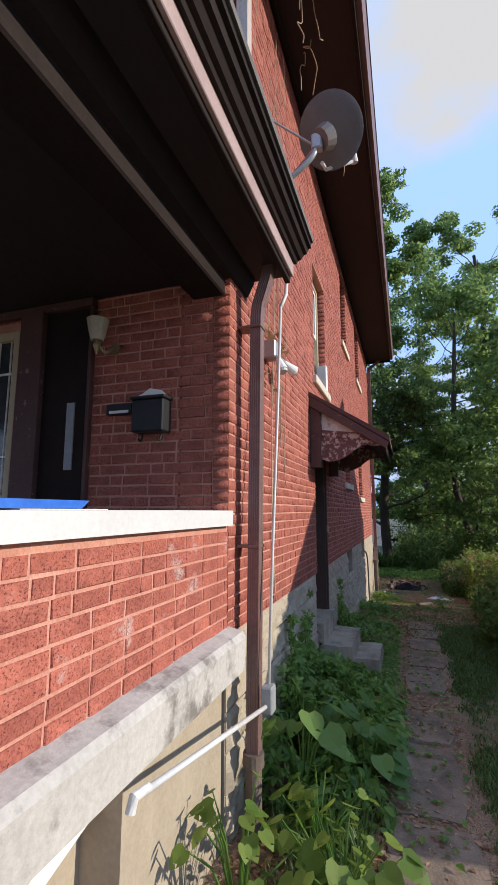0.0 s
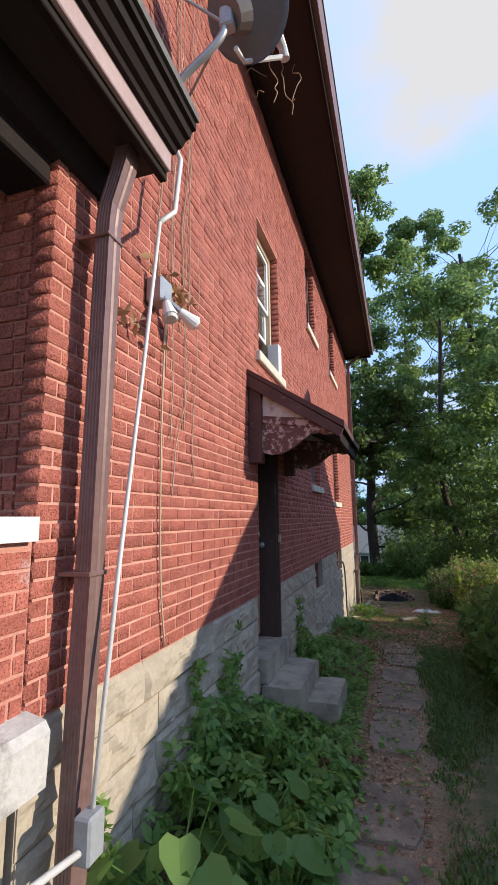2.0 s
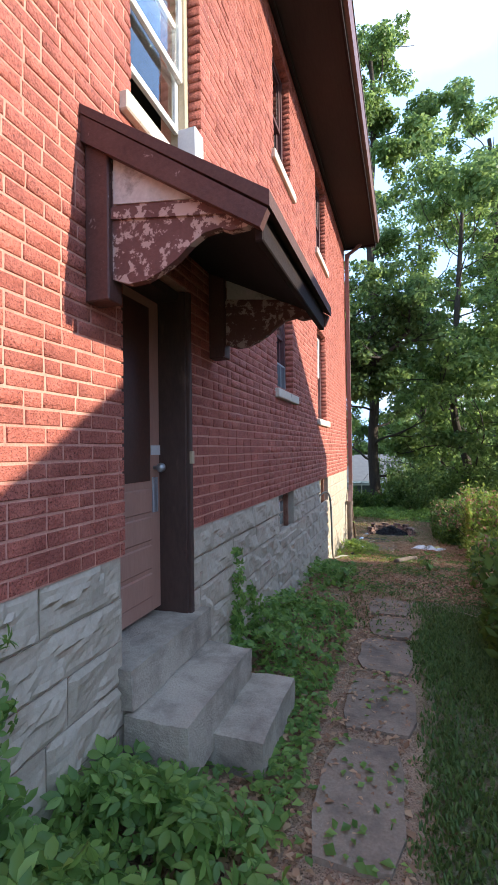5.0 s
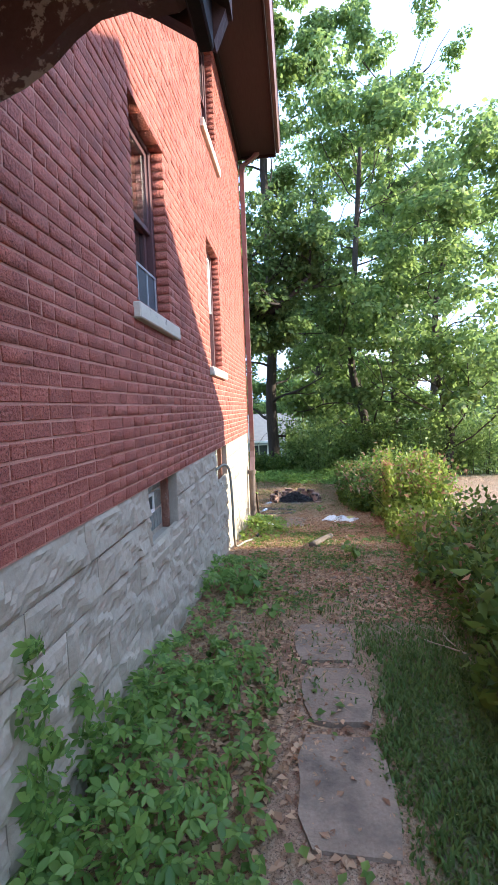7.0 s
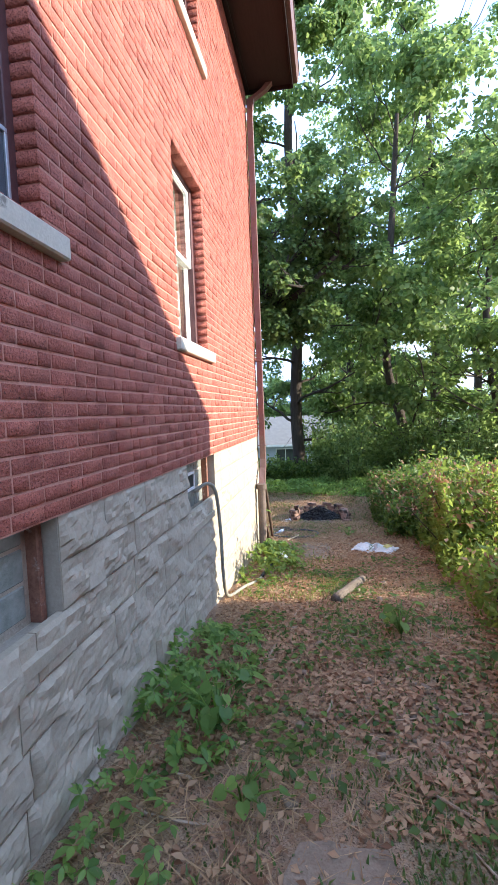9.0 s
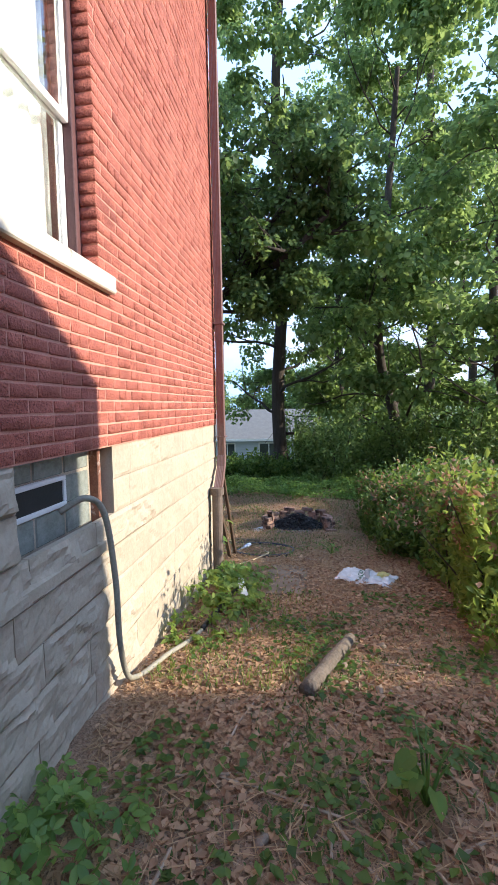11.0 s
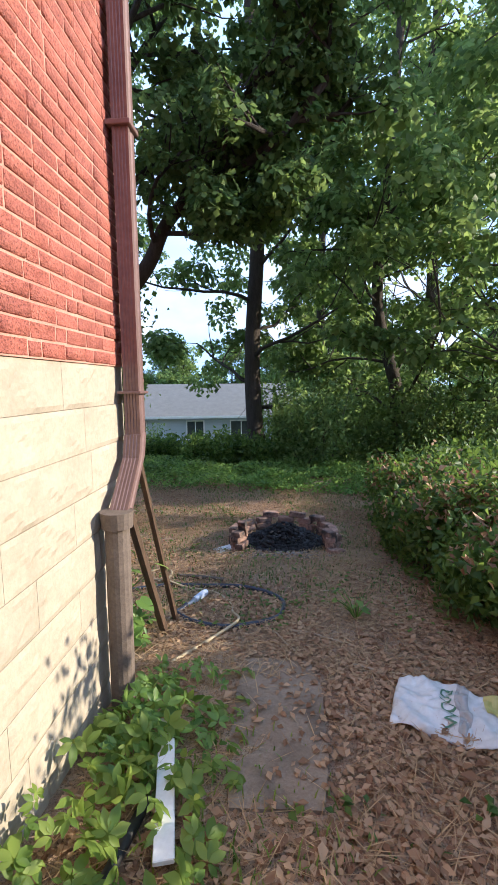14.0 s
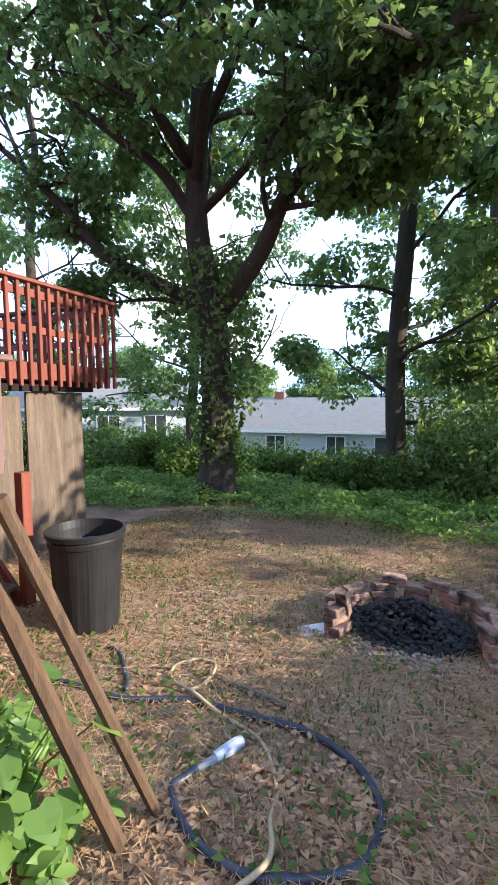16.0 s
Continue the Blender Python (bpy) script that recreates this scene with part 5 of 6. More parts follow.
strand("grey_hose", "grey hose hanging from the basement window and along the foundation", "hose",
       [(-1.10, 11.55, 0.80), (-0.99, 11.62, 0.86), (-0.94, 11.72, 0.75), (-0.93, 11.80, 0.35), (-0.93, 11.82, 0.0), (-0.93, 11.90, -0.26), on(-0.92, 12.03, 0.03), on(-0.86, 12.15, 0.05), on(-0.82, 12.36, 0.05), on(-0.76, 12.65, 0.03), on(-0.72, 12.95, 0.02)], 0.017, M_HOSE_GREY)
strand("edging_pipe", "black plastic pipe lying in the weeds by the foundation", "pipe", [on(-0.72, 12.9, 0.04), on(-0.69, 13.26, 0.04), on(-0.655, 13.60, 0.04), on(-0.62, 13.9, 0.03)], 0.022, M_BLACK)
strand("garden_hose", "dark blue garden hose coiled in a wide loop on the soil", "hose",
       [on(-2.15, 16.0), on(-1.84, 16.03), on(-1.51, 16.04), on(-1.19, 16.185), on(-0.86, 16.205), on(-0.527, 16.215), on(-0.285, 16.11), on(-0.144, 15.945), on(-0.114, 15.78), on(-0.168, 15.586), on(-0.381, 15.444), on(-0.57, 15.41), on(-0.764, 15.476), on(-0.916, 15.61), on(-0.90, 15.70), on(-0.876, 15.75, 0.03)], 0.019, M_HOSE, 10)
strand("garden_hose", "short dark hose end beside the trash bin", "hose", [on(-2.0, 16.50), on(-1.85, 16.44), on(-1.73, 16.33), on(-1.60, 16.20), on(-1.53, 16.10, 0.03)], 0.015, M_HOSE)
strand("tan_hose", "thin tan hose looped on the soil", "hose",
       [on(-0.78, 14.90, 0.02), on(-0.60, 15.20, 0.02), on(-0.44, 15.443, 0.05), on(-0.50, 15.65, 0.02), on(-0.53, 15.80), on(-0.70, 16.05), on(-0.98, 16.16), on(-1.17, 16.22, 0.05), on(-1.36, 16.32), on(-1.44, 16.45), on(-1.38, 16.60), on(-1.25, 16.62), on(-1.19, 16.50), on(-1.19, 16.33), on(-1.24, 16.22, 0.04)], 0.011, M_HOSE_TAN, 10)
strand("burnt_stick", "charred stick lying beside the looped hose", "stick", [on(-1.12, 16.45, 0.02), on(-0.9, 16.42, 0.02), on(-0.67, 16.37, 0.02)], 0.018, M_LOG)
noz = thing("hose_nozzle", "blue and grey hose nozzle on the ground", "nozzle", at=on(-0.8, 15.9))
g = gz(-0.8, 15.9)
under(noz, part("grip", tube(bmesh.new(), [(-0.88, 15.74, g + 0.03), (-0.82, 15.84, g + 0.04)], [0.016, 0.022], 10), M_GREYPLASTIC), part("head", tube(bmesh.new(), [(-0.83, 15.83, g + 0.04), (-0.78, 15.93, g + 0.045), (-0.76, 15.97, g + 0.045)], [0.026, 0.030, 0.024], 10), surface("pale_blue_plastic", (0.35, 0.42, 0.55), (0.5, 0.56, 0.68), 6, 0.4, 0.1, 40)))
M_VINE = surface("dry_vine", (0.30, 0.22, 0.15), (0.50, 0.40, 0.30), 12, 0.9, 0.3, 60)
rv = random.Random(12)


def wall_vine(label, start, rise, wander, r, steps=9):
    p = Vector(start)
    pts = [p.copy()]
    for k in range(steps):
        p = p + Vector((rv.uniform(-0.004, 0.012), rv.uniform(-wander, wander), rise / steps))
        p.x = max(p.x, WX + 0.008)
        pts.append(p.copy())
    return strand("wall_vine", label, "vine", pts, [r * (1 - 0.6 * k / (steps * 5)) for k in range(steps * 5 + 1)], M_VINE, 5, 5)


for y0, z0, rise in ((3.95, 2.2, 4.0), (4.12, 2.3, 2.4), (3.80, 3.1, 2.6), (4.28, 2.0, 1.6), (4.0, 4.2, 2.1), (3.45, 3.4, 2.6), (3.88, 2.6, 3.4), (4.05, 2.9, 3.2), (3.98, 1.9, 1.3), (4.18, 3.0, 2.8)):
    wall_vine("dry leafless vine stem climbing the brick wall", (WX + 0.012, y0, z0), rise, 0.06, 0.004)
for k in range(9):
    y = rv.uniform(3.2, 6.2)
    x = rv.uniform(-0.9, -0.4)
    pts = [Vector((x, y, TOPZ - 0.002))]
    for j in range(6):
        pts.append(pts[-1] + Vector((rv.uniform(-.07, .07), rv.uniform(-.12, .12), -rv.uniform(0.02, 0.14))))
    strand("hanging_vine", "dry vine strand hanging from the soffit", "vine", pts, 0.005, M_VINE, 5, 5)
strand("thin_cord", "thin pale cord running down the brick wall", "cord", [(-0.985, 3.86, 2.9), (-0.985, 3.84, 2.2), (-0.985, 3.86, 1.5), (-0.985, 3.92, 1.12)], 0.005, M_TAN, 6, 6)
rng = np.random.default_rng(71)
C = np.concatenate([np.array([-0.95, 3.9, 3.1]) + rng.normal(size=(45, 3)) * np.array([0.02, 0.16, 0.06]), np.array([-0.95, 3.5, 2.72]) + rng.normal(size=(18, 3)) * np.array([0.02, 0.09, 0.04])])
tagged(leaves("dry_leaves", C, 0.07, M_STRAW, None, rng, 0.8), "withered tan leaves on the wall vine", "dry leaves", kind="stuff")

# ---- path slabs ----
rs = random.Random(5)
for k, (x0, x1, y0, y1) in enumerate([(-0.22, 0.26, 2.6, 3.5), (-0.24, 0.24, 3.56, 4.45), (-0.22, 0.25, 4.52, 5.1), (-0.12, 0.27, 5.55, 6.38), (-0.10, 0.33, 6.5, 7.15), (-0.08, 0.33, 7.3, 7.95), (-0.05, 0.34, 8.05, 8.6), (-0.10, 0.32, 8.68, 9.25), (-0.36, 0.10, 13.9, 15.0)]):
    z = gz((x0 + x1) / 2, (y0 + y1) / 2)
    bm = bmesh.new()
    n = 14
    out = []
    for q in range(n):
        a = 2 * math.pi * q / n
        sq = 1 / max(abs(math.cos(a)), abs(math.sin(a))) ** 0.95
        w = 1 + rs.uniform(-0.05, 0.02)
        out.append(((x0 + x1) / 2 + (x1 - x0) / 2 * math.cos(a) * sq * w, (y0 + y1) / 2 + (y1 - y0) / 2 * math.sin(a) * sq * w))
    prism(bm, out, "z", -0.06, 0.0)
    o = part("path_slab", bm, M_PATH)
    o.location = (0, 0, z + 0.022)
    o.rotation_euler = (0, 0, 0)
    o.data.transform(Matrix.Translation((-(x0 + x1) / 2, -(y0 + y1) / 2, 0)))
    o.location = ((x0 + x1) / 2, (y0 + y1) / 2, z + (0.022 if y1 < 12 else 0.010))
    slope = (gz(0, y1) - gz(0, y0)) / (y1 - y0)
    o.rotation_euler = (math.atan(slope), rs.uniform(-0.015, 0.015), 0)
    tagged(o, "worn grey concrete path slab sunk in the soil", "path slab", "path slabs")

# ---- yard: deck, bin, fire pit, poles, bag ----
deck = thing("deck", "red-stained wooden deck with picket rails on a plywood-clad base", "deck", at=(-6, 17, -0.9))
DX1, DY1 = -4.08, 19.1
P = [part("floor", boxed(-9.0, DX1 - 0.04, BY + 0.02, DY1 - 0.04, 1.14, 1.18, 0), M_REDWOOD), part("rim_joist", boxed(DX1 - 0.045, DX1, BY + 0.02, DY1, 1.08, 1.27, 0.004), M_REDWOOD),
     part("rim_joist", boxed(-9.0, DX1 - 0.05, DY1 - 0.045, DY1, 1.08, 1.27, 0.004), M_REDWOOD),
     part("cap_rail", boxed(DX1 - 0.06, DX1 + 0.08, BY + 0.02, DY1 + 0.08, 2.10, 2.14, 0.006), M_REDWOOD), part("cap_rail", boxed(-9.0, DX1 - 0.06, DY1 - 0.06, DY1 + 0.08, 2.10, 2.14, 0.006), M_REDWOOD),
     part("rail", boxed(DX1 - 0.03, DX1 + 0.005, BY + 0.02, DY1, 1.96, 2.05, 0.004), M_REDWOOD), part("rail", boxed(-9.0, DX1 - 0.03, DY1 - 0.03, DY1 + 0.005, 1.96, 2.05, 0.004), M_REDWOOD),
     part("rail", boxed(DX1 - 0.03, DX1 + 0.005, BY + 0.02, DY1, 1.58, 1.66, 0.004), M_REDWOOD), part("rail", boxed(-9.0, DX1 - 0.03, DY1 - 0.03, DY1 + 0.005, 1.58, 1.66, 0.004), M_REDWOOD)]
under(deck, *P)
pk = boxed(-0.02, 0.02, -0.02, 0.02, 0, 1.09, 0.004)
first = part("picket", pk, M_REDWOOD)
data = first.data
bpy.data.objects.remove(first)
spots = [(DX1 + 0.03, BY + 0.3 + k * 0.135) for k in range(30)] + [(DX1 - 0.1 - k * 0.135, DY1 + 0.03) for k in range(35)]
for x, y in spots:
    o = new("picket", data)
    o.location = (x, y, 1.01)
    under(deck, o)
for x, y in ((DX1 - 0.6, DY1 - 0.5), (DX1 - 0.6, 16.4), (-8.5, DY1 - 0.09)):
    under(deck, part("post", boxed(x - 0.05, x + 0.05, y - 0.05, y + 0.05, -1.2, 2.10, 0.006), M_REDWOOD))
for a, b, top, dx in ((17.90, 18.76, 0.95, 0.0), (17.0, 17.88, 0.90, -0.06)):
    under(deck, part("plywood_sheet", slab(-4.30 + dx, -4.27 + dx, a, b, -1.0, top, seed=a, rough=0.008), M_PLY, label="weathered plywood sheet"))
under(deck, part("beam", boxed(-4.4, -4.2, BY + 0.3, DY1 - 0.2, 0.96, 1.07, 0), M_BROWN))

st = thing("deck_stairs", "weathered red wooden deck stairs with a square newel post", "stairs", at=(-3.5, 16.8, -0.9))
P = [part("newel_post", boxed(-3.12, -3.03, 16.75, 16.84, -0.95, 0.28, 0.006), M_REDWOOD)]
for k in range(5):
    P.append(part("tread", boxed(-3.45 - k * 0.26, -3.15 - k * 0.26 + 0.06, 15.75, 16.72, -0.68 + k * 0.19, -0.64 + k * 0.19, 0.006), M_POLE))
P.append(part("stringer", prism(bmesh.new(), [(-3.1, -0.95), (-3.1, -0.70), (-4.1, 0.30), (-4.3, 0.30), (-4.3, 0.0), (-3.35, -0.95)], "y", 16.72, 16.76), M_REDWOOD))
under(st, *P)

cx, cy = -2.36, 16.72
g = gz(cx, cy)
bn = thing("trash_bin", "open black ribbed plastic trash bin on the soil", "trash bin", at=(cx, cy, g))
bm = bmesh.new()
prof = [(0.205, 0.0), (0.215, 0.02), (0.262, 0.66), (0.272, 0.665), (0.275, 0.70), (0.268, 0.71), (0.285, 0.72), (0.288, 0.755), (0.268, 0.76), (0.258, 0.70), (0.20, 0.03)]
rings = []
for r, z in prof:
    rings.append([bm.verts.new(((r + (0.006 if (k // 2) % 2 and 0.015 < z < 0.66 else 0)) * math.cos(2 * math.pi * k / 48), (r + (0.006 if (k // 2) % 2 and 0.015 < z < 0.66 else 0)) * math.sin(2 * math.pi * k / 48), z)) for k in range(48)])
for a, b in zip(rings, rings[1:]):
    for k in range(48):
        bm.faces.new((a[k], a[(k + 1) % 48], b[(k + 1) % 48], b[k]))
bm.faces.new(list(reversed(rings[0])))
bm.faces.new(rings[-1])
part("body", bm, M_BLACK, bn)
part("water", tube(bmesh.new(), [(0, 0, 0.60), (0, 0, 0.62)], 0.245, 32), surface("murky_water", (0.10, 0.11, 0.12), (0.16, 0.17, 0.18), 6, 0.15, 0.1, 30, spec=0.8), bn, "murky rain water")

pit = thing("fire_pit", "rough brick fire pit full of black charcoal and ash", "fire pit", at=(-0.15, 17.8, -0.94))
rp = random.Random(8)
GP = -0.925
def pit_brick(x, y, z, rz, tilt=0.0, lean=0.0):
    me = pit_mesh
    o = new("brick", me)
    o.matrix_basis = pose(x, y, z, tilt, lean, rz)
    under(pit, o)
b0 = bmesh.new()
add_box(b0, -0.10, 0.10, -0.048, 0.048, 0, 0.06, 0.006)
tmp = part("brick", b0, M_PITBRICK)
pit_mesh = tmp.data
bpy.data.objects.remove(tmp)
for k in range(4):
    pit_brick(-0.62 + rp.uniform(-.02, .02), 17.42 + rp.uniform(-.02, .02), GP + k * 0.064, 70 + rp.uniform(-12, 12))
    pit_brick(0.40 + rp.uniform(-.02, .02), 17.50 + rp.uniform(-.02, .02), GP + k * 0.064, 105 + rp.uniform(-12, 12))
pit_brick(-0.60, 17.44, GP + 0.256, 75, 0, 70)
for f in np.linspace(0, 1, 9):
    a = math.pi * (1.10 - 1.22 * f)
    x, y = -0.12 + 0.60 * math.cos(a), 17.68 + 0.52 * math.sin(a)
    for k in range(3):
        pit_brick(x + rp.uniform(-.015, .015), y + rp.uniform(-.015, .015), GP + 0.01 + k * 0.064, math.degrees(a) + 90 + rp.uniform(-10, 10), 0, rp.uniform(-4, 4))


for x, y, z, rz, tilt, lean in ((-0.30, 18.19, GP + 0.205, 8, 4, 3), (0.05, 18.17, GP + 0.205, -12, -5, 4), (0.30, 18.02, GP + 0.205, -48, 6, -6), (0.46, 17.38, GP + 0.01, 20, 0, 8)):
    pit_brick(x, y, z, rz, tilt, lean)


def lumps(name, label, cat, cx, cy, rx, ry, n, s0, s1, material, seed, height=0.05):
    """A heap of small broken lumps."""
    r = np.random.default_rng(seed)
    base = np.array([(-1, -1, -1), (1, -1, -1), (1, 1, -1), (-1, 1, -1), (-1, -1, 1), (1, -1, 1), (1, 1, 1), (-1, 1, 1)], float)
    quad = np.array([(0, 3, 2, 1), (4, 5, 6, 7), (0, 1, 5, 4), (1, 2, 6, 5), (2, 3, 7, 6), (3, 0, 4, 7)])
    V, F = [], []
    for k in range(n):
        a, d = r.uniform(0, 6.28), math.sqrt(r.uniform(0, 1))
        x, y = cx + rx * d * math.cos(a), cy + ry * d * math.sin(a)
        s = r.uniform(s0, s1)
        sc = np.array([s * r.uniform(0.6, 2.2), s * r.uniform(0.5, 1.2), s * r.uniform(0.3, 0.8)])
        m = np.array(Euler((r.uniform(-.5, .5), r.uniform(-.5, .5), r.uniform(0, 6.28))).to_matrix())
        v = (base * sc + r.normal(size=(8, 3)) * s * 0.18) @ m.T + np.array([x, y, gz(x, y) + sc[2] * 0.6 + height * (1 - d) * r.uniform(0, 1.4)])
        F += (quad + 8 * k).tolist()
        V.append(v)
    o = arrays(name, np.concatenate(V), F, material)
    return tagged(o, label, cat, kind="stuff")


lumps("charcoal", "black charcoal and burnt wood heaped in the fire pit", "charcoal", -0.12, 17.75, 0.50, 0.42, 2200, 0.007, 0.022, M_CHAR, 81, 0.20)
lumps("ash", "pale ash and rubble spilled before the fire pit", "ash", -0.15, 17.32, 0.58, 0.20, 900, 0.003, 0.013, M_ASH, 82, 0.02)
lumps("rubble", "small broken stones on the path edge", "rubble", 0.45, 12.5, 0.35, 0.9, 26, 0.010, 0.03, M_PATH, 83, 0.0)
lumps("rubble", "small broken stones and chips on the soil", "rubble", 0.2, 10.3, 0.5, 1.2, 60, 0.008, 0.022, M_PATH, 84, 0.0)
bm = bmesh.new()
add_box(bm, -0.12, 0.10, -0.07, 0.07, -0.004, 0.012, 0.003)
o = part("broken_slab", bm, M_WHITE)
o.matrix_basis = pose(-0.80, 17.42, gz(-0.8, 17.4) + 0.01, 6, -8, 25)
tagged(o, "broken pale slab beside the fire pit", "slab")

for label, a, b, r in (("long weathered wooden pole leaning on the house corner", (-0.90, 15.50, -0.74), (-0.955, 14.935, 0.62), 0.022), ("thick weathered wooden post leaning on the house corner", (-0.935, 15.33, -0.74), (-1.07, 14.965, 0.42), 0.030)):
    a, b = Vector(a), Vector(b)
    bm = tube(bmesh.new(), [a, a.lerp(b, 0.3), a.lerp(b, 0.7), b], [r, r * 1.03, r * 0.97, r], 7)
    tagged(part("wooden_pole", bm, M_POLE), label, "pole", "leaning poles")
o = part("log", tube(bmesh.new(), curve_pts([on(0.13, 11.97, 0.04), on(0.29, 12.40, 0.05), on(0.45, 12.82, 0.05)], 5), [0.05, 0.052, 0.05, 0.047, 0.05, 0.048, 0.05, 0.046, 0.045, 0.044, 0.04], 10), M_LOG, smooth=True)
tagged(o, "dark rotting log on the leaf litter", "log")
bm = boxed(-0.035, 0.035, -0.36, 0.36, 0, 0.02, 0.003)
o = part("white_board", bm, M_WHITE)
o.matrix_basis = pose(-0.57, 13.98, gz(-0.57, 13.98) + 0.05, -5, 0, 14)
tagged(o, "narrow white board lying in the weeds", "board")


def bag_height(x, y):
    e = 1 - max(abs(x / 0.62), abs(y / 0.40)) * 2
    fold = abs(noise.noise((x * 6 + y * 3, y * 7, 4)))
    return 0.035 * max(0, e) ** 0.5 + 0.07 * fold + 0.03 * abs(noise.noise((x * 17, y * 17, 7))) + 0.012


def crumpled_bag():
    bm = bmesh.new()
    bmesh.ops.create_grid(bm, x_segments=46, y_segments=34, size=0.5)
    for v in bm.verts:
        x, y = v.co.x * 0.62, v.co.y * 0.40
        rag = 0.05 * noise.noise((y * 6, x * 6, 1))
        v.co = Vector((x + rag, y + 0.05 * noise.noise((x * 6, y * 6, 2)), bag_height(x, y)))
    bmesh.ops.solidify(bm, geom=bm.faces[:], thickness=0.004)
    return bm


bag = thing("plastic_bag", "crumpled white plastic soil bag with green print on the ground", "plastic bag", at=on(0.75, 14.50, 0.0))
M_BAG = surface("white_plastic_film", (0.55, 0.55, 0.54), (0.74, 0.74, 0.73), 7, 0.35, 0.4, 30, stain=(0.30, 0.27, 0.22), stain_scale=6, stain_at=(0.6, 0.75))
M_GREENPRINT = surface("green_print", (0.06, 0.16, 0.10), (0.10, 0.22, 0.14), 8, 0.5, 0.1, 40)
part("film", crumpled_bag(), M_BAG, bag, smooth=True)


def on_bag(me, lift):
    for v in me.vertices:
        x, y = v.co.x, v.co.y
        v.co = (x + 0.05 * noise.noise((y * 6, x * 6, 1)), y + 0.05 * noise.noise((x * 6, y * 6, 2)), bag_height(x, y) + lift)


M_GREYPRINT = surface("grey_print", (0.30, 0.30, 0.29), (0.42, 0.41, 0.40), 8, 0.45, 0.2, 40)
M_YELLOWPRINT = surface("yellow_print", (0.42, 0.38, 0.12), (0.55, 0.50, 0.20), 8, 0.45, 0.2, 40)
for nm, mat, (x0, x1, y0, y1), tag in (("print_panel", M_GREYPRINT, (-0.02, 0.045, -0.16, 0.17), "faded grey printed panel"), ("print_panel", M_YELLOWPRINT, (0.12, 0.22, 0.02, 0.15), "faded yellow printed panel")):
    bm = bmesh.new()
    bmesh.ops.create_grid(bm, x_segments=12, y_segments=20, size=0.5)
    for v in bm.verts:
        v.co = Vector((x0 + (v.co.x + 0.5) * (x1 - x0), y0 + (v.co.y + 0.5) * (y1 - y0), 0))
    pp = part(nm, bm, mat, bag, tag)
    on_bag(pp.data, 0.004)
cu = bpy.data.curves.new("print_word", "FONT")
cu.body = "WOOD"
cu.size = 0.085
cu.resolution_u = 3
holder = bpy.data.objects.new("print_word_source", cu)
word = bpy.data.meshes.new_from_object(holder)
bpy.data.objects.remove(holder)
bm = bmesh.new()
bm.from_mesh(word)
bmesh.ops.triangulate(bm, faces=bm.faces[:])
bmesh.ops.subdivide_edges(bm, edges=bm.edges[:], cuts=2, use_grid_fill=True)
bmesh.ops.transform(bm, matrix=pose(-0.03, -0.15, 0, 0, 0, 90), verts=bm.verts[:])
pw = part("print_word", bm, M_GREENPRINT, bag, "dark green printed word")
on_bag(pw.data, 0.007)
bag.rotation_euler = (0, 0, radians(-20))

# ---- weeds, creeper, grass, litter ----
def creeper(name, label, centres, size, material, seed, up=0.75):
    """Five-fingered leaves, each finger a folded blade."""
    r = np.random.default_rng(seed)
    V, F = [], []
    for c in centres:
        c = np.array(c)
        nrm = r.normal(size=3) * 0.45
        nrm[2] += up
        nrm[0] += 0.35
        nrm /= np.linalg.norm(nrm)
        u = np.cross(nrm, r.normal(size=3))
        u /= np.linalg.norm(u)
        w = np.cross(nrm, u)
        s = size * r.uniform(0.55, 1.25)
        for ang, ln in ((-1.9, 0.62), (-0.95, 0.88), (0.0, 1.0), (0.95, 0.88), (1.9, 0.62)):
            ang += r.normal() * 0.12
            d = u * math.cos(ang) + w * math.sin(ang) - nrm * r.uniform(0.0, 0.35)
            d /= np.linalg.norm(d)
            q = np.cross(nrm, d)
            b = len(V)
            h = s * ln
            V += [c + d * h * 0.06, c + d * h * 0.34 + q * h * 0.20 + nrm * h * 0.05, c + d * h * 0.66 + q * h * 0.21 + nrm * h * 0.03, c + d * h - nrm * h * 0.12,
                  c + d * h * 0.66 - q * h * 0.21 + nrm * h * 0.03, c + d * h * 0.34 - q * h * 0.20 + nrm * h * 0.05, c + d * h * 0.55 - nrm * h * 0.02]
            F += [(b + 6, b + k, b + (k + 1) % 6) for k in range(6)]
    o = arrays(name, V, F, material)
    return tagged(o, label, "weeds", kind="stuff")


def patch(seed, x0, x1, y0, y1, n, h, rise=None, against=0.0):
    r = np.random.default_rng(seed)
    out = []
    while len(out) < n:
        x, y = r.uniform(x0, x1), r.uniform(y0, y1)
        u, v = (x - x0) / (x1 - x0), (y - y0) / (y1 - y0)
        edge = math.sin(math.pi * v) ** 0.5 * (1 - u * 0.75)
        if r.random() > edge * (0.55 + 0.9 * noise.noise((x * 3, y * 3, seed))):
            continue
        top = h * edge * (0.45 + 0.55 * r.random()) * (1 + 0.6 * noise.noise((x * 4, y * 4, seed + 5)))
        out.append((x, y, gz(x, y) + 0.02 + max(0, top)))
    return out


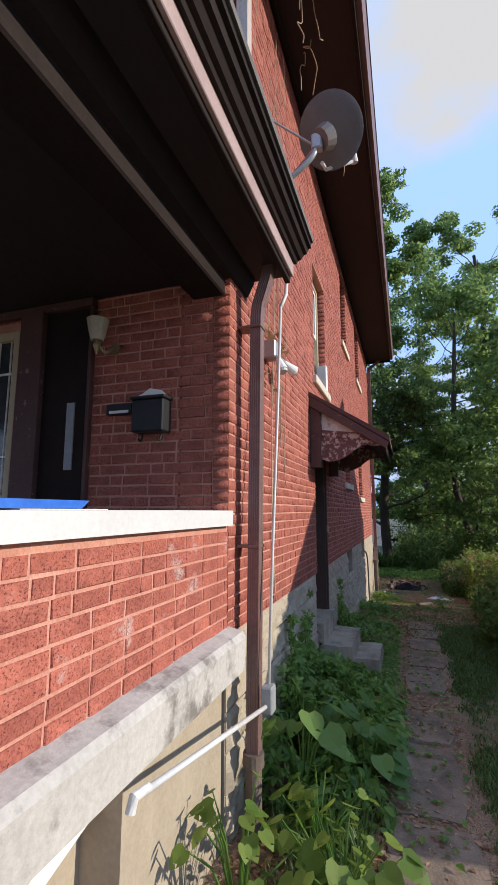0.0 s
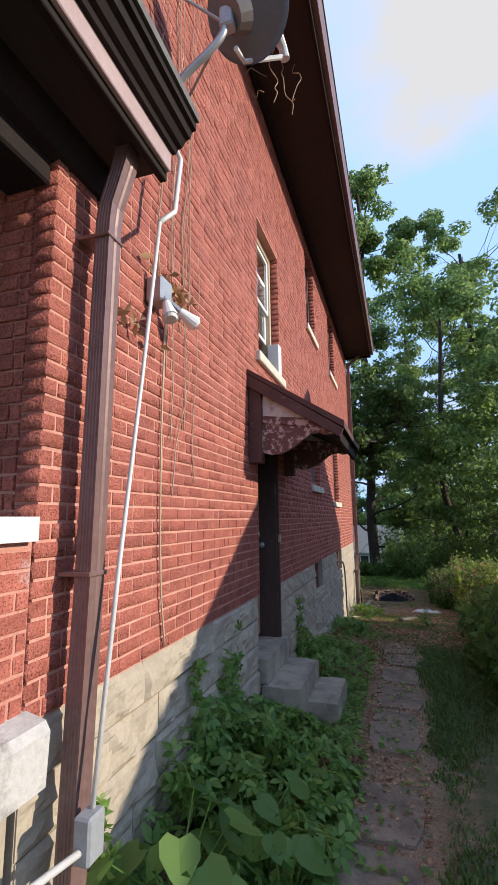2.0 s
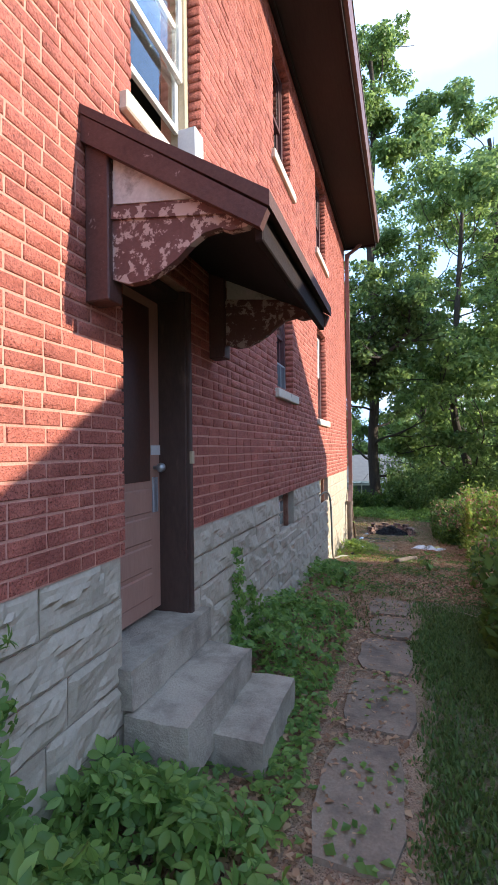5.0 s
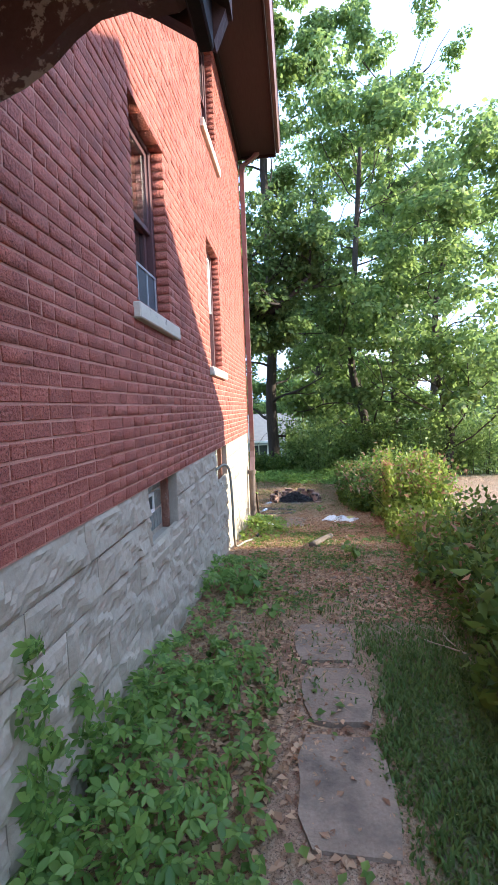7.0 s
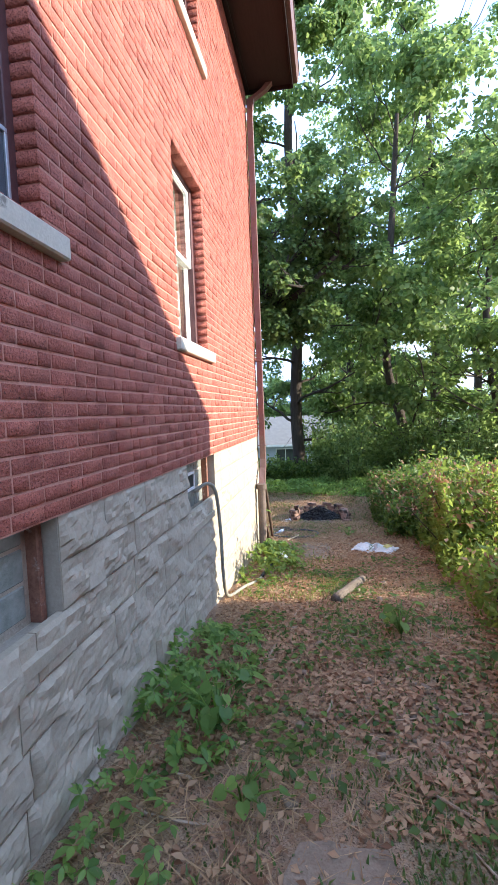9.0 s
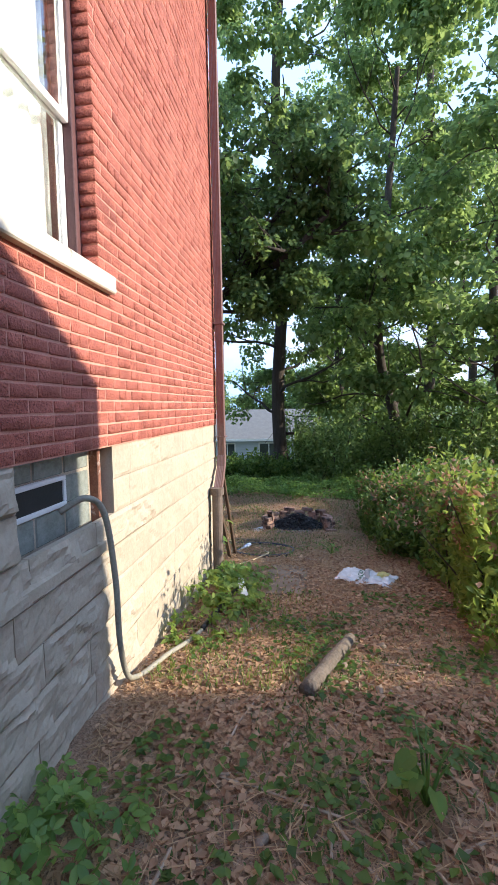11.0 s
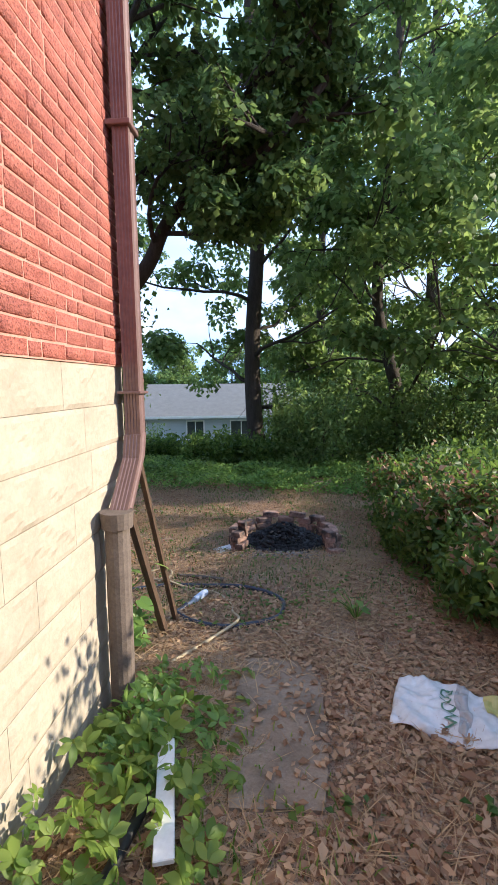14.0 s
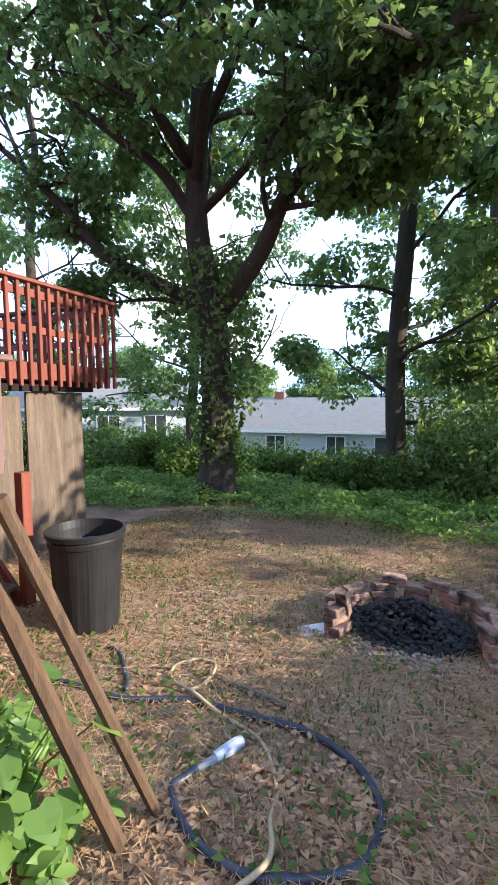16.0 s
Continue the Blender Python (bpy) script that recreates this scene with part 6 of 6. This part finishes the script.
creeper("creeper_bed", "dense five-leaved creeper spreading along the foundation", patch(91, -0.95, -0.12, 3.3, 5.75, 1700, 0.52), 0.085, M_CREEPER, 91)
creeper("creeper_bed", "dense five-leaved creeper beside the steps", patch(92, -0.95, -0.20, 6.5, 8.9, 620, 0.30), 0.070, M_CREEPER, 92)
creeper("creeper_bed", "low creeper and seedlings along the foundation", patch(93, -0.95, -0.35, 8.9, 11.2, 300, 0.22), 0.070, M_CREEPER, 93)
creeper("creeper_bed", "bright sunlit creeper at the house corner", patch(94, -0.95, -0.25, 12.6, 14.6, 230, 0.19), 0.085, M_LIME, 94)
creeper("creeper_bed", "leafy creeper at the foot of the drain pipe", patch(96, -0.86, -0.30, 13.9, 14.9, 90, 0.14), 0.08, M_CREEPER, 96)
creeper("creeper_bed", "leafy creeper round the drain pipe and poles", patch(95, -1.5, -1.0, 14.95, 15.5, 90, 0.4), 0.10, M_CREEPER, 95)
for k, (y, top, n) in enumerate(((4.25, 0.98, 60), (4.75, 0.90, 60), (4.95, 1.02, 40), (7.15, 0.82, 120), (7.5, 0.45, 60), (3.35, 0.72, 70), (5.5, 0.3, 40))):
    r = np.random.default_rng(110 + k)
    C = [(WX + 0.03 + 0.05 * r.random(), y + r.normal() * 0.07 * (1.2 - f), gz(-1, y) + f * (top - gz(-1, y))) for f in r.uniform(0, 1, n) ** 1.3]
    creeper("wall_creeper", "creeper shoots climbing the pale foundation blocks", C, 0.065, M_CREEPER, 120 + k, 0.1)


def broad_plant(label, x, y, h, n, size, material, seed):
    """A weed of wide heart-shaped leaves on stalks."""
    r = np.random.default_rng(seed)
    g = gz(x, y)
    t = thing("broadleaf_weed", label, "weed", at=(x, y, g))
    bm = bmesh.new()
    lf = bmesh.new()
    for k in range(n):
        a = r.uniform(0, 6.28)
        d = r.uniform(0.05, 0.42) * (h + 0.2)
        z = h * r.uniform(0.35, 1.0)
        tip = Vector((d * math.cos(a), d * math.sin(a), z))
        tube(bm, [(0, 0, 0), tip * 0.5 + Vector((0, 0, z * 0.2)), tip], [0.006, 0.005, 0.003], 4)
        s = size * r.uniform(0.6, 1.2)
        out = Vector((math.cos(a), math.sin(a), -0.45)).normalized()
        side = out.cross(Vector((r.normal() * 0.3, r.normal() * 0.3, 1))).normalized()
        nr = side.cross(out)
        outline = [(0.0, 0.0), (-0.12, 0.28), (0.10, 0.48), (0.42, 0.46), (0.75, 0.24), (1.0, 0.0), (0.75, -0.24), (0.42, -0.46), (0.10, -0.48), (-0.12, -0.28)]
        mid = [lf.verts.new(tip + out * s * f - nr * s * 0.03) for f in (0.35, 0.7)]
        ring = [lf.verts.new(tip + out * s * u + side * s * v + nr * s * (0.10 * abs(v) - 0.12 * u * u)) for u, v in outline]
        for q in range(10):
            c = mid[1] if 3 <= q <= 5 else mid[0]
            lf.faces.new((c, ring[q], ring[(q + 1) % 10]))
        lf.faces.new((mid[0], ring[3], mid[1]))
        lf.faces.new((mid[0], mid[1], ring[7]))
    part("stalk", bm, M_CREEPER, t)["kind"] = "stuff"
    part("foliage", lf, material, t)["kind"] = "stuff"
    return t


broad_plant("broad heart-leaved weed against the sunny foundation", -0.72, 3.55, 0.62, 16, 0.17, M_CREEPER, 131)
broad_plant("broad heart-leaved weed in the shade", -0.55, 4.05, 0.45, 22, 0.15, M_CREEPER, 132)
broad_plant("broad heart-leaved weed in the shade", -0.35, 3.85, 0.36, 16, 0.15, M_CREEPER, 133)
broad_plant("lime-green sunlit leafy weed beside the path", -0.36, 2.62, 0.46, 44, 0.10, M_LIME, 134)
broad_plant("lime-green sunlit leafy weed beside the path", -0.52, 3.0, 0.40, 36, 0.09, M_LIME, 141)
broad_plant("lime-green sunlit leafy weed under the porch slab", -0.78, 2.55, 0.50, 24, 0.08, M_LIME, 135)
broad_plant("leafy weed beside the leaning poles", -1.28, 15.12, 0.62, 20, 0.11, M_CREEPER, 136)
broad_plant("seedling weed on the soil", -0.30, 9.4, 0.22, 10, 0.07, M_CREEPER, 137)
broad_plant("seedling weed on the soil", -0.52, 9.9, 0.30, 16, 0.08, M_CREEPER, 138)
broad_plant("seedling weed on the soil", 0.42, 15.6, 0.20, 12, 0.06, M_CREEPER, 139)
broad_plant("green weed beside the stump end of the log", 0.62, 11.2, 0.26, 14, 0.09, M_CREEPER, 140)


def blades(name, label, x0, x1, y0, y1, n, h, material, seed, clump=1.5, width=0.006):
    """Grass: thin bent blades in loose tufts."""
    r = np.random.default_rng(seed)
    x, y = r.uniform(x0, x1, n * 3), r.uniform(y0, y1, n * 3)
    keepers = np.array([noise.noise((a * clump, b * clump, seed)) for a, b in zip(x, y)]) + r.uniform(-0.35, 0.35, n * 3) > -0.05
    rim = np.array([x0 + 0.10 + 0.22 * noise.noise((seed, b * 1.1, 2)) + 0.10 * noise.noise((seed, b * 5, 4)) for b in y])
    keepers &= (x > rim + r.uniform(-0.06, 0.06, n * 3)) & (r.random(n * 3) * 2.0 < y1 - y + 0.1)
    x, y = x[keepers][:n], y[keepers][:n]
    m = len(x)
    z = np.array([gz(a, b) for a, b in zip(x, y)])
    hh = h * r.uniform(0.4, 1.3, m)
    a, lean = r.uniform(0, 6.28, m), r.uniform(0.2, 0.9, m)
    dx, dy = np.cos(a), np.sin(a)
    B = np.stack([x, y, z], 1)
    S = np.stack([-dy, dx, np.zeros(m)], 1) * width
    M = B + np.stack([dx * lean * hh * 0.35, dy * lean * hh * 0.35, hh * 0.6], 1)
    T = B + np.stack([dx * lean * hh, dy * lean * hh, hh * 0.9], 1)
    V = np.stack([B - S, B + S, M + S * 0.8, M - S * 0.8, T], 1).reshape(-1, 3)
    k = np.arange(m)[:, None] * 5
    F = np.concatenate([k + np.array([[0, 1, 2]]), k + np.array([[0, 2, 3]]), k + np.array([[3, 2, 4]])], 1).reshape(-1, 3)
    return tagged(arrays(name, V, F, material), label, "grass", kind="stuff")


blades("grass", "shaded green grass strip beside the path", 0.28, 1.3, 1.5, 9.8, 44000, 0.038, M_GRASS, 151, 0.6)
blades("grass", "thin grass along the path and soil", -0.6, 1.3, 8.2, 14.0, 4500, 0.045, M_GRASS, 152, 2.0)
blades("grass", "thin grass tufts on the yard soil", -4.0, 1.6, 15.5, 22.0, 9000, 0.05, M_GRASS, 153, 1.2)
blades("grass", "dry grass and weeds at the sunny corner", -0.9, 0.2, 12.0, 14.5, 1300, 0.06, M_LIME, 154, 2.0, 0.004)
blades("grass", "rough grass under the porch edge", -0.85, -0.3, 2.4, 3.6, 2500, 0.18, M_GRASS, 155, 2.0)


def scatter(name, label, x0, x1, y0, y1, n, size, material, seed, cat, slim=0.6, clump=1.3, bar=-0.1, up=0.012, bare=0.6):
    r = np.random.default_rng(seed)
    x, y = r.uniform(x0, x1, n * 3), r.uniform(y0, y1, n * 3)
    ok = np.array([noise.noise((a * clump, b * clump, seed)) for a, b in zip(x, y)]) + r.uniform(-0.3, 0.3, n * 3) > bar
    paved = (y < 9.3) & (x > -0.20) & ((x > 0.30) | (r.random(n * 3) < bare))
    paved |= (y > 13.9) & (y < 15.0) & (x > -0.36) & (x < 0.10) & (r.random(n * 3) < 0.6)
    ok &= ~paved
    x, y = x[ok][:n], y[ok][:n]
    C = np.stack([x, y, np.array([gz(a, b) for a, b in zip(x, y)]) + up + r.uniform(0, 0.012, len(x))], 1)
    o = leaves(name, C, size, material, None, r, 0.0, slim, 0.85)
    return tagged(o, label, cat, kind="stuff")


scatter("leaf_litter", "dry brown fallen leaves on the soil", -0.95, 1.6, 2.5, 16.0, 27000, 0.042, M_DEAD, 161, "fallen leaves")
scatter("leaf_litter", "large curled dry leaves on the soil beside the hedge", -0.8, 1.5, 9.0, 14.6, 1300, 0.056, M_DEAD, 171, "fallen leaves", 0.5, 1.6, 0.05, 0.02)
scatter("leaf_litter", "large dry leaves drifted against the hedge", 0.4, 1.5, 9.5, 16.5, 1700, 0.06, M_DEAD, 172, "fallen leaves", 0.5, 1.4, -0.1, 0.02)
scatter("leaf_litter", "dry brown fallen leaves on the yard", -4.5, 1.9, 15.0, 22.0, 20000, 0.04, M_DEAD, 162, "fallen leaves")
scatter("straw", "dry straw and stems strewn on the yard soil", -4.0, 1.6, 14.8, 20.0, 12000, 0.19, M_STRAW, 163, "straw", 0.022, 0.9, 0.02, 0.02)
scatter("straw", "fine dry straw on the yard soil", -4.0, 1.6, 14.8, 20.5, 26000, 0.10, M_STRAW, 173, "straw", 0.04, 1.3, -0.02, 0.02)
scatter("straw", "dry stems and needles strewn on the soil", -0.9, 1.3, 8.0, 15.0, 8000, 0.17, M_STRAW, 164, "straw", 0.025, 0.8, -0.1, 0.02)
scatter("low_weeds", "low green weeds and seedlings on the soil", -0.7, 1.4, 7.5, 14.0, 2800, 0.05, M_BUSH, 165, "weeds", 0.7, 1.8, 0.12, 0.03, 0.9)
scatter("low_weeds", "low green weeds on the shaded soil", -0.8, 0.3, 3.0, 7.5, 3500, 0.05, M_CREEPER, 166, "weeds", 0.7, 2.2, 0.0, 0.03, 0.93)
def thicket(name, label, x0, x1, y0, y1, n, h, size, material, seed):
    """Knee-high weeds with an uneven edge and top."""
    r = np.random.default_rng(seed)
    C = []
    while len(C) < n:
        x, y = r.uniform(x0, x1), r.uniform(y0, y1)
        dense = noise.noise((x * 0.9, y * 0.9, seed)) + min(1.0, (y - y0) / 1.6) - 0.45
        if r.random() * 0.9 > dense:
            continue
        top = h * (0.35 + 0.65 * min(1, (y - y0) / 2.5)) * (0.6 + 0.8 * noise.noise((x * 1.7, y * 1.7, seed + 2)))
        C.append((x, y, gz(x, y) + max(0.03, top * r.random() ** 0.6)))
    return tagged(leaves(name, C, size, material, None, r, 0.1, 0.6, 0.4), label, "weeds", kind="stuff")


thicket("ground_cover", "knee-high green weeds at the edge of the yard", -8.5, 4.0, 19.3, 24.5, 42000, 0.42, 0.085, M_CREEPER, 167)
scatter("ground_cover", "green ground cover beyond the trees", -14.0, 6.0, 22.5, 32.0, 26000, 0.13, M_TREE, 168, "weeds", 0.7, 0.8, -0.5, 0.15)
scatter("low_weeds", "low green weeds in patches on the yard soil", -4.0, 1.6, 15.3, 20.5, 2200, 0.045, M_BUSH, 169, "weeds", 0.7, 1.1, 0.18, 0.025)
rt = random.Random(17)
for k in range(34):
    x, y = rt.uniform(-0.6, 1.1), rt.uniform(8.5, 16.5)
    a, ln = rt.uniform(0, 6.28), rt.uniform(0.2, 0.7)
    p = [Vector(on(x + math.cos(a) * ln * f + rt.uniform(-.02, .02), y + math.sin(a) * ln * f + rt.uniform(-.02, .02), 0.018)) for f in (0, 0.35, 0.7, 1)]
    o = part("twig", tube(bmesh.new(), p, [0.007, 0.006, 0.005, 0.003], 5), M_VINE)
    tagged(o, "thin dry twig lying on the soil", "twig", "fallen twigs")

# ---- neighbour house across the hedge: never in view, it shades the wall ----
nb = thing("neighbour_house", "plain gabled neighbour house across the hedge", "house", at=(6, 8.7, 0))
under(nb, part("wall", prism(bmesh.new(), [(2.65, -0.5), (2.65, 2.0), (8.04, 5.52), (11.37, 3.2), (11.37, -0.5)], "x", 3.6, 9.0), M_BRICK))
for v in nb.children[0].data.vertices:
    v.co.y += 1.012 + 0.12 * (v.co.x - 3.6)

# ---- bricks and blocks, piece by piece ----
rng = random.Random(4)
spans = brick_spans(FY, BY, FZ, TOPZ, [DOOR, *WINDOWS.values()], rng)
bricks(wall_east, spans, lambda q: (WX + q[1], q[0], q[2]), rng, near=lambda s: 4.0 < s[0] < 7.9 and s[2] < 1.75)
spans = brick_spans(-2.0, FY - 0.01, 1.14, 1.70, [], rng)
bricks(porch_low, spans, lambda q: (WX + q[1], q[0], q[2]), rng, near=lambda s: s[0] > 0.9, piece=M_BRICK_PORCH)
spans = brick_spans(-6.0, WX - 0.11, 1.14, 7.4, [(-3.4, -1.98, 0, 3.16)], rng)
bricks(wall_front, spans, lambda q: (q[0], FY - q[1], q[2]), rng, flip=True, near=lambda s: s[0] > -2.0 and 1.7 < s[2] < 2.6)

rb = random.Random(7)


def block_mesh(w, h, seed, worn=1.0):
    """A rock-faced block: flat margins, a split face of broken facets standing out."""
    nx, nz = max(4, int(w / 0.03)), 9
    pick = random.Random(seed)
    cuts = [(pick.uniform(0, w), pick.uniform(0, h), pick.uniform(0.008, 0.022), pick.uniform(-0.20, 0.20), pick.uniform(-0.42, 0.15)) for q in range(max(3, int(w / 0.075)))]
    v, f = [], []
    for j in range(nz + 1):
        for i in range(nx + 1):
            x, y = i / nx * w, j / nz * h
            edge = min(x, w - x, y, h - y)
            wob = 0.03 * noise.noise((x * 9, y * 9, seed))
            near = sorted(((x - c[0] + y * 0.6 - c[1] * 0.6 + wob) ** 2 + (y - c[1] + wob) ** 2 * 0.8, c) for c in cuts)[0][1]
            face = near[2] + near[3] * (x - near[0]) * 0.5 + near[4] * (y - near[1])
            out = 0.004 + min(1, edge / 0.018) * worn * (max(0.002, min(0.034, face)) + 0.008 * noise.noise((x * 30, y * 30, seed * 2)))
            v.append((out, x - w / 2, y - h / 2))
    k = nx + 1
    f = [(j * k + i, j * k + i + 1, (j + 1) * k + i + 1, (j + 1) * k + i) for j in range(nz) for i in range(nx)]
    rim = [i for i in range(k)] + [j * k + nx for j in range(1, nz + 1)] + [nz * k + i for i in range(nx - 1, -1, -1)] + [j * k for j in range(nz - 1, 0, -1)]
    n0 = len(v)
    v += [(-0.03, v[i][1], v[i][2]) for i in rim]
    m = len(rim)
    f += [(rim[(q + 1) % m], rim[q], n0 + q, n0 + (q + 1) % m) for q in range(m)]
    me = bpy.data.meshes.new("block")
    me.from_pydata(v, [], f)
    me.materials.append(M_BLOCK)
    return me


CH = 0.203
z, k = FZ - CH, 0
while z > -1.3:
    y = FY + 0.02 - (0.2 if k % 2 else 0)
    while y < BY - 0.03:
        ln = rb.choice((0.52, 0.60, 0.75, 0.90))
        a, b = max(y, FY + 0.015), min(y + ln, BY - 0.015)
        if BY - b < 0.1:
            b = BY - 0.015
        segs = [(a, b)]
        for h in lowholes:
            if h[2] < z + CH * 0.5 < h[3]:
                new_segs = []
                for p, q in segs:
                    if h[1] <= p or h[0] >= q:
                        new_segs.append((p, q))
                    else:
                        if h[0] - p > 0.03:
                            new_segs.append((p, h[0]))
                        if q - h[1] > 0.03:
                            new_segs.append((h[1], q))
                segs = new_segs
        for p, q in segs:
            if q - p < 0.03 or z + CH < gz(WX, (p + q) / 2) - 0.05:
                continue
            me = block_mesh(q - p - (0.006 if p < 11.9 else 0.002), CH - (0.007 if p < 11.9 else 0.003), rb.random() * 50, 1.0 if p < 11.9 else 0.3)
            o = new("block", me)
            o.location = (WX - 0.018, (p + q) / 2, z + CH / 2)
            o.parent = wall_base
        y = b if b < BY - 0.02 else BY
        if y == b and b >= BY - 0.02:
            break
        y = max(y, a + 0.1)
    z -= CH
    k += 1
